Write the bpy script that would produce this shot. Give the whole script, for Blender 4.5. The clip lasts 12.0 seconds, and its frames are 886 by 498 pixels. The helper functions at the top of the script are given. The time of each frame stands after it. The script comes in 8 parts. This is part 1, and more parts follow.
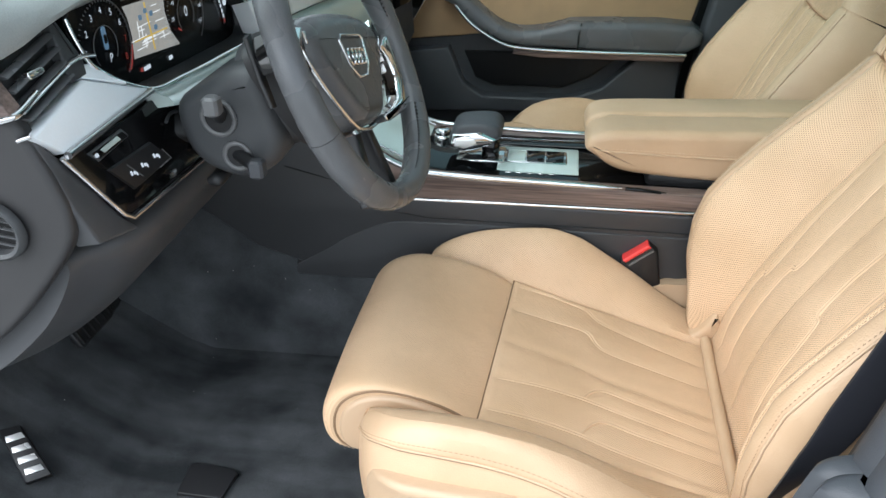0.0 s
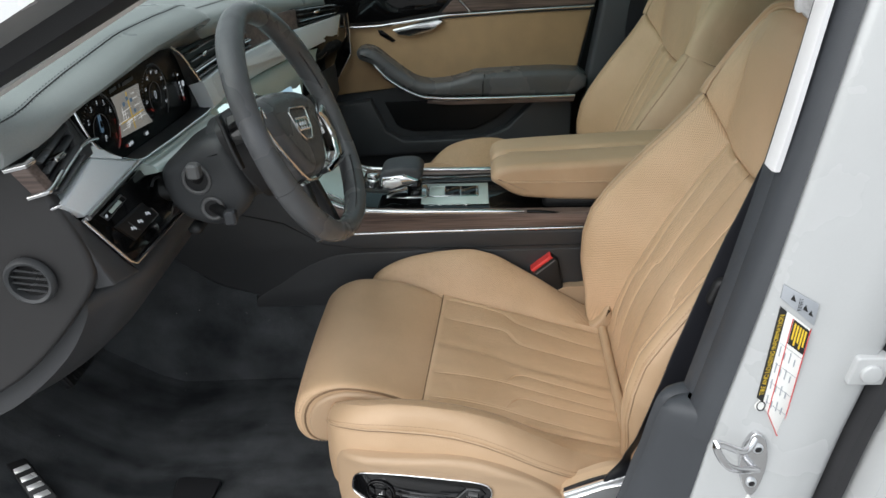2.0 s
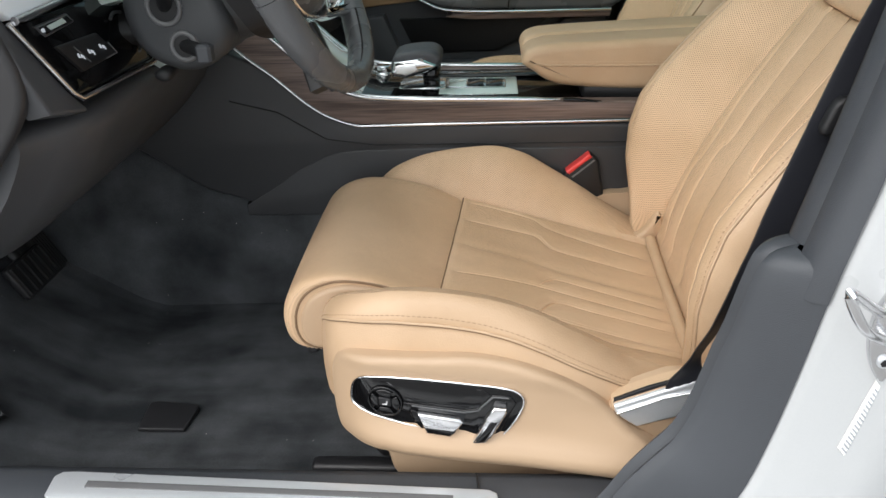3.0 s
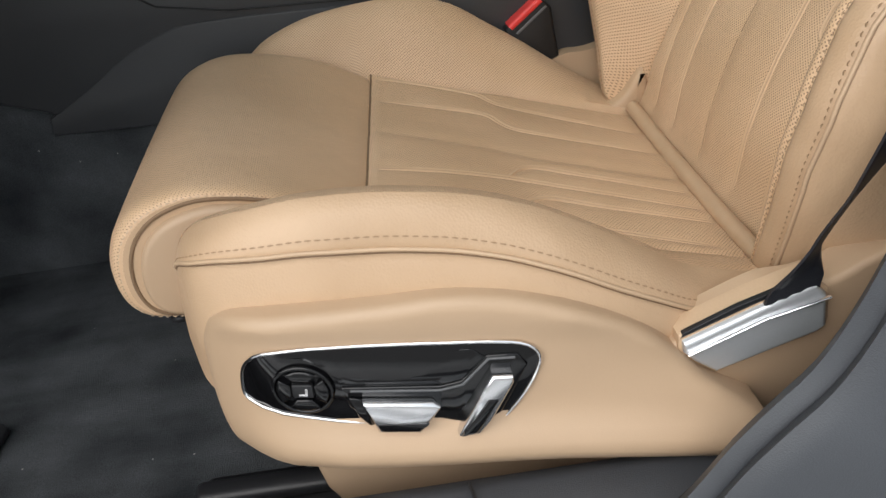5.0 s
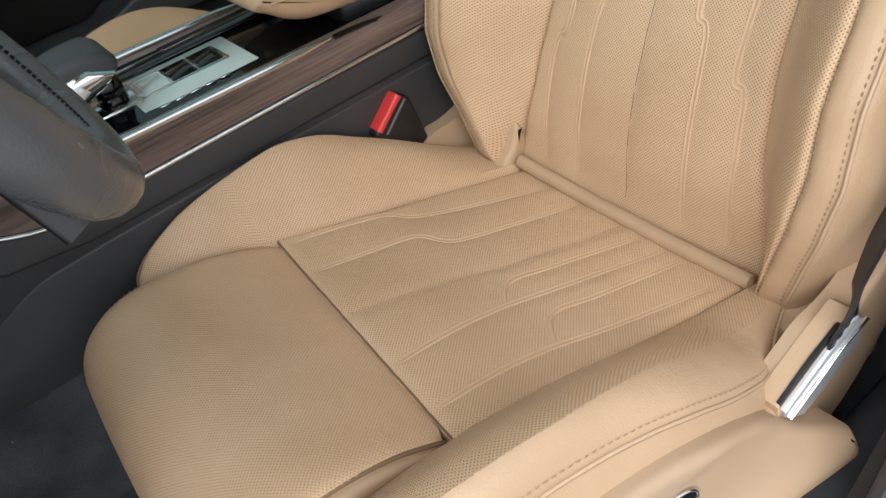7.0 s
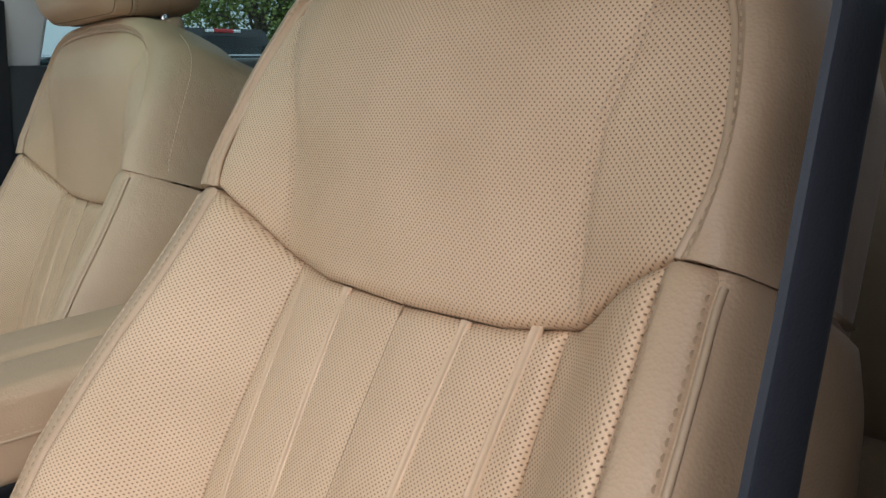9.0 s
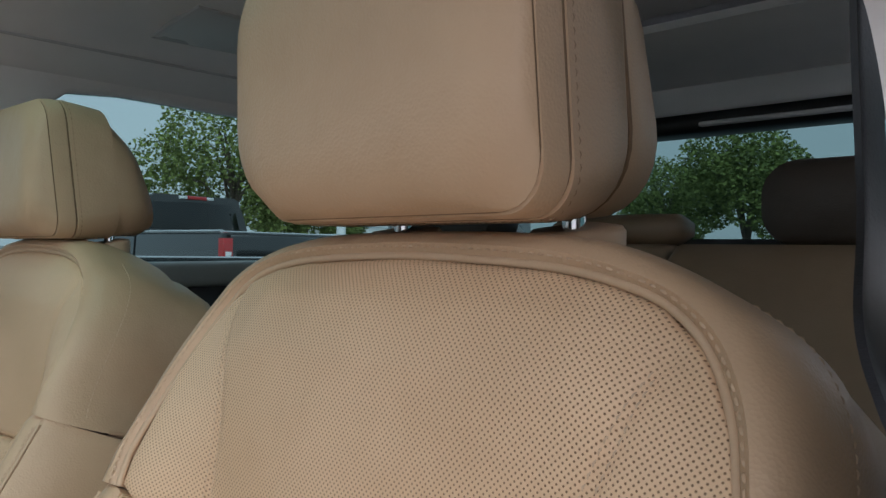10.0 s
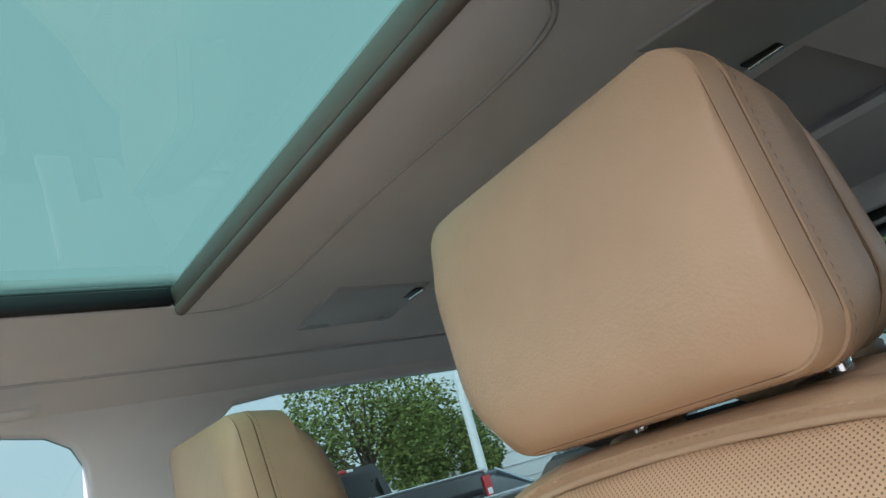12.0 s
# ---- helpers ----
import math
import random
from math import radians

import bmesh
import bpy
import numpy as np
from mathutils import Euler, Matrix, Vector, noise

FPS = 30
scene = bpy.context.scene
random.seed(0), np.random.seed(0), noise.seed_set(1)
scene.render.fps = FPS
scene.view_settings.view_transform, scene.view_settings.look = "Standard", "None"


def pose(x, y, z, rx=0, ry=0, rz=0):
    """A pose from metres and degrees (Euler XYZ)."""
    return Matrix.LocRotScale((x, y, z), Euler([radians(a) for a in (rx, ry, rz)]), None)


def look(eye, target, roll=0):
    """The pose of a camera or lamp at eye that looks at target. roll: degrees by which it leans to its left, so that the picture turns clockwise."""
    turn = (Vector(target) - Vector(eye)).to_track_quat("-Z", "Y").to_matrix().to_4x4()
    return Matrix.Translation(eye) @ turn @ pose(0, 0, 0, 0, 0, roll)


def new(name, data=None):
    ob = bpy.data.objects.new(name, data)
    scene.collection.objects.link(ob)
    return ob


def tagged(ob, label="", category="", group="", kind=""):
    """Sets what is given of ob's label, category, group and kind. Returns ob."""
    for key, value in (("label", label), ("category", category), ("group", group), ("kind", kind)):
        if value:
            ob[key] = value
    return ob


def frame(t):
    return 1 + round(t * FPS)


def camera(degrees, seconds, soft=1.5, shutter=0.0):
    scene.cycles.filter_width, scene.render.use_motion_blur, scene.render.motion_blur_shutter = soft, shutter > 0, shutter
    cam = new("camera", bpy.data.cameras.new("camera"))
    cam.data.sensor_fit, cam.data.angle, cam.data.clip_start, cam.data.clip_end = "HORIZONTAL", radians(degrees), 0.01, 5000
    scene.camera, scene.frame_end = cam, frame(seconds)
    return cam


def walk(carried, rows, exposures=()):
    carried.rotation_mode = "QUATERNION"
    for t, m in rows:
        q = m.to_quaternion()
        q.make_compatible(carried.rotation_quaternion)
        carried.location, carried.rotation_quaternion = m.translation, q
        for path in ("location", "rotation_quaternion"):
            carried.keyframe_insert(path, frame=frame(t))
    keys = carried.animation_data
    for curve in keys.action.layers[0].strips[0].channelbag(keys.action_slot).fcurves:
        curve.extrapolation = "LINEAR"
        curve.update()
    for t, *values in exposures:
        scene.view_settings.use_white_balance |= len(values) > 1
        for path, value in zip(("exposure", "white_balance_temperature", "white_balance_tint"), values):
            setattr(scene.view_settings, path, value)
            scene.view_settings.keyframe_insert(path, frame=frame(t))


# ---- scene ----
cam = camera(60.8, 12.0)
PATH = [
    (0, (0.045, -0.002, 0.941), (-0.222, 1.699, -0.075), -0.6),
    (0.5, (0.053, -0.155, 1.031), (-0.119, 1.575, 0.041), -1.8),
    (1, (0.069, -0.221, 1.063), (-0.042, 1.526, 0.095), -2.3),
    (1.5, (0.075, -0.229, 1.062), (-0.013, 1.53, 0.115), -2.7),
    (2, (0.071, -0.228, 1.038), (-0.025, 1.539, 0.106), -2.7),
    (2.5, (0.056, -0.191, 0.922), (-0.06, 1.581, 0.003), -2.4),
    (3, (0.045, -0.118, 0.787), (-0.083, 1.642, -0.153), -2.2),
    (3.5, (0.021, -0.009, 0.674), (-0.07, 1.734, -0.302), -1.7),
    (3.7, (0.018, 0.025, 0.605), (-0.064, 1.793, -0.327), -2.0),
    (5.3, (-0.051, 0.194, 0.569), (0.194, 1.82, -0.568), -5.7),
    (5.5, (-0.097, 0.193, 0.593), (0.182, 1.792, -0.576), -8.0),
    (6, (-0.227, 0.228, 0.696), (0.143, 1.735, -0.566), -14.3),
    (6.5, (-0.241, 0.305, 0.737), (0.269, 1.732, -0.569), -17.6),
    (7, (-0.164, 0.378, 0.736), (0.558, 1.747, -0.53), -15.7),
    (7.2, (-0.132, 0.389, 0.735), (0.669, 1.751, -0.491), -14.5),
    (9, (0.179, 0.483, 0.728), (1.511, 1.91, 0.295), -2.1),
    (9.5, (0.229, 0.503, 0.78), (1.627, 1.916, 0.563), -0.6),
    (10, (0.241, 0.532, 0.817), (1.678, 1.923, 0.825), 0.9),
    (10.5, (0.26, 0.568, 0.836), (1.717, 1.926, 1.023), -0.6),
    (11, (0.245, 0.576, 0.827), (1.689, 1.92, 1.156), -5.5),
    (11.5, (0.211, 0.578, 0.83), (1.579, 1.962, 1.288), -11.7),
    (12, (0.186, 0.575, 0.826), (1.415, 2.034, 1.428), -16.1),
]
walk(cam, [(t, look(eye, target, roll)) for t, eye, target, roll in PATH],
     [(0, 1.15, 5900, 7), (0.5, 0.6, 6100, 8), (1.0, 0.42, 6300, 9), (2.5, 0.32, 6300, 9), (3.0, 0.65, 6350, 10), (3.5, 0.47, 6400, 10), (5.5, 0.37, 6350, 10), (6.5, 0.58, 6300, 10), (7.2, 0.58, 6200, 11), (9, 0.62, 5950, 14), (10, 0.54, 6050, 16), (10.5, 1.02, 5950, 16), (11, 1.22, 6100, 17), (12, 1.08, 6150, 15)])

# ---- world and light ----
world = bpy.data.worlds.new("overcast_sky")
scene.world = world
world.use_nodes = True
wn, wl = world.node_tree.nodes, world.node_tree.links
sky = wn.new("ShaderNodeTexSky")
sky.sky_type, sky.sun_disc = "NISHITA", False
sky.sun_elevation, sky.sun_rotation = radians(46), radians(230)
sky.dust_density, sky.air_density = 4.0, 1.2
veil = wn.new("ShaderNodeMixRGB")
veil.inputs[0].default_value = 0.75
veil.inputs[2].default_value = (8.6, 8.9, 9.0, 1)
wl.new(sky.outputs[0], veil.inputs[1])
wl.new(veil.outputs[0], wn["Background"].inputs[0])
wn["Background"].inputs[1].default_value = 0.115
sun = new("sun", bpy.data.lights.new("sun", "SUN"))
sun.data.energy, sun.data.angle, sun.data.color = 2.5, radians(80), (1.0, 0.985, 0.965)
sun.matrix_world = look((-6.0, -5.0, 8.0), (0, 0, 0))

# ---- materials ----


def shader(name):
    m = bpy.data.materials.new(name)
    m.use_nodes = True
    return m, m.node_tree.nodes, m.node_tree.links, m.node_tree.nodes["Principled BSDF"]


def ramp(nodes, links, src, lo, hi, a, b):
    r = nodes.new("ShaderNodeMapRange")
    r.inputs[1].default_value, r.inputs[2].default_value = lo, hi
    r.inputs[3].default_value, r.inputs[4].default_value = a, b
    links.new(src, r.inputs[0])
    return r.outputs[0]


def noise_tex(nodes, links, coord, scale, detail=4.0):
    n = nodes.new("ShaderNodeTexNoise")
    n.inputs["Scale"].default_value, n.inputs["Detail"].default_value = scale, detail
    links.new(coord, n.inputs["Vector"])
    return n.outputs[0]


def plain(name, color, rough=0.5, metal=0.0, vary=0.12, grain=0.0, grain_size=0.002, patch_size=0.15, coat=0.0, spec=0.5, rough_vary=0.08):
    """A surface with blotchy variation, fine grain relief and uneven gloss."""
    m, n, l, p = shader(name)
    co = n.new("ShaderNodeTexCoord").outputs["Object"]
    big = noise_tex(n, l, co, 1 / patch_size)
    fine = noise_tex(n, l, co, 1 / grain_size, 3.0)
    mix = n.new("ShaderNodeMixRGB")
    mix.inputs[1].default_value = (*[c * (1 - vary) for c in color], 1)
    mix.inputs[2].default_value = (*[min(1, c * (1 + vary)) for c in color], 1)
    both = n.new("ShaderNodeMath")
    both.operation = "ADD"
    l.new(ramp(n, l, big, 0.3, 0.7, 0, 0.7), both.inputs[0])
    l.new(ramp(n, l, fine, 0.3, 0.7, 0, 0.3), both.inputs[1])
    l.new(both.outputs[0], mix.inputs[0])
    l.new(mix.outputs[0], p.inputs["Base Color"])
    l.new(ramp(n, l, big, 0.3, 0.7, max(0.02, rough - rough_vary), min(1, rough + rough_vary)), p.inputs["Roughness"])
    p.inputs["Metallic"].default_value = metal
    p.inputs["Coat Weight"].default_value = coat
    p.inputs["Coat Roughness"].default_value = 0.06
    p.inputs["Specular IOR Level"].default_value = spec
    if grain:
        b = n.new("ShaderNodeBump")
        b.inputs["Strength"].default_value, b.inputs["Distance"].default_value = grain, grain_size
        l.new(fine, b.inputs["Height"])
        l.new(b.outputs[0], p.inputs["Normal"])
    return m


def leather(name, color, holes=False, pitch=0.0025, rough=0.42, size=1.0):
    """Grained leather; with holes it is perforated in a staggered grid laid out in metres by the UV map."""
    m, n, l, p = shader(name)
    tc = n.new("ShaderNodeTexCoord")
    co, uv = tc.outputs["Object"], tc.outputs["UV"]
    big = noise_tex(n, l, co, 9, 3)
    cells = n.new("ShaderNodeTexVoronoi")
    cells.inputs["Scale"].default_value = 520
    l.new(co, cells.inputs["Vector"])
    wrinkle = noise_tex(n, l, co, 60, 5)
    mix = n.new("ShaderNodeMixRGB")
    mix.inputs[1].default_value = (color[0] * 0.92, color[1] * 0.9, color[2] * 0.86, 1)
    mix.inputs[2].default_value = (color[0] * 1.07, color[1] * 1.07, color[2] * 1.07, 1)
    l.new(ramp(n, l, big, 0.32, 0.68, 0, 1), mix.inputs[0])
    height = n.new("ShaderNodeMath")
    height.operation = "MULTIPLY_ADD"
    height.inputs[1].default_value = 0.35
    l.new(cells.outputs["Distance"], height.inputs[0])
    l.new(wrinkle, height.inputs[2])
    col, hgt = mix.outputs[0], height.outputs[0]
    if holes:
        turn = n.new("ShaderNodeMapping")
        turn.inputs["Rotation"].default_value = (0, 0, radians(45))
        turn.inputs["Scale"].default_value = (1 / pitch,) * 3
        l.new(uv, turn.inputs[0])
        dots = n.new("ShaderNodeTexVoronoi")
        dots.voronoi_dimensions = "2D"
        dots.inputs["Scale"].default_value, dots.inputs["Randomness"].default_value = 1.0, 0.0
        l.new(turn.outputs[0], dots.inputs["Vector"])
        hole = ramp(n, l, dots.outputs["Distance"], 0.15 * size, 0.27 * size, 1, 0)
        dark = n.new("ShaderNodeMixRGB")
        dark.inputs[2].default_value = (color[0] * 0.34, color[1] * 0.29, color[2] * 0.24, 1)
        l.new(hole, dark.inputs[0])
        l.new(col, dark.inputs[1])
        dip = n.new("ShaderNodeMath")
        dip.operation = "SUBTRACT"
        l.new(hgt, dip.inputs[0])
        l.new(ramp(n, l, dots.outputs["Distance"], 0.15 * size, 0.3 * size, 0.7 * size, 0), dip.inputs[1])
        col, hgt = dark.outputs[0], dip.outputs[0]
    l.new(col, p.inputs["Base Color"])
    l.new(ramp(n, l, big, 0.3, 0.7, rough - 0.06, rough + 0.06), p.inputs["Roughness"])
    p.inputs["Specular IOR Level"].default_value = 0.4
    b = n.new("ShaderNodeBump")
    b.inputs["Strength"].default_value, b.inputs["Distance"].default_value = 0.55, 0.0011
    l.new(hgt, b.inputs["Height"])
    soft = n.new("ShaderNodeBump")
    soft.inputs["Strength"].default_value, soft.inputs["Distance"].default_value = 0.3, 0.006
    l.new(noise_tex(n, l, co, 22, 2.5), soft.inputs["Height"])
    l.new(soft.outputs[0], b.inputs["Normal"])
    l.new(b.outputs[0], p.inputs["Normal"])
    return m


def wood_mat(name):
    m, n, l, p = shader(name)
    co = n.new("ShaderNodeTexCoord").outputs["Object"]
    mp = n.new("ShaderNodeMapping")
    mp.inputs["Scale"].default_value = (6, 120, 160)
    l.new(co, mp.inputs[0])
    fine = noise_tex(n, l, mp.outputs[0], 2.2, 6)
    mp2 = n.new("ShaderNodeMapping")
    mp2.inputs["Scale"].default_value = (2.0, 25, 30)
    l.new(co, mp2.inputs[0])
    broad = noise_tex(n, l, mp2.outputs[0], 2.0, 3)
    r = n.new("ShaderNodeValToRGB")
    r.color_ramp.elements[0].position, r.color_ramp.elements[0].color = 0.3, (0.035, 0.024, 0.021, 1)
    r.color_ramp.elements[1].position, r.color_ramp.elements[1].color = 0.72, (0.26, 0.19, 0.165, 1)
    add = n.new("ShaderNodeMath")
    add.operation = "MULTIPLY_ADD"
    add.inputs[1].default_value = 0.5
    l.new(fine, add.inputs[0])
    l.new(ramp(n, l, broad, 0, 1, 0.0, 0.5), add.inputs[2])
    l.new(add.outputs[0], r.inputs[0])
    l.new(r.outputs[0], p.inputs["Base Color"])
    p.inputs["Roughness"].default_value = 0.42
    b = n.new("ShaderNodeBump")
    b.inputs["Strength"].default_value, b.inputs["Distance"].default_value = 0.3, 0.0006
    l.new(fine, b.inputs["Height"])
    l.new(b.outputs[0], p.inputs["Normal"])
    return m


def glass_mat(name, tint, gloss=0.06):
    m, n, l, p = shader(name)
    clear, shine = n.new("ShaderNodeBsdfTransparent"), n.new("ShaderNodeBsdfGlossy")
    clear.inputs[0].default_value = (*tint, 1)
    shine.inputs["Roughness"].default_value = 0.02
    fr = n.new("ShaderNodeLayerWeight")
    fr.inputs[0].default_value = 0.12
    mixer = n.new("ShaderNodeMixShader")
    l.new(ramp(n, l, fr.outputs["Facing"], 0, 1, gloss * 0.6, 0.35), mixer.inputs[0])
    l.new(clear.outputs[0], mixer.inputs[1])
    l.new(shine.outputs[0], mixer.inputs[2])
    l.new(mixer.outputs[0], n["Material Output"].inputs[0])
    return m


def glow(name, color, strength):
    m, n, l, p = shader(name)
    p.inputs["Base Color"].default_value = (0.01, 0.01, 0.01, 1)
    p.inputs["Emission Color"].default_value = (*color, 1)
    p.inputs["Emission Strength"].default_value = strength
    p.inputs["Roughness"].default_value = 0.15
    return m


TAN = (0.505, 0.352, 0.225)
M_LEATHER = leather("tan_leather", TAN)
M_PERF = leather("perforated_tan_leather", tuple(c * 1.3 for c in TAN), True)
M_FINE = leather("finely_perforated_tan_leather", tuple(c * 1.3 for c in TAN), True, size=0.78)
# rear leathers: tan cut down so the colour holds the dim cabin's shade
M_REARSHADE = leather("shade_darkened_tan_leather", tuple(c * 0.42 for c in TAN))
M_HEADSHADE = leather("shade_darkened_headrest_leather", (0.055, 0.042, 0.034))
M_STRIP = leather("smooth_tan_strip", tuple(c * 1.18 for c in TAN))
# dark brown for thin tubes that paint shade into creases and seams
M_CREASE = plain("crease_shade_brown", (0.20, 0.125, 0.07), 0.8, vary=0.1)
M_BLACKHIDE = leather("black_leather", (0.10, 0.103, 0.11), rough=0.27)
M_SHELL = plain("tan_moulded_plastic", (0.445, 0.312, 0.200), 0.5, vary=0.05, grain=0.15, grain_size=0.0008)
M_THREAD = plain("tan_thread", (0.55, 0.40, 0.27), 0.7, vary=0.1)
M_STITCH = plain("brown_thread", (0.33, 0.215, 0.125), 0.75, vary=0.1)
M_PIPE = plain("tan_piping", (0.50, 0.35, 0.222), 0.5, vary=0.08)
M_SUEDE = plain("tan_suede", (0.40, 0.27, 0.15), 0.9, vary=0.1, grain=0.3, grain_size=0.001, patch_size=0.05)
M_DARK = plain("charcoal_soft_plastic", (0.047, 0.050, 0.056), 0.5, vary=0.15, grain=0.25, grain_size=0.0012)
# dark leather with its base lifted to grey, painting in the sky's sheen
M_DASH = plain("sheen_lifted_dash_leather", (0.29, 0.31, 0.305), 0.34, vary=0.15, grain=0.4, grain_size=0.0016)
M_BLACK = plain("black_plastic", (0.008, 0.008, 0.009), 0.5, vary=0.2)
M_GLOSS = plain("piano_black", (0.004, 0.004, 0.0045), 0.06, vary=0.1, coat=0.1, rough_vary=0.02, spec=0.35)


def carpet_mat(name):
    m, n, l, p = shader(name)
    co = n.new("ShaderNodeTexCoord").outputs["Object"]
    mp = n.new("ShaderNodeMapping")
    mp.inputs["Rotation"].default_value = (0, 0, radians(25))
    mp.inputs["Scale"].default_value = (4, 22, 6)
    l.new(co, mp.inputs[0])
    nap = noise_tex(n, l, mp.outputs[0], 1.0, 4)
    cloud = noise_tex(n, l, co, 7, 3)
    tuft = noise_tex(n, l, co, 900, 3)
    both = n.new("ShaderNodeMath")
    both.operation = "MULTIPLY_ADD"
    both.inputs[1].default_value = 0.55
    l.new(nap, both.inputs[0])
    l.new(ramp(n, l, cloud, 0.3, 0.7, 0, 0.45), both.inputs[2])
    mix = n.new("ShaderNodeMixRGB")
    mix.inputs[1].default_value, mix.inputs[2].default_value = (0.026, 0.029, 0.032, 1), (0.102, 0.108, 0.115, 1)
    l.new(ramp(n, l, both.outputs[0], 0.3, 0.72, 0, 1), mix.inputs[0])
    fine = n.new("ShaderNodeMixRGB")
    fine.blend_type = "MULTIPLY"
    fine.inputs[0].default_value = 0.6
    l.new(mix.outputs[0], fine.inputs[1])
    l.new(ramp(n, l, tuft, 0.3, 0.7, 0.5, 1.4), fine.inputs[2])
    dots = n.new("ShaderNodeTexVoronoi")
    dots.inputs["Scale"].default_value = 28
    l.new(co, dots.inputs["Vector"])
    speck = n.new("ShaderNodeMixRGB")
    speck.inputs[2].default_value = (0.35, 0.34, 0.32, 1)
    l.new(ramp(n, l, dots.outputs["Distance"], 0.02, 0.035, 1, 0), speck.inputs[0])
    l.new(fine.outputs[0], speck.inputs[1])
    l.new(speck.outputs[0], p.inputs["Base Color"])
    p.inputs["Roughness"].default_value = 0.95
    p.inputs["Specular IOR Level"].default_value = 0.2
    b = n.new("ShaderNodeBump")
    b.inputs["Strength"].default_value, b.inputs["Distance"].default_value = 0.8, 0.0016
    l.new(tuft, b.inputs["Height"])
    l.new(b.outputs[0], p.inputs["Normal"])
    return m


M_SILL = plain("grey_sill_plastic", (0.044, 0.048, 0.055), 0.5, vary=0.15, grain=0.3, grain_size=0.001)
M_CARPET = carpet_mat("charcoal_carpet")
M_RUBBER = plain("black_rubber", (0.018, 0.018, 0.02), 0.5, vary=0.2)
M_CHROME = plain("satin_chrome", (0.72, 0.72, 0.73), 0.16, 1.0, vary=0.04, rough_vary=0.05)
M_POLISH = plain("polished_chrome", (0.85, 0.85, 0.86), 0.05, 1.0, vary=0.03, rough_vary=0.03)
M_ALU = plain("brushed_aluminium", (0.58, 0.60, 0.62), 0.34, 0.5, vary=0.06)
M_BAND = plain("pale_satin_aluminium", (0.80, 0.84, 0.87), 0.3, 0.0, vary=0.05)
M_WOOD = wood_mat("walnut_veneer")
M_PAINT = plain("white_car_paint", (0.44, 0.45, 0.455), 0.25, vary=0.03, coat=0.8)
M_LINER = plain("grey_headliner", (0.78, 0.765, 0.76), 0.95, vary=0.06, grain=0.3, grain_size=0.0015)
M_LIP = plain("brown_grey_roof_lip", (0.16, 0.142, 0.12), 0.6, vary=0.08)
M_LAMPLENS = plain("grey_lamp_lens", (0.44, 0.44, 0.43), 0.35, vary=0.05)
M_LINER_D = plain("dark_shade_cloth", (0.5, 0.5, 0.5), 0.9, vary=0.1)
M_TRIMLT = plain("light_grey_trim", (0.68, 0.68, 0.69), 0.7, vary=0.05, grain=0.2, grain_size=0.0012)
M_RED = plain("red_button", (0.72, 0.05, 0.045), 0.3, vary=0.05)
M_BELT = plain("black_webbing", (0.018, 0.019, 0.024), 0.42, vary=0.15, grain=0.15, grain_size=0.0012)
M_GLASS = glass_mat("tinted_window_glass", (0.24, 0.345, 0.35))
M_SCREENGLASS = glass_mat("clear_screen_glass", (0.62, 0.67, 0.655))
M_REARGLASS = glass_mat("dark_teal_glass", (0.135, 0.215, 0.22))
M_SATIN = plain("brushed_satin_chrome", (0.80, 0.80, 0.80), 0.26, 0.55, vary=0.04, rough_vary=0.06)
M_KNEE = plain("grey_knee_plastic", (0.055, 0.056, 0.06), 0.5, vary=0.12, grain=0.3, grain_size=0.001)
M_SLAT = plain("satin_black_slat", (0.07, 0.072, 0.075), 0.28, vary=0.1)
M_COLUMN = plain("black_grained_plastic", (0.045, 0.047, 0.050), 0.48, vary=0.15, grain=0.3, grain_size=0.0012)
M_CAP = plain("brown_grey_end_plastic", (0.030, 0.029, 0.030), 0.45, vary=0.12, grain=0.3, grain_size=0.0012)
M_SIDE = plain("charcoal_console_plastic", (0.040, 0.041, 0.044), 0.45, vary=0.15, grain=0.25, grain_size=0.0012)
M_RING = plain("grey_ring_plastic", (0.12, 0.12, 0.122), 0.4, vary=0.08)
M_ROOFGLASS = glass_mat("green_roof_glass", (0.135, 0.272, 0.240))
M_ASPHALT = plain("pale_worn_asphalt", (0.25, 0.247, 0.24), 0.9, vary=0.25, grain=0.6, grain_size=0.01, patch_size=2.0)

# ---- mesh helpers ----


def part(name, data, mat, parent=None, label="", smooth=True):
    """One mesh object out of (vertices, faces[, uvs per vertex])."""
    me = bpy.data.meshes.new(name)
    me.from_pydata([tuple(v) for v in data[0]], [], [tuple(f) for f in data[1]])
    bm = bmesh.new()
    bm.from_mesh(me)
    bmesh.ops.recalc_face_normals(bm, faces=bm.faces)
    bm.to_mesh(me)
    bm.free()
    if len(data) > 2:
        lay = me.uv_layers.new(name="metres")
        for lp in me.loops:
            lay.data[lp.index].uv = data[2][lp.vertex_index]
    me.materials.append(mat)
    for p in me.polygons:
        p.use_smooth = smooth
    ob = new(name, me)
    if parent:
        ob.parent = parent
    if smooth:
        me.set_sharp_from_angle(angle=radians(50))
    if label:
        ob["label"] = label
    return ob


def thing(name, label, category, group="", kind="", at=(0, 0, 0)):
    ob = new(name)
    ob.location = at
    return tagged(ob, label, category, group, kind)


def join(*datas):
    v, f = [], []
    for d in datas:
        k = len(v)
        v += list(d[0])
        f += [tuple(i + k for i in q) for q in d[1]]
    return v, f


def interp(table, x):
    return float(np.interp(x, [a for a, _ in table], [b for _, b in table]))


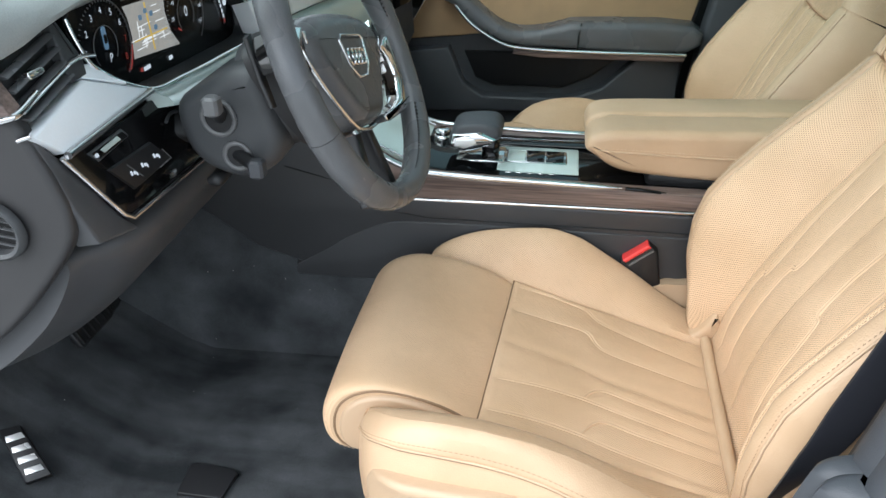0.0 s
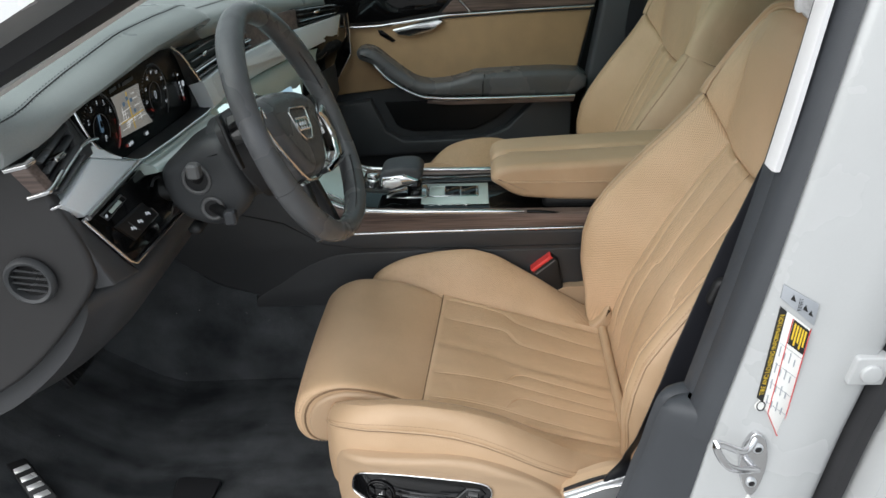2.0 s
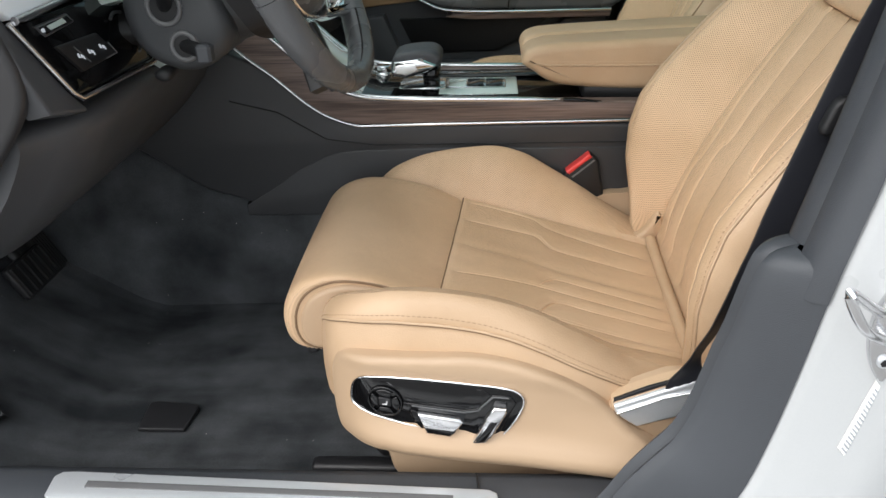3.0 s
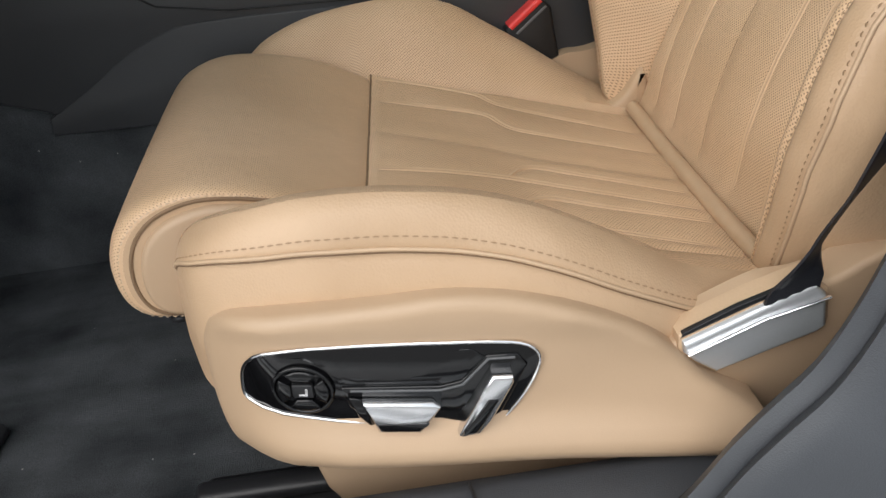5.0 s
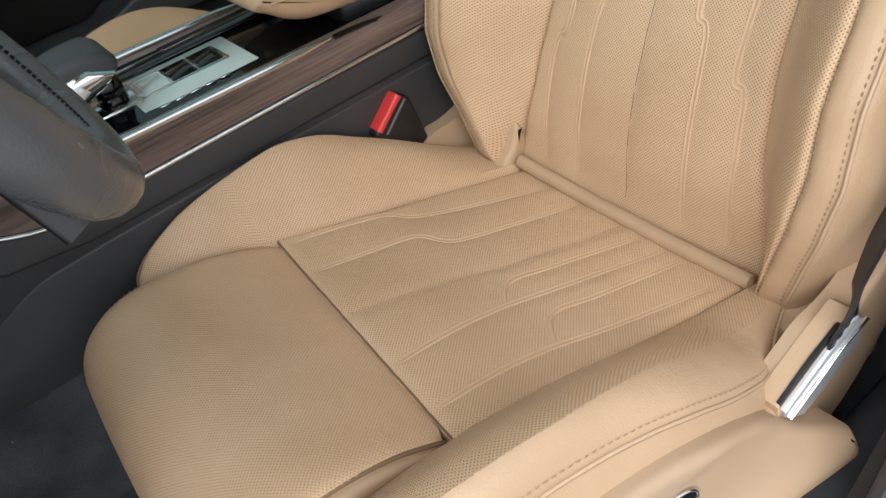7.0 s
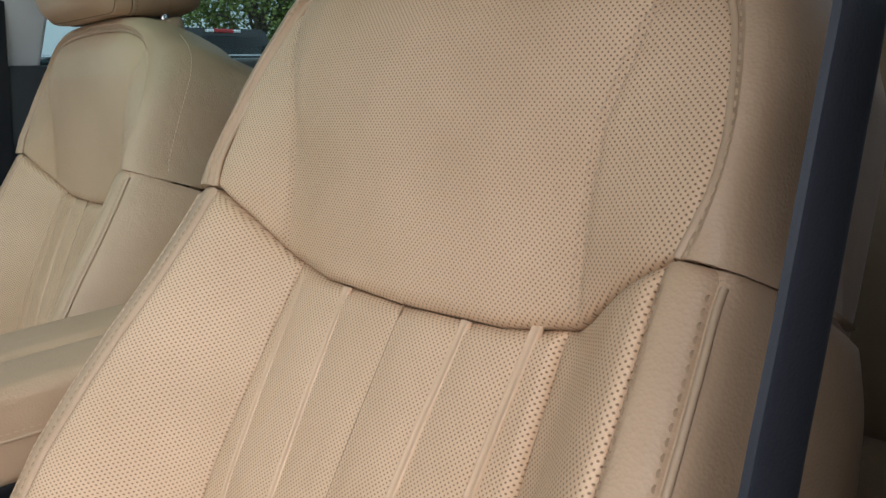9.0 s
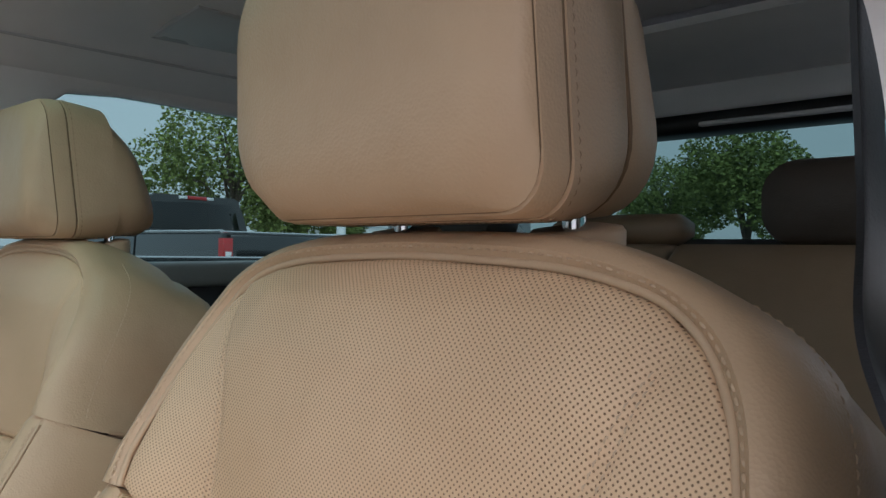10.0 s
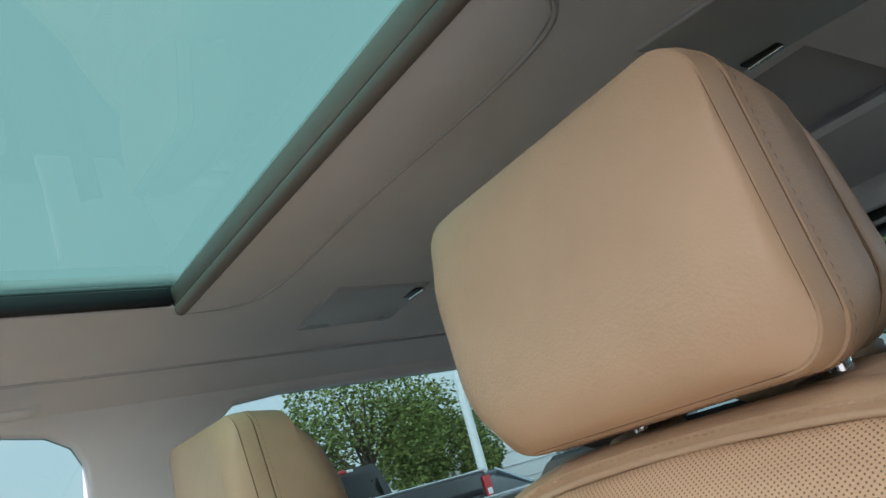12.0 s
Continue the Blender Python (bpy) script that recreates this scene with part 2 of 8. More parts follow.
def curve_pts(pts, n, closed=False):
    """Catmull-Rom through the points, n steps a span."""
    pts = [Vector(p) for p in pts]
    out, m = [], len(pts)
    for i in range(m if closed else m - 1):
        get = (lambda k: pts[k % m]) if closed else (lambda k: pts[min(max(k, 0), m - 1)])
        a, b, c, d = get(i - 1), get(i), get(i + 1), get(i + 2)
        for j in range(n):
            t = j / n
            out.append(0.5 * (2 * b + (c - a) * t + (2 * a - 5 * b + 4 * c - d) * t * t + (3 * b - a - 3 * c + d) * t ** 3))
    if not closed:
        out.append(pts[-1])
    return out


def loft(rings, caps=True, closed=True):
    v = [p for r in rings for p in r]
    n, f = len(rings[0]), []
    for i in range(len(rings) - 1):
        for j in range(n if closed else n - 1):
            k = (j + 1) % n
            f.append((i * n + j, i * n + k, (i + 1) * n + k, (i + 1) * n + j))
    if caps and closed:
        f.append(tuple(range(n)))
        f.append(tuple((len(rings) - 1) * n + j for j in range(n)))
    return v, f


def tube(pts, r, closed=False, sides=8, flat=1.0):
    pts = [Vector(p) for p in pts]
    rings, up = [], Vector((0.13, 0.21, 0.97))
    m = len(pts)
    for i, p in enumerate(pts):
        a = pts[(i - 1) % m] if closed or i else p
        b = pts[(i + 1) % m] if closed or i < m - 1 else p
        t = (b - a).normalized()
        s = t.cross(up).normalized()
        w = s.cross(t)
        rr = r[i] if isinstance(r, (list, tuple)) else r
        rings.append([p + rr * (math.cos(k * math.tau / sides) * s + flat * math.sin(k * math.tau / sides) * w) for k in range(sides)])
    if closed:
        rings.append(rings[0])
    return loft(rings, caps=not closed)


def box(x0, x1, y0, y1, z0, z1, b=0.002):
    """A box with chamfered edges."""
    rings = []
    for z, i in ((z0, b), (z0 + b, 0), (z1 - b, 0), (z1, b)):
        rings.append([Vector(p) for p in ((x0 + i + b, y0 + i, z), (x1 - i - b, y0 + i, z), (x1 - i, y0 + i + b, z), (x1 - i, y1 - i - b, z),
                                          (x1 - i - b, y1 - i, z), (x0 + i + b, y1 - i, z), (x0 + i, y1 - i - b, z), (x0 + i, y0 + i + b, z))])
    return loft(rings)


def inset(outline, d):
    """The outline (2D, closed) moved inwards by d."""
    n = len(outline)
    area = sum(outline[i][0] * outline[(i + 1) % n][1] - outline[(i + 1) % n][0] * outline[i][1] for i in range(n))
    sg, out = (1 if area > 0 else -1), []
    for i in range(n):
        a, b, c = outline[i - 1], outline[i], outline[(i + 1) % n]
        tx, ty = c[0] - a[0], c[1] - a[1]
        k = math.hypot(tx, ty) or 1
        out.append((b[0] - sg * ty / k * d, b[1] + sg * tx / k * d))
    return out


def prism(outline, place, d0, d1, bevel=0.003, steps=3, both=False):
    """A slab: the outline drawn in a plane, from depth d0 (rounded) to d1; place(a, b, d) gives the world point."""
    rings = []
    for i in range(steps + 1):
        a = math.pi / 2 * i / steps
        ring = inset(outline, bevel * (1 - math.sin(a)))
        dd = bevel * (1 - math.cos(a))
        rings.append([place(p[0], p[1], d0 + (dd if d1 > d0 else -dd)) for p in ring])
    if both:
        for i in range(steps, -1, -1):
            a = math.pi / 2 * i / steps
            ring = inset(outline, bevel * (1 - math.sin(a)))
            dd = bevel * (1 - math.cos(a))
            rings.append([place(p[0], p[1], d1 - (dd if d1 > d0 else -dd)) for p in ring])
    else:
        rings.append([place(p[0], p[1], d1) for p in outline])
    return loft(rings)


def slice_x(data, xs):
    """Cut a mesh at planes of constant x, so that large faces can follow a bent surface."""
    me = bpy.data.meshes.new("cut")
    me.from_pydata([tuple(p) for p in data[0]], [], [tuple(q) for q in data[1]])
    bm = bmesh.new()
    bm.from_mesh(me)
    for x in xs:
        bmesh.ops.bisect_plane(bm, geom=list(bm.verts) + list(bm.edges) + list(bm.faces), plane_co=(x, 0, 0), plane_no=(1, 0, 0))
    bm.verts.index_update()
    out = [v.co.copy() for v in bm.verts], [tuple(v.index for v in q.verts) for q in bm.faces]
    bm.free()
    bpy.data.meshes.remove(me)
    return out


def round_rect(w, h, r, n=5):
    out = []
    for cx, cy, a0 in ((w / 2 - r, h / 2 - r, 0), (-w / 2 + r, h / 2 - r, 90), (-w / 2 + r, -h / 2 + r, 180), (w / 2 - r, -h / 2 + r, 270)):
        for k in range(n + 1):
            a = radians(a0 + 90 * k / n)
            out.append((cx + r * math.cos(a), cy + r * math.sin(a)))
    return out


def pad(fn, nu, nv, size, out, rad=0.012, drop=0.006, skirt=0.03, grid=None):
    """An upholstered panel: fn(u, v) on its surface, edges pulled in along -out, with a skirt behind."""
    def ease(t):
        return 0.55 * t + 0.45 * (0.5 - 0.5 * math.cos(math.pi * t))
    lu, lv = size
    v, f, uv = [], [], []
    for i in range(nu + 1):
        for j in range(nv + 1):
            a, b = ease(i / nu), ease(j / nv)
            d = min(a * lu, (1 - a) * lu, b * lv, (1 - b) * lv)
            fall = drop * (1 - min(1, d / rad)) ** 2
            v.append(Vector(fn(a, b)) - Vector(out) * fall)
            uv.append((v[-1].dot(grid[0]), v[-1].dot(grid[1])) if grid else (a * lu, b * lv))
    at = lambda i, j: i * (nv + 1) + j  # noqa: E731
    for i in range(nu):
        for j in range(nv):
            f.append((at(i, j), at(i + 1, j), at(i + 1, j + 1), at(i, j + 1)))
    rim = [at(i, 0) for i in range(nu + 1)] + [at(nu, j) for j in range(1, nv + 1)] + [at(i, nv) for i in range(nu - 1, -1, -1)] + [at(0, j) for j in range(nv - 1, 0, -1)]
    k = len(v)
    for r in rim:
        v.append(v[r] - Vector(out) * skirt)
        uv.append(uv[r])
    for i in range(len(rim)):
        j = (i + 1) % len(rim)
        f.append((rim[i], rim[j], k + j, k + i))
    return v, f, uv


def stitches(pts, out, length=0.0038, gap=0.0022, w=0.0006, h=0.0006):
    """A row of thread stitches along a line of points."""
    pts = [Vector(p) for p in pts]
    run = [0.0]
    for a, b in zip(pts, pts[1:]):
        run.append(run[-1] + (b - a).length)
    out = Vector(out)
    v, f, d = [], [], 0.0

    def at(s):
        k = min(max(int(np.searchsorted(run, s)) - 1, 0), len(pts) - 2)
        t = (s - run[k]) / max(run[k + 1] - run[k], 1e-9)
        return pts[k].lerp(pts[k + 1], t)
    while d + length < run[-1]:
        a, b = at(d), at(d + length)
        t = (b - a).normalized()
        s = t.cross(out).normalized() * w
        n = s.cross(t).normalized()
        n = n if n.dot(out) > 0 else -n
        k = len(v)
        m = (a + b) / 2 + n * h
        v += [a - s * 0.6, a + s * 0.6, m + s, m - s, b + s * 0.6, b - s * 0.6]
        f += [(k, k + 1, k + 2, k + 3), (k + 3, k + 2, k + 4, k + 5)]
        d += length + gap
    return v, f


def dome(c, r, h, axis="z", n=16, sy=1.0):
    """A flat round button with a rounded rim."""
    rings = []
    for rr, hh in ((r, 0), (r, h * 0.6), (r * 0.93, h * 0.9), (r * 0.8, h), (r * 0.05, h)):
        ring = []
        for k in range(n):
            a, b = rr * math.cos(k * math.tau / n), rr * math.sin(k * math.tau / n) * sy
            ring.append(Vector(c) + Vector({"z": (a, b, hh), "y": (a, -hh, b), "x": (hh, a, b)}[axis]))
        rings.append(ring)
    return loft(rings)

# ---- main measures of the car ----
SEAT_Y, CAR_Y = 0.848, 1.224
ROOF_Z = 1.163
GROUND_Z = -0.34


def mirror_y(y):
    return 2 * CAR_Y - y


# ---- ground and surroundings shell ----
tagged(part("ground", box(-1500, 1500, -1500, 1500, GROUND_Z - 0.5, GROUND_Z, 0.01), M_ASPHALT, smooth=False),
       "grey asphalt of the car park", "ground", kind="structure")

# ---- floor ----


def floor_z(x, y):
    """Carpet: flat footwell, rising to the bulkhead in front and up the tunnel."""
    front = max(0.0, -0.62 - x)
    z = 0.62 * front + 0.9 * max(0.0, front - 0.18)
    z += 0.004 * math.sin(9 * x + 4 * y) * min(1, 3 * abs(x + 0.9))
    return z


v, f = [], []
NX, NY = 60, 50
for i in range(NX + 1):
    for j in range(NY + 1):
        x, y = -1.15 + 3.0 * i / NX, 0.55 + 1.35 * j / NY
        v.append((x, y, floor_z(x, y)))
for i in range(NX):
    for j in range(NY):
        a = i * (NY + 1) + j
        f.append((a, a + 1, a + NY + 2, a + NY + 1))
k = len(v)
v += [(-1.15, 0.55, -0.06), (1.85, 0.55, -0.06), (1.85, 1.9, -0.06), (-1.15, 1.9, -0.06)]
f.append((k, k + 1, k + 2, k + 3))
tagged(part("floor", (v, f), M_CARPET), "charcoal carpet of the footwell, slightly dusty", "carpet", kind="structure")

# carpeted tunnel side under the console
v, f = [], []
outline = [(-1.15, 0.40), (-0.75, 0.40), (-0.60, 0.345), (-0.47, 0.26), (-0.385, 0.23), (-0.247, 0.226), (0.2, 0.22), (0.9, 0.22), (0.9, -0.02), (-1.15, -0.02)]
tagged(part("tunnel", prism(outline, lambda a, b, d: Vector((a, d + 0.05 * max(0, (0.15 - b)) * 0, b)), 1.127, 1.321, 0.02, both=True), M_CARPET),
       "carpeted transmission tunnel below the console", "tunnel", kind="structure")

# ---- driver side sill ----
sill = thing("door_sill", "dark grey plastic door sill with a brushed metal plate", "door sill")
prof = [(0.575, 0.02), (0.572, 0.09), (0.562, 0.116), (0.545, 0.124), (0.50, 0.12), (0.47, 0.108), (0.452, 0.085), (0.446, 0.05), (0.446, -0.10), (0.575, -0.10)]
rings = []
for x in np.linspace(-1.0, 1.6, 40):
    rings.append([Vector((x, y, z)) for y, z in prof])
part("sill_trim", loft(rings), M_SILL, sill)
plate = [(-0.475, 0.498), (0.03, 0.498), (0.045, 0.503), (0.052, 0.510), (0.05, 0.519), (0.04, 0.524), (-0.46, 0.542), (-0.478, 0.541), (-0.486, 0.533), (-0.484, 0.505)]
part("sill_plate", prism(plate, lambda a, b, d: Vector((a, b, 0.1255 + 0.05 * (b - 0.52) - d + (0.0 if b > 0.5 else -0.003))), -0.003, 0.01, 0.002), M_ALU, sill, "brushed aluminium sill plate")
part("plate_groove", prism([(-0.44, 0.527), (0.0, 0.514), (0.0, 0.506), (-0.44, 0.516)], lambda a, b, d: Vector((a, b, 0.1255 + 0.05 * (b - 0.52) - d)), -0.0038, 0.004, 0.001), M_RING, sill)
part("outer_sill", box(-1.2, 2.2, 0.26, 0.447, -0.2, 0.03, 0.02), M_PAINT, sill, "white painted outer sill")

# ---- B pillar on the driver side ----
pillar = thing("door_pillar", "white painted door pillar with black seal and labels", "car pillar")


def band(rows, thick):
    """A ribbon of cross rows, each two or more points, given thickness along +y."""
    front = [[Vector(p) for p in r] for r in rows]
    rings = [r + [p + Vector((0.0, thick, 0.0)) for p in reversed(r)] for r in front]
    return loft(rings)


ZS = [0.06, 0.10, 0.16, 0.23, 0.30, 0.38, 0.46, 0.55, 0.64, 0.74, 0.84, 0.93, 1.02, 1.07]
IN_X0 = [(0.06, 0.02), (0.10, 0.12), (0.16, 0.20), (0.23, 0.246), (0.30, 0.268), (0.46, 0.303), (0.64, 0.338), (0.74, 0.358), (0.93, 0.390), (1.07, 0.412)]
OUT_X0 = [(0.06, 0.20), (0.10, 0.225), (0.16, 0.258), (0.23, 0.285), (0.30, 0.301), (0.38, 0.314), (0.46, 0.325), (0.55, 0.341), (0.74, 0.374), (0.93, 0.408), (1.07, 0.44)]


IN_X = [(p.x, p.y) for p in curve_pts([(a, b, 0) for a, b in IN_X0], 6)]
OUT_X = [(p.x, p.y) for p in curve_pts([(a, b, 0) for a, b in OUT_X0], 6)]
ZS = [0.06 + 0.2 * (k / 24) ** 1.3 for k in range(24)] + list(np.linspace(0.262, 1.07, 28))


def pillar_y(z):
    return 0.43 + 0.10 * max(0.0, z - 0.62) ** 1.25


rows = []
for z in [q for q in ZS if q > 0.43]:
    xi, xo, y = interp(IN_X, z), interp(OUT_X, z), pillar_y(z)
    rows.append([(xi + 0.012, y + 0.05, z), (xi, y + 0.028, z), (xi + 0.004, y + 0.012, z), (0.55 * xi + 0.45 * xo, y + 0.002, z), (xo, y - 0.004, z)])
part("seal_trim", band(rows, 0.03), M_SILL, pillar, "dark grey rubber door seal trim")
rows = []
for z in ZS:
    xo, y = interp(OUT_X, z), pillar_y(z)
    rows.append([(xo + 0.001, y, z), (xo + 0.01, y - 0.010, z), (xo + 0.06, y - 0.014, z), (xo + 0.075, y - 0.022, z), (xo + 0.12, y - 0.026, z), (xo + 0.13, y - 0.018, z)])
part("painted_panel", band(rows, 0.03), M_PAINT, pillar, "white painted metal panel")
rows = []
for z in ZS:
    xo, y = interp(OUT_X, z), pillar_y(z)
    rows.append([(xo + 0.129, y - 0.012, z), (xo + 0.137, y - 0.035, z), (xo + 0.15, y - 0.035, z), (xo + 0.156, y - 0.012, z)])
part("rear_seal", band(rows, 0.03), M_RUBBER, pillar, "black rubber seal of the rear door")
rows = []
for z in ZS:
    xo, y = interp(OUT_X, z), pillar_y(z)
    rows.append([(xo + 0.157, y - 0.03, z), (xo + 0.165, y - 0.06, z), (xo + 0.20, y - 0.068, z), (xo + 0.25, y - 0.072, z)])
part("rear_door", band(rows, 0.05), M_PAINT, pillar, "white painted rear door")
part("rear_door_panel", band([[(interp(OUT_X, z) + e, pillar_y(z) - d, z) for e, d in ((0.2505, 0.072), (0.5, 0.085), (1.1, 0.08))] for z in (0.06, 0.3, 0.6, 0.80)], 0.05), M_PAINT, pillar, "white painted rear door panel")
part("rear_door_glass", band([[(interp(OUT_X, z) + e, pillar_y(z) - 0.055, z) for e in (0.2505, 0.6, 1.0)] for z in (0.801, 0.95, 1.07)], 0.004), M_GLASS, pillar, "tinted rear door glass")
rows = []
foot = [(0.07, 0.04), (0.09, 0.088), (0.12, 0.130), (0.16, 0.160), (0.20, 0.182), (0.23, 0.203), (0.258, 0.224), (0.292, 0.238), (0.335, 0.249), (0.36, 0.254), (0.39, 0.262), (0.426, 0.269), (0.456, 0.276), (0.465, 0.281), (0.471, 0.29), (0.475, 0.305)]
for z, x, _ in curve_pts([(a, b, 0) for a, b in foot], 3):
    y, xo = pillar_y(z), interp(OUT_X, z) + 0.0005
    row = [(x + 0.03, y + 0.050, z), (x + 0.006, y + 0.044, z), (x, y + 0.036, z)]
    for t in (0.06, 0.15, 0.3, 0.45, 0.6, 0.75, 0.88, 0.96, 1.0):
        row.append((x + (xo - x) * t, y + 0.034 - 0.036 * t ** 0.75, z))
    rows.append(row)
part("lower_cover", band(rows, 0.02), M_SILL, pillar, "dark grey lower pillar cover")
part("cover_joint", tube([(0.052, 0.447, 0.06), (0.048, 0.452, 0.09), (0.040, 0.475, 0.113), (0.030, 0.52, 0.1255), (0.026, 0.55, 0.127)], 0.0014, sides=6), M_BLACK, pillar)
# inner trim: dark lower half, light upper half
rows = []
for z in (0.12, 0.25, 0.4, 0.55, 0.66, 0.735):
    xi, y = interp(IN_X, z), pillar_y(z)
    rows.append([(xi + 0.012, y + 0.035, z), (xi + 0.006, y + 0.06, z), (xi + 0.012, y + 0.082, z), (xi + 0.05, y + 0.086, z), (xi + 0.10, y + 0.08, z)])
part("lower_trim", band(rows, -0.02), M_BLACK, pillar, "dark lower pillar trim")
rows = []
for z in (0.752, 0.756, 0.78, 0.82, 0.85, 0.90, 0.93, 0.98, 1.03, 1.08):
    xi = 0.354 + 0.148 * (z - 0.753)
    y = 0.46 + 0.06 * max(0, z - 0.80)
    k = min(1, (z - 0.752) / 0.02)
    rows.append([(xi, y, z), (xi + 0.002, y - 0.003, z), (xi + 0.007, y - 0.003, z), (xi + 0.010, y + 0.006, z)])
part("upper_trim", band(rows, 0.02), M_TRIMLT, pillar, "light grey upper pillar trim")
lining = curve_pts([(0.395, 1.08, 0), (0.395, 0.90, 0), (0.405, 0.877, 0), (0.418, 0.866, 0), (0.430, 0.850, 0), (0.440, 0.824, 0), (0.453, 0.806, 0), (0.465, 0.792, 0), (0.477, 0.779, 0), (0.492, 0.762, 0), (0.506, 0.744, 0), (0.53, 0.73, 0)], 4)
part("pillar_lining", prism([(p.x, p.y) for p in lining] + [(0.62, 0.73), (0.62, 1.08)], lambda a, b, d: Vector((a, d, b)), 0.570, 0.5785, 0.0015), M_TRIMLT, pillar, "light ribbed inner pillar lining")
for k in range(22):
    e = 0.006 + 0.005 * k
    part("lining_rib", tube([(p.x + e * 0.85, 0.5702, p.y + e * 0.5) for p in lining[4:-3]], 0.0011, sides=5), M_TRIMLT, pillar)
part("inner_post", box(0.43, 0.62, 0.535, 0.571, 0.91, 1.10, 0.01), M_TRIMLT, pillar)

# ---- seat ----
# outer and inner cushion bolster, along x: inner foot, crest (across, up), welt (across, up), lower edge (across, up)
OUTER_BOL = [(-0.173, 0.150, 0.155, 0.258, 0.160, 0.257, 0.178, 0.20), (-0.168, 0.147, 0.157, 0.272, 0.173, 0.267, 0.188, 0.19), (-0.16, 0.143, 0.161, 0.284, 0.192, 0.279, 0.200, 0.19), (-0.15, 0.141, 0.170, 0.295, 0.205, 0.286, 0.211, 0.20),
             (-0.13, 0.139, 0.190, 0.310, 0.219, 0.294, 0.225, 0.22), (-0.10, 0.138, 0.209, 0.324, 0.232, 0.300, 0.236, 0.24), (-0.06, 0.138, 0.219, 0.333, 0.240, 0.304, 0.246, 0.25), (-0.02, 0.140, 0.226, 0.3355, 0.245, 0.304, 0.254, 0.255),
             (0.02, 0.143, 0.231, 0.333, 0.251, 0.302, 0.261, 0.255), (0.06, 0.146, 0.232, 0.324, 0.257, 0.295, 0.267, 0.25), (0.10, 0.150, 0.230, 0.307, 0.262, 0.281, 0.271, 0.24), (0.14, 0.155, 0.228, 0.284, 0.264, 0.261, 0.272, 0.222),
             (0.18, 0.160, 0.224, 0.259, 0.261, 0.240, 0.267, 0.205), (0.206, 0.163, 0.218, 0.241, 0.253, 0.225, 0.256, 0.19), (0.25, 0.166, 0.210, 0.222, 0.228, 0.211, 0.23, 0.18), (0.305, 0.170, 0.198, 0.207, 0.205, 0.203, 0.205, 0.17)]
INNER_BOL = [(-0.150, 0.206, 0.222, 0.268, 0.230, 0.266, 0.235, 0.20), (-0.14, 0.206, 0.238, 0.287, 0.247, 0.284, 0.25, 0.20), (-0.11, 0.206, 0.249, 0.306, 0.258, 0.300, 0.26, 0.21), (-0.06, 0.206, 0.253, 0.323, 0.262, 0.316, 0.263, 0.22),
             (0.0, 0.205, 0.254, 0.332, 0.263, 0.325, 0.264, 0.22), (0.045, 0.200, 0.254, 0.335, 0.263, 0.328, 0.264, 0.22), (0.093, 0.193, 0.252, 0.325, 0.261, 0.318, 0.262, 0.22), (0.15, 0.184, 0.249, 0.293, 0.258, 0.286, 0.26, 0.21),
             (0.195, 0.176, 0.245, 0.265, 0.254, 0.258, 0.255, 0.20), (0.242, 0.169, 0.240, 0.233, 0.248, 0.228, 0.25, 0.18), (0.288, 0.162, 0.235, 0.207, 0.24, 0.203, 0.24, 0.17), (0.31, 0.158, 0.23, 0.2, 0.235, 0.196, 0.235, 0.17)]
BOL_RIDGE = [(0.0, 0.018), (0.05, 0.046), (0.1, 0.078), (0.15, 0.098), (0.2, 0.107), (0.25, 0.102), (0.3, 0.092), (0.35, 0.080), (0.4, 0.066), (0.44, 0.056), (0.487, 0.046)]
# sewn strips over the cushion insert: along and across the seat; the third is a plain crease
CHANNELS = [[(0.006, 0.190), (0.06, 0.185), (0.116, 0.173), (0.14, 0.149), (0.20, 0.127), (0.295, 0.102)], [(0.002, 0.128), (0.06, 0.122), (0.116, 0.115), (0.141, 0.080), (0.20, 0.066), (0.295, 0.050)],
            [(-0.006, 0.043), (0.05, 0.034), (0.10, 0.025), (0.15, 0.008), (0.295, -0.015)],
            [(-0.010, -0.042), (0.05, -0.038), (0.105, -0.041), (0.17, -0.053), (0.295, -0.075)], [(0.108, -0.041), (0.136, -0.0145), (0.19, -0.023), (0.295, -0.043)],
            [(-0.016, -0.107), (0.045, -0.106), (0.10, -0.112), (0.16, -0.126), (0.27, -0.145)], [(0.104, -0.112), (0.134, -0.078), (0.19, -0.086), (0.295, -0.100)]]


def smooth_at(xs, ys, x):
    """Smooth value between the rows of a table."""
    i = min(max(int(np.searchsorted(xs, x)) - 1, 0), len(xs) - 2)
    d = [(ys[k + 1] - ys[k]) / (xs[k + 1] - xs[k]) for k in range(len(xs) - 1)]
    g = [d[0]] + [0.0 if d[k - 1] * d[k] <= 0 else 2 * d[k - 1] * d[k] / (d[k - 1] + d[k]) for k in range(1, len(d))] + [d[-1]]
    h = xs[i + 1] - xs[i]
    t = (x - xs[i]) / h
    return (2 * t ** 3 - 3 * t * t + 1) * ys[i] + (t ** 3 - 2 * t * t + t) * h * g[i] + (3 * t * t - 2 * t ** 3) * ys[i + 1] + (t ** 3 - t * t) * h * g[i + 1]


def insert_z(x, yo):
    return 0.2604 - 0.215 * x + 1.2 * max(0, abs(yo - 0.01) - 0.13) ** 2


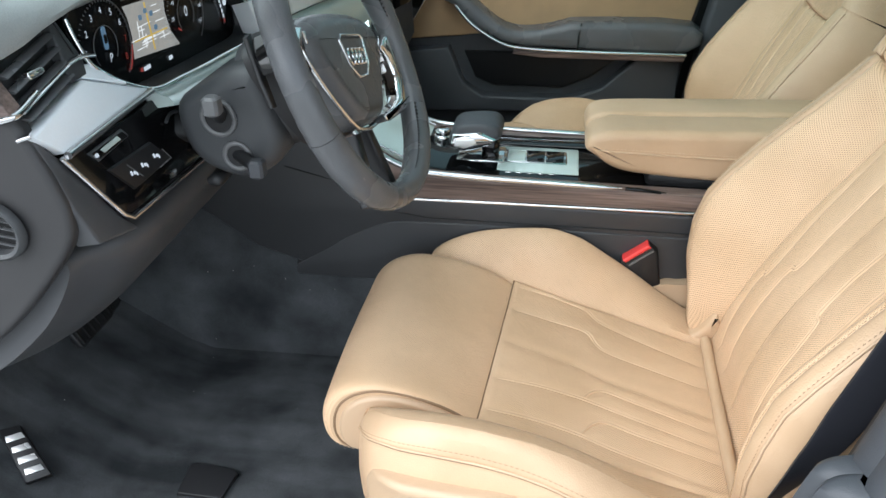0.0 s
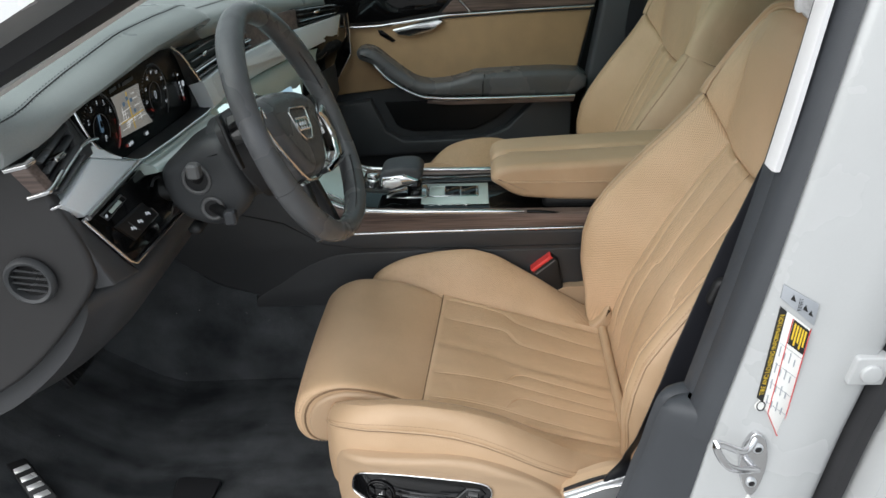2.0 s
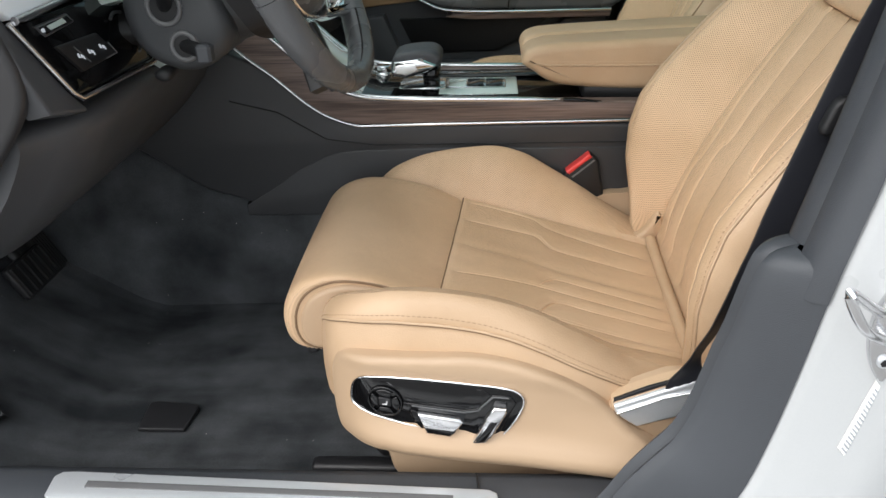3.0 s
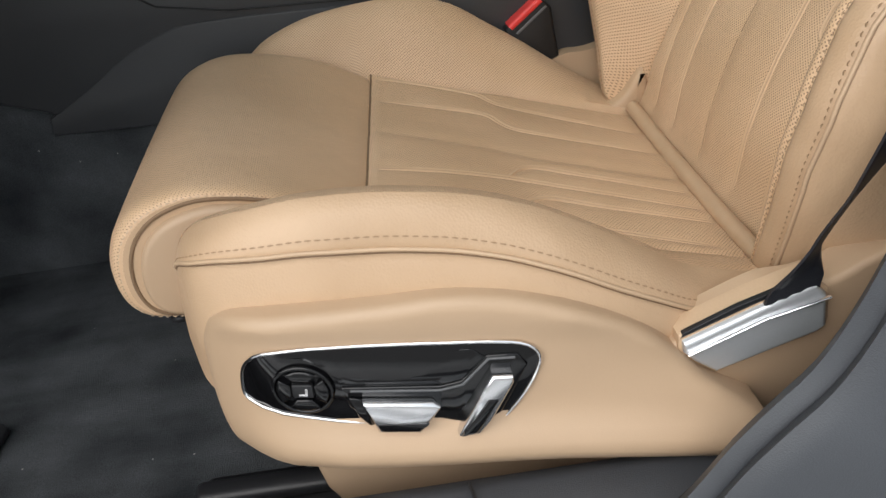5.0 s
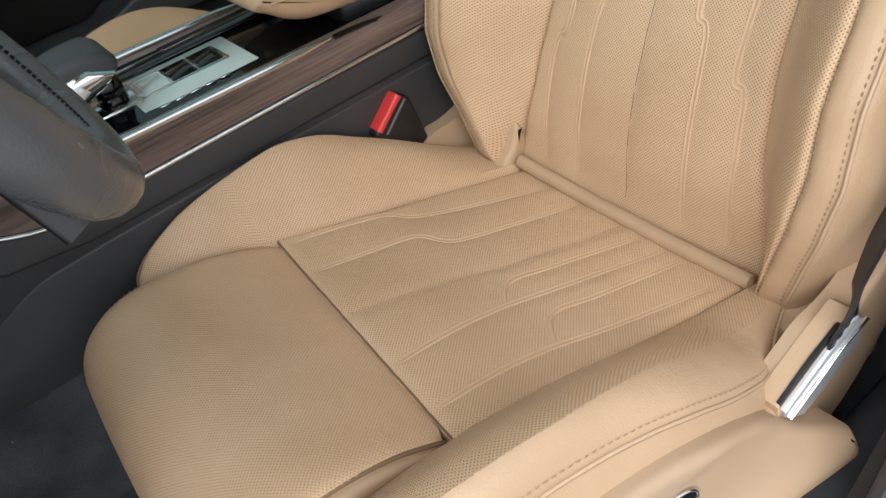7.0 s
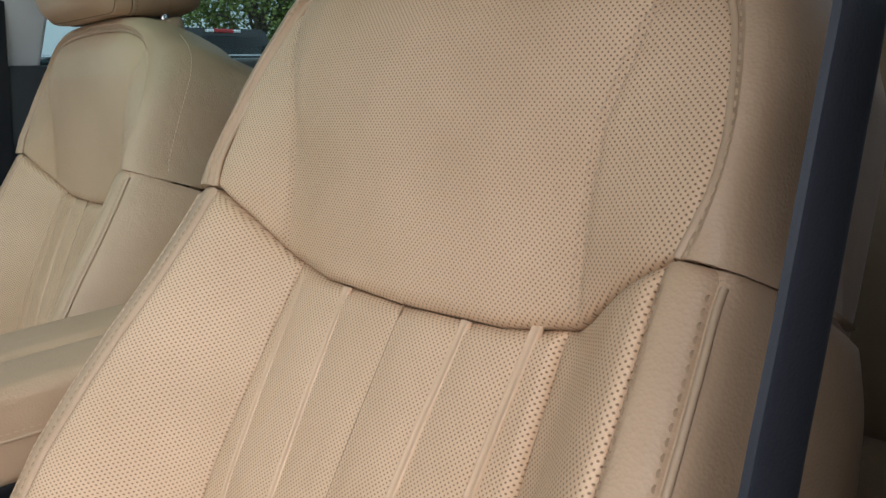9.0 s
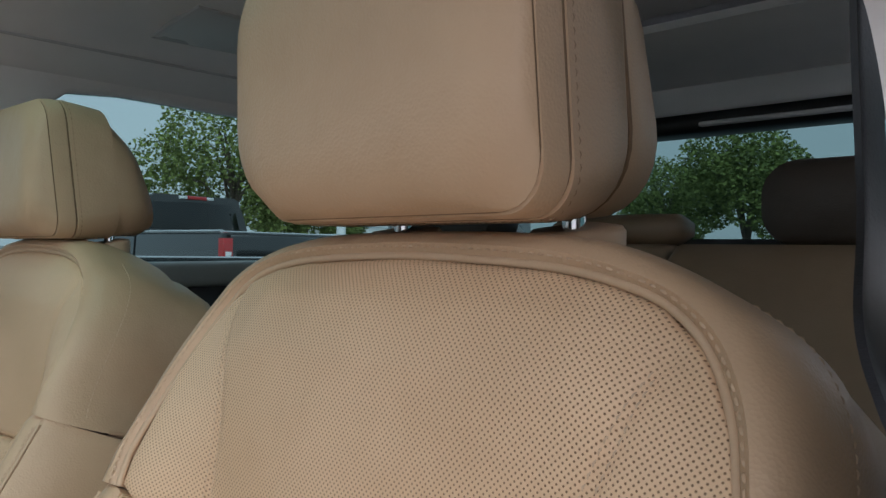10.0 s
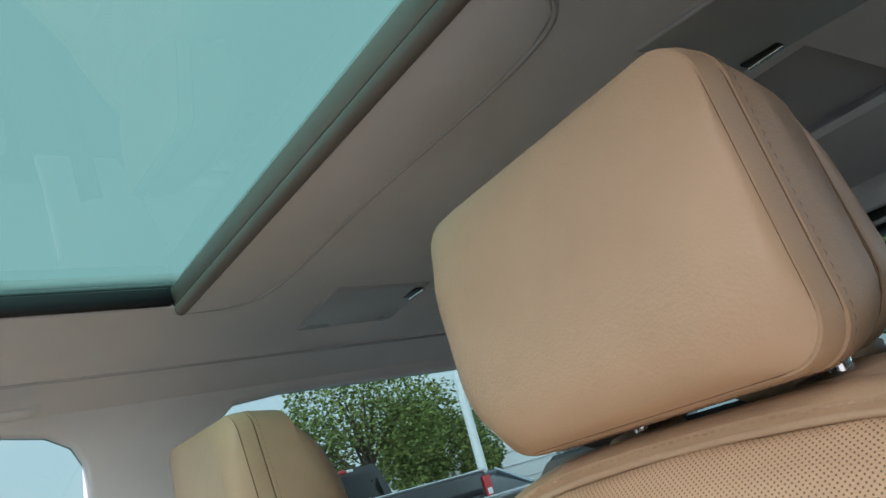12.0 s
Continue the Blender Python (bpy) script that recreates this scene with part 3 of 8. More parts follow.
def quilt(x, yo, lines, depth=0.0024, reach=0.010):
    """How far the padding is drawn in by the seams near a place."""
    d = 1.0
    for line in lines:
        for (ax, ay), (bx, by) in zip(line, line[1:]):
            ux, uy = bx - ax, by - ay
            t = min(1, max(0, ((x - ax) * ux + (yo - ay) * uy) / (ux * ux + uy * uy)))
            d = min(d, math.hypot(ax + t * ux - x, ay + t * uy - yo))
    return depth * math.exp(-(d / reach) ** 1.4)


def strip_welt(pts, side, out, w=0.0036, h=0.0016):
    """A sewn strip of smooth leather with a ridge along each edge."""
    side, out = Vector(side).normalized(), Vector(out).normalized()
    shape = ((-1.05, -0.002), (-1.0, 0.2 * h), (-0.82, 0.9 * h), (-0.62, h), (-0.4, 0.6 * h), (0.0, 0.45 * h), (0.4, 0.6 * h), (0.62, h), (0.82, 0.9 * h), (1.0, 0.2 * h), (1.05, -0.002))
    rings = []
    for i, p in enumerate(pts):
        k = min(1.0, 0.35 + 0.65 * min(i, len(pts) - 1 - i) / 4)
        t = (Vector(pts[min(i + 1, len(pts) - 1)]) - Vector(pts[max(i - 1, 0)])).normalized()
        s = out.cross(t).normalized()
        s = s if s.dot(side) > 0 else -s
        rings.append([Vector(p) + s * a * w + out * b * (k if b > 0 else 1) for a, b in shape])
    return loft(rings)


def panel_y(x):
    """Half width of the seat at its switch panel."""
    return float(np.interp(x, [-0.17, -0.15, -0.13, -0.115, -0.10, -0.06, -0.02, 0.02, 0.06, 0.10, 0.2, 0.25], [0.198, 0.217, 0.236, 0.247, 0.254, 0.262, 0.268, 0.273, 0.277, 0.282, 0.288, 0.290]))


def shell_y(x, z):
    """Half width of the moulded side cover: hollow round the switches, fuller below, turned under at the foot."""
    low = 0.017 * math.exp(-((z - 0.145) / 0.02) ** 2) * min(1, max(0, (x + 0.16) / 0.1))
    under = 0.020 * max(0.0, (0.128 - z) / 0.02) ** 1.5
    rear = 0.014 * min(1, max(0, (x - 0.10) / 0.13)) * min(1, max(0, (0.21 - z) / 0.03))
    top = 0.004 * min(1, max(0, (z - 0.235) / 0.02))
    return panel_y(x) - 0.001 + low - under + rear + top


def bulged_slab(outline, place, bevel, thick):
    """A slab whose face is cut into a fine grid, so that it can follow a curved surface."""
    ring = prism(outline, lambda a, b, d: Vector((a, b, d)), 0.0, thick, bevel, 5)
    me = bpy.data.meshes.new("cut")
    me.from_pydata([tuple(p) for p in ring[0]], [], [tuple(q) for q in ring[1]])
    bm = bmesh.new()
    bm.from_mesh(me)
    for axis, lo, hi in ((0, -0.16, 0.245), (1, 0.11, 0.28)):
        for q in np.linspace(lo, hi, int((hi - lo) / 0.008))[1:-1]:
            co, no = [0, 0, 0], [0, 0, 0]
            co[axis], no[axis] = q, 1
            bmesh.ops.bisect_plane(bm, geom=list(bm.verts) + list(bm.edges) + list(bm.faces), plane_co=co, plane_no=no)
    bm.verts.index_update()
    out = [place(*v.co) for v in bm.verts], [tuple(v.index for v in q.verts) for q in bm.faces]
    bm.free()
    bpy.data.meshes.remove(me)
    return out


SEAM_S = [(0.0, 0.428), (0.084, 0.431), (0.137, 0.442), (0.17, 0.461), (0.2065, 0.479), (0.25, 0.477)]
TOP_S = [(0.0, 0.661), (0.10, 0.656), (0.135, 0.650), (0.16, 0.642), (0.181, 0.625), (0.197, 0.596), (0.207, 0.559), (0.2125, 0.52)]
UP_N = [(0.42, -0.002), (0.445, 0.003), (0.5, 0.018), (0.54, 0.03), (0.595, 0.045), (0.63, 0.046), (0.66, 0.038)]
WING_N = [(0.44, 0.03), (0.48, 0.042), (0.5, 0.043), (0.55, 0.039), (0.62, 0.032), (0.66, 0.03)]
DART = [(0.44, 0.137), (0.5, 0.137), (0.54, 0.14), (0.595, 0.158), (0.62, 0.168)]


def seat(label, yc, m, dx, dz, hx, recline, driver):
    BD, BN = Vector((math.sin(recline), 0, math.cos(recline))), Vector((-math.cos(recline), 0, math.sin(recline)))

    def P(x, yo, z):
        return Vector((x + dx, yc + m * yo, z + dz))

    def B(s, yo, n):
        q = Vector((0.297 + dx, yc + m * yo, 0.2 + dz)) + BD * s + BN * n
        return q
    st = thing("front_seat", label, "car seat", "front seats")
    up = (0, 0, 1)
    # cushion insert: quilted between double-ridged strips
    def f_ins(u, v):
        yo = -0.145 - 0.022 * u + (0.351 - 0.028 * u) * v
        x0 = -0.003 - 0.072 * (0.206 - yo)
        x = x0 + (0.312 - x0) * u
        return P(x, yo, insert_z(x, yo) - quilt(x, yo, CHANNELS))
    cushion = part("cushion_insert", pad(f_ins, 84, 120, (0.32, 0.34), up, 0.012, 0.006, 0.05, (Vector((1, 0, 0)), Vector((0, 1, 0)))), M_PERF, st, "perforated tan leather with sewn channels")
    for line in CHANNELS:
        pts = [P(p.x, p.y, insert_z(p.x, p.y) - quilt(p.x, p.y, CHANNELS)) for p in curve_pts([(a, b, 0) for a, b in line], 8)]
        if line is CHANNELS[2]:
            # this dark tube stands for the shade in the centre crease
            part("crease_shade_line", tube([p - Vector((0, 0, 0.0004)) for p in pts], 0.0007, sides=5), M_CREASE, cushion)
            continue
        part("channel_strip", strip_welt(pts, (0, 1, 0), up), M_STRIP, cushion)
    # thigh support
    prof = curve_pts([(-0.022, 0, 0.258), (-0.06, 0, 0.281), (-0.10, 0, 0.296), (-0.14, 0, 0.3035), (-0.172, 0, 0.3025), (-0.202, 0, 0.291), (-0.222, 0, 0.272), (-0.232, 0, 0.25),
                      (-0.235, 0, 0.226), (-0.231, 0, 0.204), (-0.218, 0, 0.190), (-0.19, 0, 0.186), (-0.15, 0, 0.186)], 3)
    prof += [Vector((-0.022, 0, 0.19))]
    cen = Vector((-0.11, 0, 0.245))
    rings, uvs = [], []
    y_out, y_in = -0.134, 0.204
    ts = [0, 0.004, 0.012, 0.024, 0.04, 0.06] + list(np.linspace(0.09, 0.91, 26)) + [0.94, 0.96, 0.976, 0.988, 0.996, 1]
    for t in ts:
        e = max(0.0, 1 - min(t, 1 - t) / 0.06)
        k = 1 - 0.10 * (1 - math.sqrt(max(0.0, 1 - e * e)))
        yo = y_out + (y_in - y_out) * t
        seam = -0.003 - 0.072 * (0.206 - yo) + 0.022
        run, ring = 0.0, []
        for i, p in enumerate(prof):
            q = cen + (p - cen) * k
            near = min(1, max(0, (p.x + 0.16) / 0.13))
            sag = 0.004 * math.sin(math.pi * t) if p.z > 0.25 else 0
            ring.append(P(q.x + seam * near - 0.006 * (1 - near) * math.sin(math.pi * t) ** 0.6, yo, q.z - sag))
            run += (p - prof[i - 1]).length if i else 0
            uvs.append((yo, run))
        rings.append(ring)
    npr = len(prof)
    # a dark tube paints the crease's shade along the front seam
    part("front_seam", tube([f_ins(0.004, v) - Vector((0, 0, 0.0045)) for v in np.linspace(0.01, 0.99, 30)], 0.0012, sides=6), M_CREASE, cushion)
    thigh = part("thigh_support", (*loft(rings, caps=False), uvs), M_FINE, st, "tan leather thigh support with a rolled front edge")
    for rr in (rings[0], rings[-1]):
        part("thigh_end", (rr, [tuple(range(npr))]), M_LEATHER, thigh)
    # end cover of the thigh support and its rim
    for yo, sg in ((y_out, -1), (y_in, 1)):
        ol = [(cen.x + (p.x - cen.x) * 0.83 + 0.005, cen.z + (p.z - cen.z) * 0.83 - 0.003) for p in prof]
        cover = part("end_cover", prism(ol, lambda a, b, dd: P(a, yo + sg * (0.004 - dd), b), -0.003, 0.03, 0.006, 5), M_SHELL, thigh, "smooth tan end cover")
        # dark line drawn as the shade between leather and end cover
        part("cover_shade_line", tube([P(cen.x + (p.x - cen.x) * 0.875 + 0.003, yo - sg * 0.0004, cen.z + (p.z - cen.z) * 0.875 - 0.001) for p in prof[:-1]], 0.0019, sides=6), M_CREASE, cover)
        part("cover_stitching", stitches([P(cen.x + (p.x - cen.x) * 0.925, yo + 0.0004 * sg, cen.z + (p.z - cen.z) * 0.925) for p in prof[6:-3]], (-0.5, sg * m, 0), 0.0036, 0.0024, 0.0006, 0.0008), M_THREAD, cover)
    # side bolsters
    for sg, nm, table in ((-1, "outer_bolster", OUTER_BOL), (1, "inner_bolster", INNER_BOL)):
        rings, welt, seam, buv = [], [], [], []
        cols = list(zip(*table))
        smooth_x = sorted(set([cols[0][0] + d for d in (0.0, 0.0015, 0.004, 0.008)] + list(np.linspace(cols[0][0] + 0.012, cols[0][-1], 44))))
        for x in smooth_x:
            yi, ry, rz, wy, wz, by, bz = [smooth_at(cols[0], c, x) for c in cols[1:]]
            zi = insert_z(max(x, -0.02), yi) if x > -0.02 else 0.262 + 0.1 * (-0.02 - x)
            zi = min(zi, rz - 0.004)
            sec = [(yi - 0.02, zi - 0.06), (yi - 0.003, zi - 0.01), (yi + 0.004, zi + 0.004), (yi + 0.28 * (ry - yi), zi + 0.42 * (rz - zi)), (yi + 0.55 * (ry - yi), zi + 0.73 * (rz - zi)),
                   (yi + 0.80 * (ry - yi), zi + 0.94 * (rz - zi)), (ry, rz), (ry + 0.34 * (wy - ry), rz - 0.10 * (rz - wz)), (ry + 0.66 * (wy - ry), rz - 0.38 * (rz - wz)), (ry + 0.90 * (wy - ry), rz - 0.76 * (rz - wz)),
                   (wy, wz), (wy - 0.0012, wz - 0.004), (wy + 0.15 * (by - wy), wz - 0.010), (wy + 0.62 * (by - wy) + 0.002, 0.5 * (wz + bz)), (by, bz), (by - 0.004, bz - 0.03)]
            rings.append([P(x, sg * a, b) for a, b in sec])
            run = 0.0
            for i, (a, b) in enumerate(sec):
                run += math.hypot(a - sec[i - 1][0], b - sec[i - 1][1]) if i else 0
                buv.append((x, run))
            welt.append(P(x, sg * (wy + 0.0006), wz - 0.0008))
            seam.append(P(x, sg * ry, rz + 0.0004))
        cut, nsec = 7, len(rings[0])
        bol = part(nm, loft([r[cut - 1:] for r in rings], closed=False, caps=False), M_LEATHER if sg < 0 else M_FINE, st, "rounded tan leather side bolster")
        fuv = [q for i, q in enumerate(buv) if i % nsec < cut]
        part("bolster_face", (*loft([r[:cut] for r in rings], caps=False, closed=False), fuv), M_PERF, bol, "perforated tan leather facing")
        part("bolster_front", ([*rings[0]], [tuple(range(nsec))]), M_LEATHER, bol)
        part("piping", tube(welt, 0.0017), M_PIPE, bol)
        # painted shade line just under the piping
        part("piping_shade_line", tube([p - Vector((0, 0, 0.0024)) for p in welt], 0.0008, sides=6), M_CREASE, bol)
        part("stitching", stitches([r[9] + Vector((0, sg * m * 0.0004, 0.0003)) for r in rings], (0, sg * m, 0.7), 0.0042, 0.0022, 0.0006, 0.0006), M_STITCH, bol)
        if sg < 0:
            n1 = int(len(seam) * 0.72)
            part("stitching", stitches([p + Vector((0, 0, 0.0003)) for p in seam[3:n1]], up, 0.0036, 0.0022, 0.0006, 0.0007), M_THREAD, bol)
    # roll in the crease between cushion and back
    part("crease_roll", tube([P(0.303 + 0.004 * t, -0.006 + 0.166 * t, 0.1985 + 0.004 * t * t) for t in np.linspace(-1, 1, 24)], 0.0085, sides=12), M_LEATHER, st)
    for sg in (-1, 1):
        fl = [(p.x, p.y) for p in curve_pts([(a, b, 0) for a, b in ((0.262, 0.160), (0.264, 0.200), (0.286, 0.2045), (0.302, 0.220), (0.314, 0.244), (0.322, 0.246), (0.330, 0.22), (0.332, 0.16))], 3, True)]
        part("crease_flap", prism(fl, lambda a, b, dd: P(a, sg * (0.172 + dd) - 0.006, b), 0.0, 0.062, 0.008, 3, both=True), M_LEATHER, st)
    part("crease_base", box(0.25 + dx, 0.42 + dx, yc - 0.25, yc + 0.25, 0.06, 0.16, 0.02), M_LEATHER, st)
    # side shells, bulging below the switches and drawn in towards the front
    ol = [(-0.158, 0.19), (-0.156, 0.215), (-0.148, 0.238), (-0.135, 0.252), (-0.118, 0.260), (-0.08, 0.266), (-0.02, 0.272), (0.02, 0.276), (0.06, 0.273), (0.10, 0.262), (0.14, 0.243), (0.165, 0.226), (0.184, 0.208), (0.205, 0.188), (0.238, 0.166),
          (0.243, 0.158), (0.235, 0.122), (0.19, 0.112), (0.12, 0.112), (0.05, 0.114), (-0.02, 0.12), (-0.075, 0.120), (-0.115, 0.116), (-0.143, 0.113), (-0.155, 0.13), (-0.159, 0.16)]
    rear = [(0.15, 0.19), (0.178, 0.211), (0.20, 0.226), (0.225, 0.2385), (0.248, 0.2475), (0.27, 0.248), (0.295, 0.254), (0.32, 0.268), (0.36, 0.275), (0.375, 0.23), (0.33, 0.16), (0.27, 0.115), (0.2, 0.13)]
    rear = [(p.x, p.y) for p in curve_pts([(a, b, 0) for a, b in rear], 3, True)]
    ol = [(p.x, p.y) for p in curve_pts([(a, b, 0) for a, b in ol], 3, True)]
    for sg in (-1, 1):
        shell = part("side_shell", bulged_slab(ol, lambda a, b, dd: P(a, sg * (shell_y(a, b) - dd), b), 0.009, 0.04), M_SHELL, st, "smooth tan moulded side cover")
        part("belt_cover", prism(rear, lambda a, b, dd: P(a, sg * (0.276 - dd), b), 0.0, 0.03, 0.005, 4), M_SHELL, shell, "tan cover round the belt guide")
        if sg < 0 and driver:
            side = lambda a, b, dd: P(a, -(panel_y(a) - dd), b)  # noqa: E731
            pn = [(-0.1275, 0.19), (-0.1255, 0.21), (-0.119, 0.224), (-0.108, 0.2335), (-0.09, 0.238), (-0.06, 0.241), (-0.02, 0.242), (0.02, 0.241), (0.055, 0.239), (0.073, 0.235), (0.081, 0.226), (0.0805, 0.215), (0.074, 0.197), (0.064, 0.179), (0.055, 0.167), (0.045, 0.162), (0.02, 0.164),
                  (-0.02, 0.168), (-0.06, 0.172), (-0.10, 0.1795), (-0.12, 0.184)]
            pn = [(p.x, p.y) for p in curve_pts([(a, b, 0) for a, b in pn], 3, True)]
            cuts = [dx + q for q in np.linspace(-0.12, 0.07, 16)]
            sw = part("switch_panel", slice_x(prism(pn, side, -0.0012, 0.012, 0.001), cuts), M_GLOSS, shell, "glossy black switch panel in a chrome frame")
            part("chrome_frame", tube([side(a, b, -0.0012) for a, b in pn], 0.0014, True), M_POLISH, sw, "thin chrome frame")
            part("upper_field", slice_x(prism([(-0.108, 0.2305), (0.035, 0.2345), (0.048, 0.224), (0.03, 0.208), (0.016, 0.2045), (-0.056, 0.2085), (-0.066, 0.222), (-0.08, 0.2315)], side, -0.0019, 0.003, 0.0006), cuts), M_GLOSS, sw)
            # round switch with four wedges
            cx, cz = -0.083, 0.204
            part("round_switch", tube([side(cx + 0.0205 * math.cos(a), cz + 0.0205 * math.sin(a), -0.003) for a in np.linspace(0, math.tau, 33)[:-1]], 0.0017, True), M_GLOSS, sw)
            for q in range(4):
                w = [(cx + r * math.cos(a), cz + r * math.sin(a)) for r, a in [(0.0185, q * math.pi / 2 + t) for t in np.linspace(-0.62, 0.62, 7)] + [(0.0095, q * math.pi / 2 + t) for t in (0.6, -0.6)]]
                part("switch_wedge", prism(w, side, -0.0055, 0.002, 0.0018), M_GLOSS, sw)
            part("switch_hub", prism([(cx + a, cz + b) for a, b in round_rect(0.015, 0.012, 0.002)], side, -0.005, 0.002, 0.001), M_BLACK, sw)
            part("hub_mark", prism([(cx + a, cz + b) for a, b in ((-0.003, -0.004), (0.003, -0.004), (0.004, 0.003), (0.002, 0.003), (0.0015, -0.002), (-0.003, -0.002))], side, -0.0056, 0.0, 0.0003), M_CHROME, sw)
            # carrier, recess and the two adjuster switches
            tr = [(-0.052, 0.186), (-0.056, 0.2055), (0.012, 0.2035), (0.027, 0.207), (0.045, 0.2285), (0.066, 0.229), (0.073, 0.219), (0.055, 0.175), (0.044, 0.167), (0.024, 0.168), (0.012, 0.172), (-0.036, 0.175)]
            part("switch_recess", slice_x(prism(tr, side, -0.0030, 0.002, 0.0016), cuts), M_GLOSS, sw)
            part("carrier_edge", tube([side(a, b, -0.0034) for a, b in ((-0.05, 0.203), (0.012, 0.2005), (0.028, 0.2045), (0.046, 0.2265), (0.064, 0.2265))], 0.0011), M_SLAT, sw)
            s1 = [(-0.0425, 0.1985), (0.006, 0.1965), (0.012, 0.192), (0.005, 0.180), (-0.004, 0.1675), (-0.034, 0.1695)]
            lever1 = part("seat_switch", prism(s1, side, -0.013, 0.0, 0.004, 4), M_CHROME, sw, "satin chrome adjuster switch")
            part("switch_face", prism([(-0.034, 0.1795), (0.002, 0.1785), (-0.005, 0.1705), (-0.031, 0.1718)], side, -0.0136, 0.0, 0.001), M_GLOSS, lever1)
            part("switch_end", prism([(-0.052, 0.200), (-0.043, 0.1985), (-0.036, 0.174), (-0.04, 0.1725), (-0.047, 0.182)], side, -0.008, 0.0, 0.002), M_GLOSS, lever1)
            s2 = [(0.022, 0.1635), (0.038, 0.1635), (0.046, 0.1755), (0.062, 0.211), (0.061, 0.217), (0.047, 0.2175), (0.041, 0.205)]
            lever2 = part("backrest_switch", prism(s2, side, -0.013, 0.0, 0.003, 4), M_CHROME, sw, "satin chrome adjuster switch")
            part("switch_face", prism([(0.026, 0.1665), (0.036, 0.1665), (0.051, 0.1965), (0.0435, 0.1975)], side, -0.0136, 0.0, 0.001), M_GLOSS, lever2)
    # belt guide plate, lower cover and rail on the outer side
    bp = [(0.184, 0.218), (0.186, 0.208), (0.195, 0.199), (0.212, 0.187), (0.283, 0.212), (0.289, 0.218), (0.283, 0.246), (0.274, 0.2535), (0.237, 0.241)]
    ridge = [(0.187, 0.209), (0.24, 0.233), (0.2845, 0.2445)]
    part("guide_frame", prism(inset(bp, -0.004), lambda a, b, dd: P(a, -(0.2775 - dd), b), 0.0, 0.02, 0.002), M_PIPE, st, "pale tan lip round the guide")
    guide = part("belt_guide", prism(bp, lambda a, b, dd: P(a, -(0.283 - dd), b), 0.0, 0.02, 0.004, 4), M_ALU, st, "satin chrome belt guide")
    part("guide_ridge", tube([P(a, -0.2835, b) for a, b in ridge], 0.0028, sides=8, flat=0.5), M_POLISH, guide, "bright rounded edge of the guide")
    part("guide_slot", prism([(0.183, 0.2185), (0.1845, 0.2235), (0.222, 0.2415), (0.255, 0.2535), (0.268, 0.2515), (0.237, 0.242)], lambda a, b, dd: P(a, -(0.2775 - dd), b), 0.0, 0.004, 0.0008), M_BLACK, guide)
    cov = [(-0.09, 0.14), (-0.088, 0.115), (-0.082, 0.085), (-0.072, 0.066), (-0.05, 0.056), (0.06, 0.05), (0.24, 0.045), (0.3, 0.06), (0.3, 0.14)]
    part("base_cover", prism(cov, lambda a, b, dd: P(a, -(0.25 - dd), b), 0.0, 0.1, 0.008), M_SHELL, st, "tan lower seat cover")
    for yo in (-0.19, 0.19):
        part("seat_rail", box(-0.2 + dx, 0.42 + dx, yc + m * yo - 0.028, yc + m * yo + 0.028, 0.0, 0.026, 0.004), M_BLACK, st, "black metal seat rail")
        part("rail_cap", box(-0.205 + dx, 0.1 + dx, yc + m * yo - 0.012, yc + m * yo + 0.012, 0.024, 0.04, 0.004), M_RUBBER, st)
    part("seat_pan", box(-0.12 + dx, 0.36 + dx, yc - 0.21, yc + 0.21, 0.05, 0.145, 0.02), M_BLACK, st)
    # backrest insert with channels
    chans = [[(0.02, 0.128), (0.16, 0.118), (0.20, 0.102), (0.43, 0.116)], [(0.02, 0.074), (0.20, 0.066), (0.24, 0.050), (0.43, 0.058)], [(0.02, 0.0), (0.2, 0.0), (0.43, -0.004)],
             [(0.02, -0.074), (0.20, -0.066), (0.24, -0.050), (0.43, -0.060)], [(0.02, -0.128), (0.16, -0.118), (0.20, -0.102), (0.45, -0.110)]]
    def half(s):
        return interp([(-0.02, 0.182), (0.03, 0.172), (0.07, 0.161), (0.11, 0.149), (0.2, 0.138), (0.44, 0.128)], s)
    def lumbar(s):
        return interp([(-0.02, -0.024), (0.0, -0.020), (0.03, -0.014), (0.067, 0.0), (0.105, 0.009), (0.144, 0.015), (0.2, 0.018), (0.28, 0.016), (0.36, 0.008), (0.44, -0.002)], s)
    def pipe_y(s):
        return interp([(0.0, 0.212), (0.05, 0.228), (0.09, 0.243), (0.14, 0.254), (0.25, 0.250), (0.36, 0.238), (0.46, 0.228)], s)
    def seam_s(yo):
        return interp(SEAM_S, abs(yo))
    def bins_n(s, yo):
        w = abs(yo) / half(s)
        return lumbar(s) + 0.004 * (1 - min(1, w) ** 4) - quilt(s, yo, chans)
    def f_bins(u, v):
        yo0 = 2 * v - 1
        top = seam_s(yo0 * 0.128)
        s = -0.01 + (top + 0.01) * u
        yo = yo0 * half(s)
        return B(s, yo, bins_n(s, yo))
    bi = part("backrest_insert", pad(f_bins, 90, 110, (0.45, 0.3), BN, 0.01, 0.007, 0.05, (BD, Vector((0, 1, 0)))), M_PERF, st, "perforated tan leather with sewn channels")
    for line in chans:
        pts = [B(p.x, p.y, bins_n(p.x, p.y)) for p in curve_pts([(a, b, 0) for a, b in line], 12)]
        if line is chans[2]:
            # dark tube as shade down the middle fold of the back
            part("crease_shade_line", tube([p - BN * 0.0004 for p in pts], 0.0007, sides=5), M_CREASE, bi)
            continue
        part("channel_strip", strip_welt(pts, (0, 1, 0), BN), M_STRIP, bi)
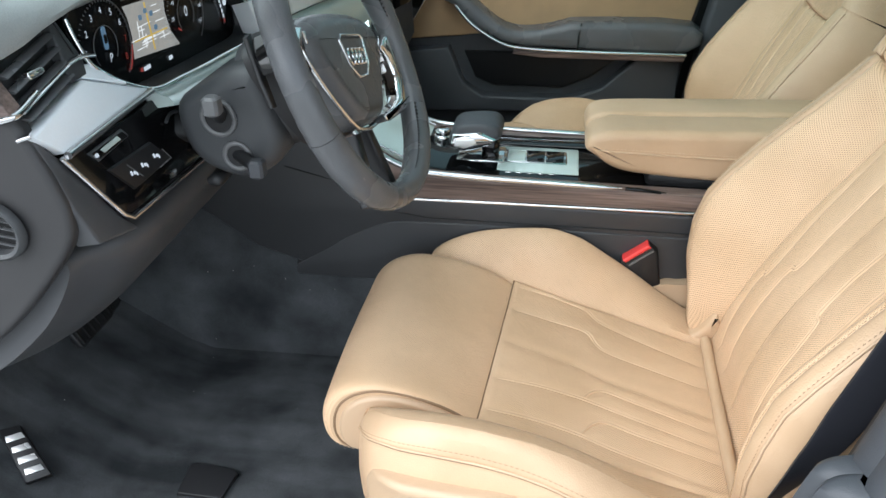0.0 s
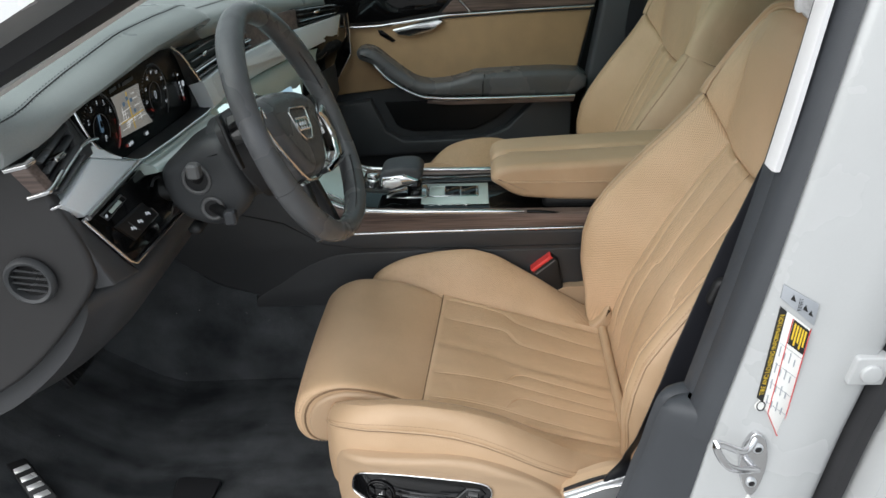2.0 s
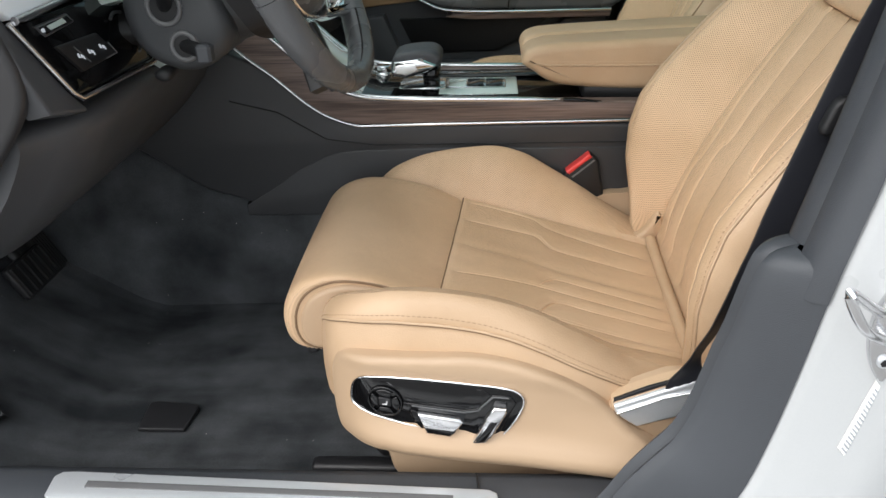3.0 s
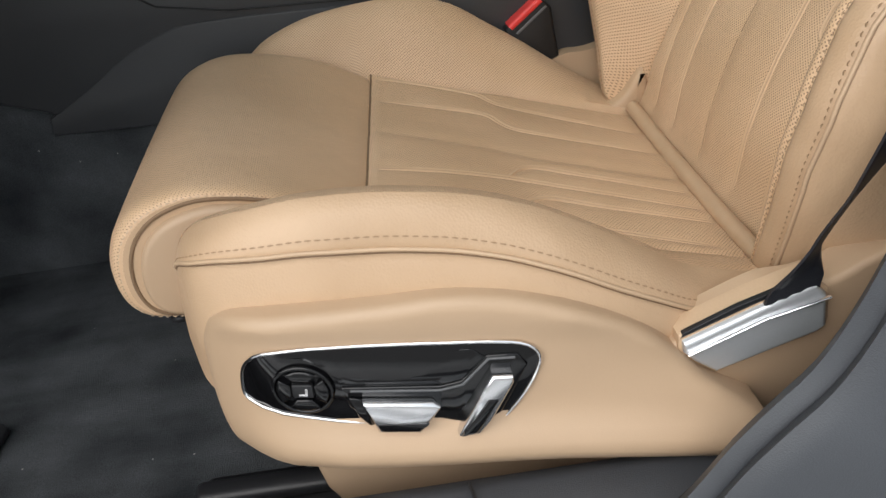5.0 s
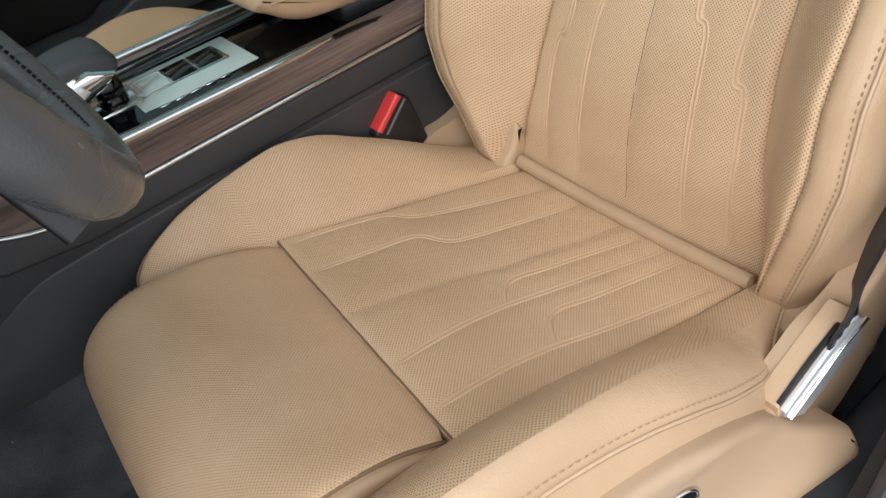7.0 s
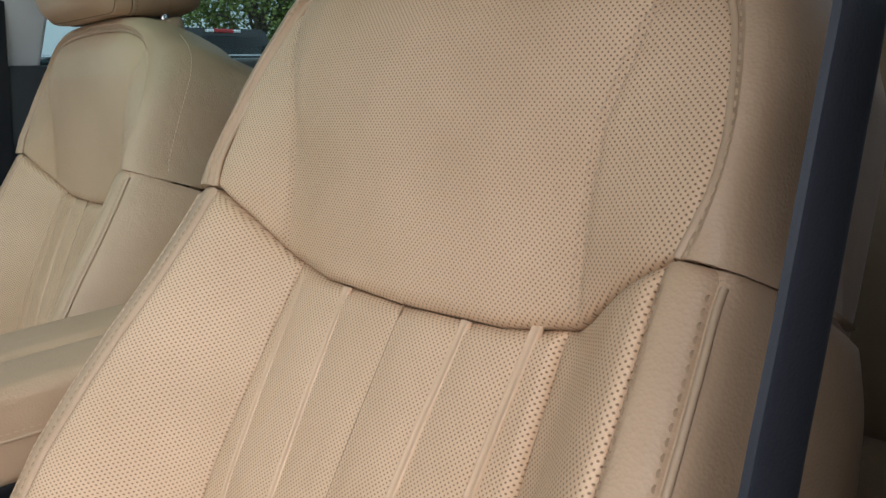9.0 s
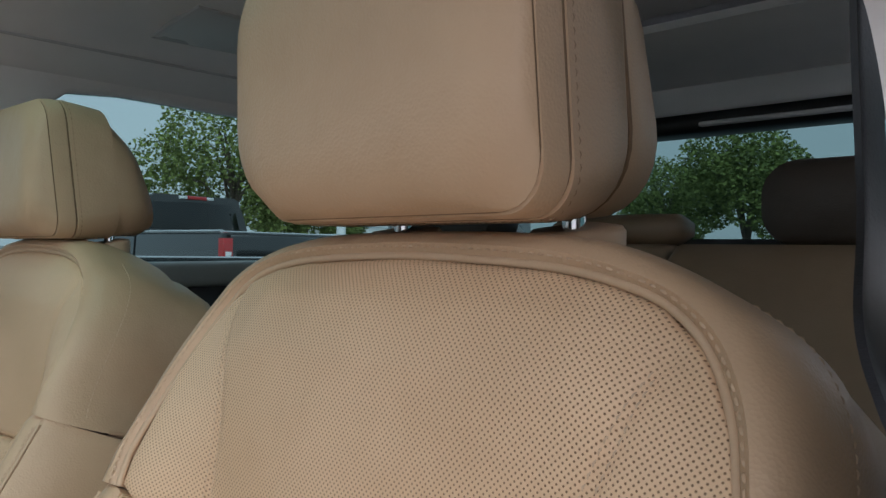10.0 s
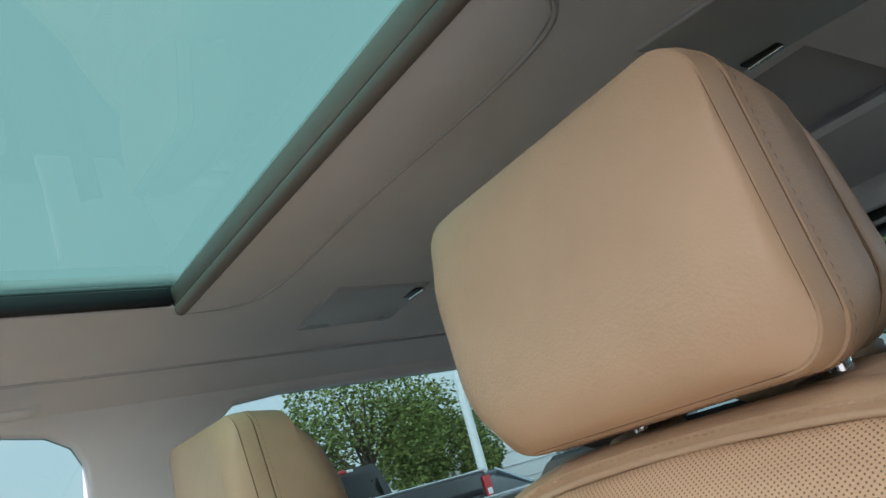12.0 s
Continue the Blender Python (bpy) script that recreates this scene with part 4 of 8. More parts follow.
    # backrest bolsters
    for sg, nm in ((-1, "outer_back_bolster"), (1, "inner_back_bolster")):
        def f_bol(u, v, sg=sg):
            a = min(1.0, u / 0.55)
            yp0 = 0.228
            yo_t = 0.128 + (yp0 - 0.154) * a if u < 0.55 else yp0 - 0.026 + 0.026 * min(1, (u - 0.55) / 0.2)
            top = seam_s(yo_t) - 0.001
            s = top * v
            w, yp, base = half(s), pipe_y(s), lumbar(s)
            yr = yp - 0.026
            nr = interp(BOL_RIDGE, s * 0.487 / top)
            if u < 0.55:
                yo = w + (yr - w) * a
                n = base + (nr - base) * (a * a * (3 - 2 * a)) ** 0.85
            elif u < 0.75:
                k = (u - 0.55) / 0.2
                yo, n = yr + 0.026 * k, nr + 0.003 * math.sin(math.pi * k) - 0.005 * k
            else:
                k = (u - 0.75) / 0.25
                crown = 1 - 0.25 * max(0.0, (v - 0.9) / 0.1) ** 2 * k
                yo, n = yp + 0.030 * math.sin(k * math.pi / 2) * crown, nr - 0.005 - 0.004 * k - (nr + 0.06) * k ** 1.5
                s -= 0.008 * k * k * max(0.0, (v - 0.82) / 0.18) ** 2
            return B(s, sg * yo, n)
        bb = part(nm, pad(lambda u, v: f_bol(0.55 + 0.2 * u, v), 8, 50, (0.03, 0.48), BN, 0.006, 0.003, 0.05), M_LEATHER, st, "tan leather backrest bolster")
        part("bolster_face", pad(lambda u, v: f_bol(0.55 * u, v), 18, 50, (0.1, 0.48), BN, 0.008, 0.005, 0.06, (BD, Vector((0, 1, 0)))), M_PERF, bb, "perforated tan leather facing")
        part("bolster_side", pad(lambda u, v: f_bol(0.75 + 0.25 * u, v), 12, 50, (0.09, 0.48), Vector((0, -sg * m, 0)) * -1, 0.004, 0.0015, 0.02), M_LEATHER, bb)
        tt = np.linspace(0.02, 0.985, 60)
        part("piping", tube([f_bol(0.755, t) + BN * 0.0005 for t in tt], 0.0018), M_PIPE, bb)
        for u in (0.575, 0.725):
            part("stitching", stitches([f_bol(u, t) + BN * 0.0006 for t in tt], BN, 0.0034, 0.0026, 0.0008, 0.0007), M_STITCH, bb)
    # upper panel
    def up_n(s, yo):
        c, e = interp(UP_N, s), interp(WING_N, s)
        k = min(1, max(0, (abs(yo) - 0.12) / 0.085))
        return c + (e - c) * k * k * (3 - 2 * k) + 0.004 * max(0, 1 - (yo / 0.137) ** 2)
    def f_up(u, v):
        yo = 0.2115 * (2 * u - 1)
        s0, s1 = seam_s(yo) + 0.001, interp(TOP_S, abs(yo))
        s = s0 + (s1 - s0) * v
        n = up_n(s, yo)
        for sg in (-1, 1):
            n -= 0.0025 * math.exp(-((yo - sg * interp(DART, s)) / 0.004) ** 2)
        return B(s, yo, n)
    ud = part("upper_panel", pad(f_up, 90, 44, (0.42, 0.22), BN, 0.008, 0.005, 0.05, (BD, Vector((0, 1, 0)))), M_PERF, st, "perforated tan leather shoulder panel")
    for sg in (-1, 1):
        for e in (-0.0032, 0.0032):
            ln = []
            for ss in np.linspace(0.45, 0.612, 30):
                yo = sg * interp(DART, ss) + e * min(1, (0.63 - ss) / 0.05)
                ln.append(B(ss, yo, up_n(ss, yo) - 0.0004))
            part("dart_stitching", stitches(ln, BN, 0.0034, 0.002, 0.0006, 0.0008), M_THREAD, ud)
    # leather border round the shoulders
    edge = [(-0.2065, 0.479), (-0.2125, 0.505), (-0.2125, 0.53), (-0.207, 0.56), (-0.197, 0.597), (-0.181, 0.626), (-0.16, 0.643), (-0.135, 0.651), (-0.10, 0.657), (-0.05, 0.66)]
    edge += [(0.0, 0.661)] + [(-a, b) for a, b in reversed(edge)]
    rim = [(-0.249, 0.476), (-0.2405, 0.505), (-0.237, 0.54), (-0.2355, 0.58), (-0.228, 0.613), (-0.212, 0.640), (-0.188, 0.662), (-0.150, 0.684), (-0.110, 0.695), (-0.06, 0.698)]
    rim = [(a, b - 0.010 * min(1, max(0, (b - 0.64) / 0.04))) for a, b in rim]
    rim += [(0.0, 0.688)] + [(-a, b) for a, b in reversed(rim)]
    ep, rp = curve_pts([(a, b, 0) for a, b in edge], 5), curve_pts([(a, b, 0) for a, b in rim], 5)
    rings = []
    for i, (e, o) in enumerate(zip(ep, rp)):
        base = up_n(min(e.y, 0.66), e.x)
        fall = min(1, (e.y - 0.479) / 0.06)
        row = []
        for k, dn in ((0.0, -0.03), (0.0, -0.007), (0.06, 0.0), (0.2, 0.004), (0.42, 0.002), (0.65, -0.006), (0.84, -0.020), (0.96, -0.038), (0.99, -0.058), (0.93, -0.085), (0.8, -0.11)):
            q = k if abs(e.x) < 0.2 else k
            lift = 0.004 * (1 - fall)
            row.append(B(e.y + (o.y - e.y) * q, e.x + (o.x - e.x) * q, base + dn + lift * (1 if k < 0.7 else 0)))
        rings.append(row)
    def tuck(ring, d, ds):
        return [p - BN * d - BD * ds for p in ring]
    full = [tuck(rings[0], 0.02, -0.003), tuck(rings[0], 0.006, 0.0)] + rings + [tuck(rings[-1], 0.006, 0.0), tuck(rings[-1], 0.02, -0.003)]
    border = part("shoulder_border", loft(full, caps=False, closed=False), M_LEATHER, st, "smooth tan leather round the shoulders")
    part("piping", tube([r[1] + BN * 0.0045 for r in rings], 0.0026), M_PIPE, border)
    part("stitching", stitches([r[2].lerp(r[3], 0.5) + BN * 0.0008 for r in rings], BN, 0.0036, 0.0022, 0.0007, 0.0008), M_PIPE, border)
    for i0, i1 in ((2, 32), (len(rings) - 32, len(rings) - 2)):
        part("stitching", stitches([r[7] + BN * 0.0006 for r in rings[i0:i1]], BN - Vector((0, m * (1 if i0 == 2 else -1), 0)), 0.0038, 0.0022, 0.0005, 0.0007), M_THREAD, border)
    # back shell
    sh = [(-0.225, -0.03), (-0.232, 0.2), (-0.232, 0.50), (-0.228, 0.60), (-0.215, 0.634), (-0.19, 0.656), (-0.12, 0.668), (0, 0.672), (0.12, 0.668), (0.19, 0.65), (0.215, 0.63), (0.228, 0.60), (0.232, 0.50), (0.232, 0.2), (0.225, -0.03)]
    part("back_shell", prism(sh, lambda a, b, dd: B(b, a, dd), -0.135, -0.03, 0.03, 4), M_LEATHER, st, "tan leather seat back")
    # headrest
    cy, cz, hz = 0.002, 0.917, dz * 0.3

    def hring(x, w, h, r, zs=0.0, lean=0.004, skew=0.0):
        return [P(x - dx + hx + lean * (b / 0.085) + skew * (1 + a / 0.12), a + cy, cz - dz + hz + b + zs) for a, b in round_rect(w, h, r, 7)]
    rings = [hring(0.4855, 0.12, 0.056, 0.026), hring(0.4865, 0.168, 0.094, 0.038, 0, 0.003), hring(0.4885, 0.20, 0.125, 0.042, 0, 0.001), hring(0.4915, 0.224, 0.147, 0.048, 0, -0.002, 0.0015), hring(0.4960, 0.235, 0.159, 0.046, 0, -0.006, 0.0035), hring(0.5, 0.2375, 0.162, 0.025, 0, -0.010, 0.006), hring(0.5015, 0.232, 0.157, 0.028, 0, -0.010, 0.006)]
    head = part("headrest", loft(rings), M_LEATHER, st, "rounded tan leather headrest on chrome posts")
    rings = [hring(0.5005, 0.230, 0.157, 0.030, 0, -0.010, 0.006), hring(0.502, 0.2385, 0.1645, 0.025, 0, -0.010, 0.006), hring(0.511, 0.241, 0.167, 0.025, 0, -0.010, 0.006), hring(0.5205, 0.2405, 0.1665, 0.025, 0, -0.010, 0.006), hring(0.5225, 0.234, 0.162, 0.028, 0, -0.010, 0.006)]
    part("headrest_band", loft(rings), M_LEATHER, head)
    rings = [hring(0.522, 0.234, 0.162, 0.028, 0, -0.010, 0.006), hring(0.5235, 0.2415, 0.1675, 0.025, 0, -0.010, 0.006), hring(0.547, 0.243, 0.168, 0.036, 0, -0.012, 0.004), hring(0.575, 0.238, 0.163, 0.042, 0, -0.010, 0.006), hring(0.579, 0.232, 0.158, 0.045, 0, -0.015)]
    part("headrest_side", loft(rings), M_LEATHER, head)
    rings = [hring(0.577, 0.232, 0.155, 0.045, 0, -0.015), hring(0.582, 0.236, 0.158, 0.045, 0, -0.017), hring(0.610, 0.228, 0.148, 0.05, -0.004, -0.028), hring(0.632, 0.20, 0.125, 0.05, -0.006, -0.034), hring(0.640, 0.14, 0.075, 0.03, -0.006, -0.024)]
    part("headrest_back", loft(rings), M_LEATHER, head)
    # dark tubes paint the shade sunk in the headrest seams
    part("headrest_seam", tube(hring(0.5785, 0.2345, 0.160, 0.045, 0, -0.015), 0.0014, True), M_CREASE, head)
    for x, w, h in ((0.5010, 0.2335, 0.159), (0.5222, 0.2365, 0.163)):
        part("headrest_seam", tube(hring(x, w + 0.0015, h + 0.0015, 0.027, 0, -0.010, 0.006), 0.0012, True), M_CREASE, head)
    part("headrest_stitching", stitches(hring(0.5275, 0.2428, 0.1688, 0.0265, 0, -0.010, 0.006) + hring(0.5275, 0.2428, 0.1688, 0.0265, 0, -0.010, 0.006)[:1], (0, -m, 0.3), 0.0036, 0.0026, 0.0006, 0.0006), M_STITCH, head)
    for yo in (-0.071, 0.071):
        fx0, fy, fz = 0.603 + hx, yc + m * yo, 0.80 + hz
        part("headrest_post", tube([Vector((fx0, fy, fz)), Vector((fx0 - 0.003, fy, fz + 0.05)), Vector((fx0 - 0.006, fy, fz + 0.1))], 0.0068, sides=16), M_POLISH, st, "polished chrome headrest post")
        part("post_collar", loft([[Vector((fx0, fy, zz + hz)) + Vector((0.022 * rr * math.cos(a), 0.030 * rr * math.sin(a), 0.003 * math.cos(a))) for a in np.linspace(0, math.tau, 25)[:-1]] for zz, rr in ((0.80, 1.0), (0.829, 1.0), (0.832, 0.92), (0.833, 0.5))]), M_SHELL, st, "tan plastic post collar")
    return st


seat("tan leather driver seat with perforated centre and piping", SEAT_Y, 1, 0.0, 0.0, 0.0, radians(25.3), True)
seat("tan leather passenger seat with perforated centre beside the console", mirror_y(SEAT_Y), -1, 0.10, -0.025, 0.045, radians(19.5), False)

# ---- seat belt, driver side ----
belt = thing("seat_belt", "black woven seat belt hanging beside the driver seat", "seat belt")
pts = curve_pts([(0.258, 0.5690, 0.243), (0.260, 0.5690, 0.256), (0.2635, 0.568, 0.272), (0.271, 0.569, 0.294), (0.289, 0.567, 0.335), (0.308, 0.562, 0.39), (0.325, 0.560, 0.444), (0.366, 0.560, 0.60), (0.385, 0.560, 0.66), (0.400, 0.560, 0.71), (0.413, 0.561, 0.745), (0.426, 0.566, 0.766), (0.446, 0.578, 0.778), (0.482, 0.593, 0.795), (0.53, 0.606, 0.83), (0.54, 0.612, 0.90), (0.54, 0.612, 0.96)], 8)
rings = []
for i, p in enumerate(pts):
    twist = interp([(0.24, 0.0), (0.258, 0.1), (0.285, 0.8), (0.32, 0.9), (0.40, 0.25), (0.46, 0.0)], p.z)
    wide = interp([(0.24, 0.0205), (0.256, 0.0195), (0.272, 0.014), (0.288, 0.010), (0.34, 0.015), (0.45, 0.0195), (0.9, 0.0165)], p.z)
    flat_w = Vector((0.96, 0.0, 0.27 if p.z < 0.29 else -0.30)).normalized()
    w = flat_w.lerp(Vector((0.62, 0.72, -0.25)).normalized(), twist).normalized() * wide
    t = Vector((0.0, 0.0012, 0.0))
    cols = np.linspace(-1, 1, 9)
    rings.append([p + w * c - t - t * 0.8 * (j % 2) for j, c in enumerate(cols)] + [p + w * c + t for c in reversed(cols)])
part("webbing", loft(rings), M_BELT, belt, "black woven webbing")
part("belt_tongue", prism([(0.355 + a, 0.563 + b) for a, b in round_rect(0.024, 0.036, 0.009)], lambda a, b, d: Vector((a + 0.3 * (b - 0.563), d, b)), 0.543, 0.557, 0.005, both=True), M_BLACK, belt, "black plastic belt tongue")
part("upper_anchor", prism([(0.54 + a, 0.975 + b) for a, b in round_rect(0.07, 0.03, 0.01)], lambda a, b, d: Vector((a, d, b)), 0.622, 0.600, 0.006, both=True), M_TRIMLT, belt)

# ---- belt buckle beside the console ----
buckle = thing("belt_buckle", "black belt buckle with a red release button", "belt buckle")
bk = [(0.170, 0.283), (0.214, 0.3175), (0.228, 0.306), (0.250, 0.19), (0.205, 0.18)]
part("buckle_body", prism(bk, lambda a, b, d: Vector((a, d, b)), 1.097, 1.125, 0.005, both=True), M_BLACK, buckle)
part("release_button", prism([(0.173, 0.288), (0.211, 0.3195), (0.217, 0.3135), (0.179, 0.282)], lambda a, b, d: Vector((a, d, b)), 1.0955, 1.118, 0.003, both=True), M_RED, buckle, "red push button")
part("buckle_slot", prism([(0.183, 0.2785), (0.2195, 0.3095), (0.222, 0.307), (0.186, 0.276)], lambda a, b, d: Vector((a, d, b)), 1.0965, 1.12, 0.001), M_RING, buckle)

# ---- centre console ----
console = thing("centre_console", "dark centre console with walnut trim and glossy control panels", "console")
low = [(-0.95, 0.56), (-0.62, 0.50), (-0.40, 0.50), (-0.33, 0.47), (-0.27, 0.415), (-0.22, 0.385), (-0.187, 0.371), (-0.15, 0.368), (0.0, 0.368), (0.46, 0.366), (0.9, 0.36), (0.9, 0.20), (-0.24, 0.222), (-0.385, 0.224), (-0.47, 0.252), (-0.566, 0.32), (-0.65, 0.37), (-0.95, 0.40)]


def cside(a, b, d):
    return Vector((a, d, b))


part("side_panel", prism(low, cside, 1.116, 1.332, 0.006, both=True), M_SIDE, console, "dark soft plastic side")
part("side_seam", tube([(-0.40, 1.115, 0.415), (-0.32, 1.115, 0.395), (-0.24, 1.115, 0.345), (-0.156, 1.115, 0.3335), (0.1, 1.115, 0.3335), (0.45, 1.115, 0.334)], 0.0012), M_BLACK, console)
bulge = curve_pts([(-0.400, 0.222, 0), (-0.370, 0.240, 0), (-0.334, 0.262, 0), (-0.297, 0.288, 0), (-0.24, 0.315, 0), (-0.19, 0.324, 0), (-0.05, 0.327, 0), (0.1, 0.326, 0)], 5)
part("side_bulge", prism([(p.x, p.y) for p in bulge] + [(0.4, 0.325), (0.4, 0.20), (-0.40, 0.20)], lambda a, b, d: Vector((a, d + 0.0016 * min(1, max(0, (-0.12 - a) / 0.2)), b)), 1.1138, 1.13, 0.003, 4), M_SIDE, console)
lower_line = [(-0.43, 0.555), (-0.36, 0.49), (-0.32, 0.458), (-0.268, 0.41), (-0.23, 0.385), (-0.187, 0.370), (-0.15, 0.3685), (0.0, 0.3705), (0.3, 0.3725), (0.5, 0.373)]
upper_line = [(-0.37, 0.575), (-0.31, 0.518), (-0.26, 0.47), (-0.235, 0.449), (-0.21, 0.434), (-0.182, 0.4235), (-0.15, 0.418), (-0.08, 0.4145), (0.0, 0.413), (0.16, 0.41), (0.5, 0.405)]
ll = curve_pts([(a, 0, b) for a, b in lower_line], 5)
ul = curve_pts([(a, 0, b) for a, b in upper_line], 5)
for y, sg in ((1.1155, 1), (1.3325, -1)):
    wood = [(p.x, p.z + 0.004) for p in ll] + [(p.x, p.z - 0.003) for p in reversed(ul)]
    part("wood_trim", prism(wood, cside, y - 0.0045 * sg, y + 0.02 * sg, 0.002), M_WOOD, console, "open-pore walnut veneer strip")
    part("chrome_line", tube([(p.x, y - 0.004 * sg, p.z + 0.001) for p in ll], 0.003), M_CHROME, console, "thin chrome trim line")
    part("top_chrome", tube([(p.x, y - 0.002 * sg, p.z) for p in ul if p.x < 0.165], [0.005 if p.x < 0.12 else 0.005 - 0.09 * (p.x - 0.12) for p in ul if p.x < 0.165]), M_CHROME, console, "satin chrome trim line")
    part("storage_lip", tube([(x, y - 0.001 * sg, 0.409 - 0.012 * math.sin(math.pi * (x - 0.165) / 0.25) ** 2) for x in np.linspace(0.165, 0.46, 14)], 0.0035), M_GLOSS, console)
top = [(-0.27, 0.47), (-0.24, 0.447), (-0.2, 0.424), (-0.15, 0.412), (0.0, 0.407), (0.16, 0.403), (0.5, 0.40), (0.9, 0.40), (0.9, 0.35), (-0.27, 0.35)]
part("top_deck", prism(top, cside, 1.12, 1.328, 0.003, both=True), M_GLOSS, console, "glossy black top panel")


def deck(x0, x1, y0, y1, z, h, m, nm, lab="", par=None, b=0.0015):
    return part(nm, box(x0, x1, y0, y1, z, z + h, b), m, par or console, lab)


# black glass with a pale green-grey base: reflected sky put into the colour
M_PANEL = plain("sky_toned_black_glass", (0.52, 0.61, 0.575), 0.16, vary=0.05, coat=0.8, rough_vary=0.03)
shift_panel = deck(-0.05, 0.092, 1.160, 1.266, 0.4055, 0.003, M_PANEL, "button_panel", "black glass control panel, sky reflection put in its colour")
deck(-0.04, 0.072, 1.195, 1.248, 0.4080, 0.0025, M_CHROME, "button_frame", "chrome frame", shift_panel)
for k in range(3):
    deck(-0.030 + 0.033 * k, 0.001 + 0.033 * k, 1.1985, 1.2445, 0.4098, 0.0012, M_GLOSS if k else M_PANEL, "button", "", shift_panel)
for k in range(5):
    deck(-0.03 + 0.018 * k, -0.018 + 0.018 * k, 1.1555, 1.159, 0.4065, 0.002, M_CHROME, "gear_mark", "", shift_panel, 0.0005)
deck(-0.10, 0.5, 1.275, 1.318, 0.4055, 0.004, M_GLOSS, "cup_cover", "glossy black sliding cover")
deck(-0.10, 0.03, 1.30, 1.304, 0.4085, 0.0025, M_CHROME, "cover_line")
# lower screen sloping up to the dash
part("lower_screen", prism([(-0.175, 0.4205), (-0.24, 0.4515), (-0.40, 0.605), (-0.405, 0.60), (-0.245, 0.445), (-0.178, 0.414)], cside, 1.135, 1.313, 0.002, both=True), M_PANEL, console, "black glass touch screen, switched off, sky reflection put in its colour")
part("screen_edge", tube([(-0.172, 1.135, 0.4235), (-0.24, 1.135, 0.455), (-0.40, 1.135, 0.61)], 0.002), M_POLISH, console)
part("screen_edge", tube([(-0.172, 1.313, 0.4235), (-0.24, 1.313, 0.455), (-0.40, 1.313, 0.61)], 0.002), M_POLISH, console)
part("volume_knob", dome((-0.155, 1.288, 0.415), 0.0135, 0.013), M_CHROME, console, "satin chrome volume knob")
part("volume_ring", dome((-0.155, 1.288, 0.412), 0.017, 0.005), M_POLISH, console)

# ---- gear lever ----
lever = thing("gear_lever", "chrome and black leather gear lever on the console", "gear lever")
part("lever_base", box(-0.118, -0.035, 1.19, 1.255, 0.406, 0.4125, 0.002), M_CHROME, lever)
part("lever_stem", box(-0.075, -0.045, 1.20, 1.245, 0.41, 0.445, 0.005), M_GLOSS, lever)
hd = [(-0.115, 0.437), (-0.112, 0.462), (-0.095, 0.474), (-0.05, 0.478), (-0.03, 0.470), (-0.027, 0.455), (-0.045, 0.444), (-0.09, 0.433)]
hd = [(a - 0.014, b) for a, b in hd]
hd = [(p.x, p.y) for p in curve_pts([(a, b, 0) for a, b in hd], 3, True)]
part("lever_grip", prism(hd, cside, 1.185, 1.262, 0.010, 4, both=True), M_DARK, lever, "black leather grip")
part("chrome_cap", prism([(-0.128, 0.437), (-0.122, 0.460), (-0.075, 0.466), (-0.048, 0.455), (-0.062, 0.443), (-0.104, 0.431)], cside, 1.176, 1.20, 0.006, 2), M_POLISH, lever, "polished chrome side cap")
part("lock_button", prism([(-0.12, 0.441), (-0.115, 0.454), (-0.086, 0.456), (-0.080, 0.446), (-0.102, 0.438)], cside, 1.1735, 1.19, 0.002), M_SATIN, lever)

# ---- armrest ----
arm = thing("armrest", "padded tan leather centre armrest on the console", "armrest")
ap = [(0.098, 0.462), (0.101, 0.478), (0.114, 0.488), (0.15, 0.494), (0.3, 0.500), (0.5, 0.506), (0.66, 0.506), (0.69, 0.475), (0.66, 0.43), (0.5, 0.418), (0.3, 0.416), (0.18, 0.423), (0.14, 0.433), (0.115, 0.45)]
ap = [(p.x, p.y) for p in curve_pts([(a, b, 0) for a, b in ap], 3, True)]
for y0, y1, nm in ((1.138, 1.2225, "lid"), (1.2255, 1.31, "lid")):
    part(nm, prism(ap, cside, y0, y1, 0.014, 5, both=True), M_LEATHER, arm, "tan leather armrest lid")
part("lid_seam", box(0.125, 0.565, 1.212, 1.236, 0.43, 0.490, 0.006), M_LEATHER, arm)
edge = [(0.118 + 0.0, 1.139, 0.462)] + [(x, 1.1372, 0.462 - 0.004 * math.sin(6 * (x - 0.1))) for x in np.linspace(0.14, 0.57, 14)]
part("piping", tube(edge, 0.0018), M_PIPE, arm)
part("stitching", stitches([(x, 1.1365, z + 0.006) for x, y, z in edge[1:]], (0, -1, 0)), M_THREAD, arm)
part("arm_stand", box(0.2, 0.56, 1.15, 1.3, 0.395, 0.43, 0.006), M_BLACK, arm)

# ---- steering wheel ----
WA = radians(22)
WC = Vector((-0.193, SEAT_Y + 0.002, 0.685))


WT = radians(-15)


def W(a, b, c):
    """A point on the wheel, which is turned a little to the right."""
    a, b = a * math.cos(WT) - b * math.sin(WT), a * math.sin(WT) + b * math.cos(WT)
    return WC + Vector((0, a, 0)) + Vector((-math.sin(WA), 0, math.cos(WA))) * b + Vector((math.cos(WA), 0, math.sin(WA))) * c


def H(a, b, c):
    """The hub sits behind the rim's plane."""
    return W(a, b, c - 0.026)


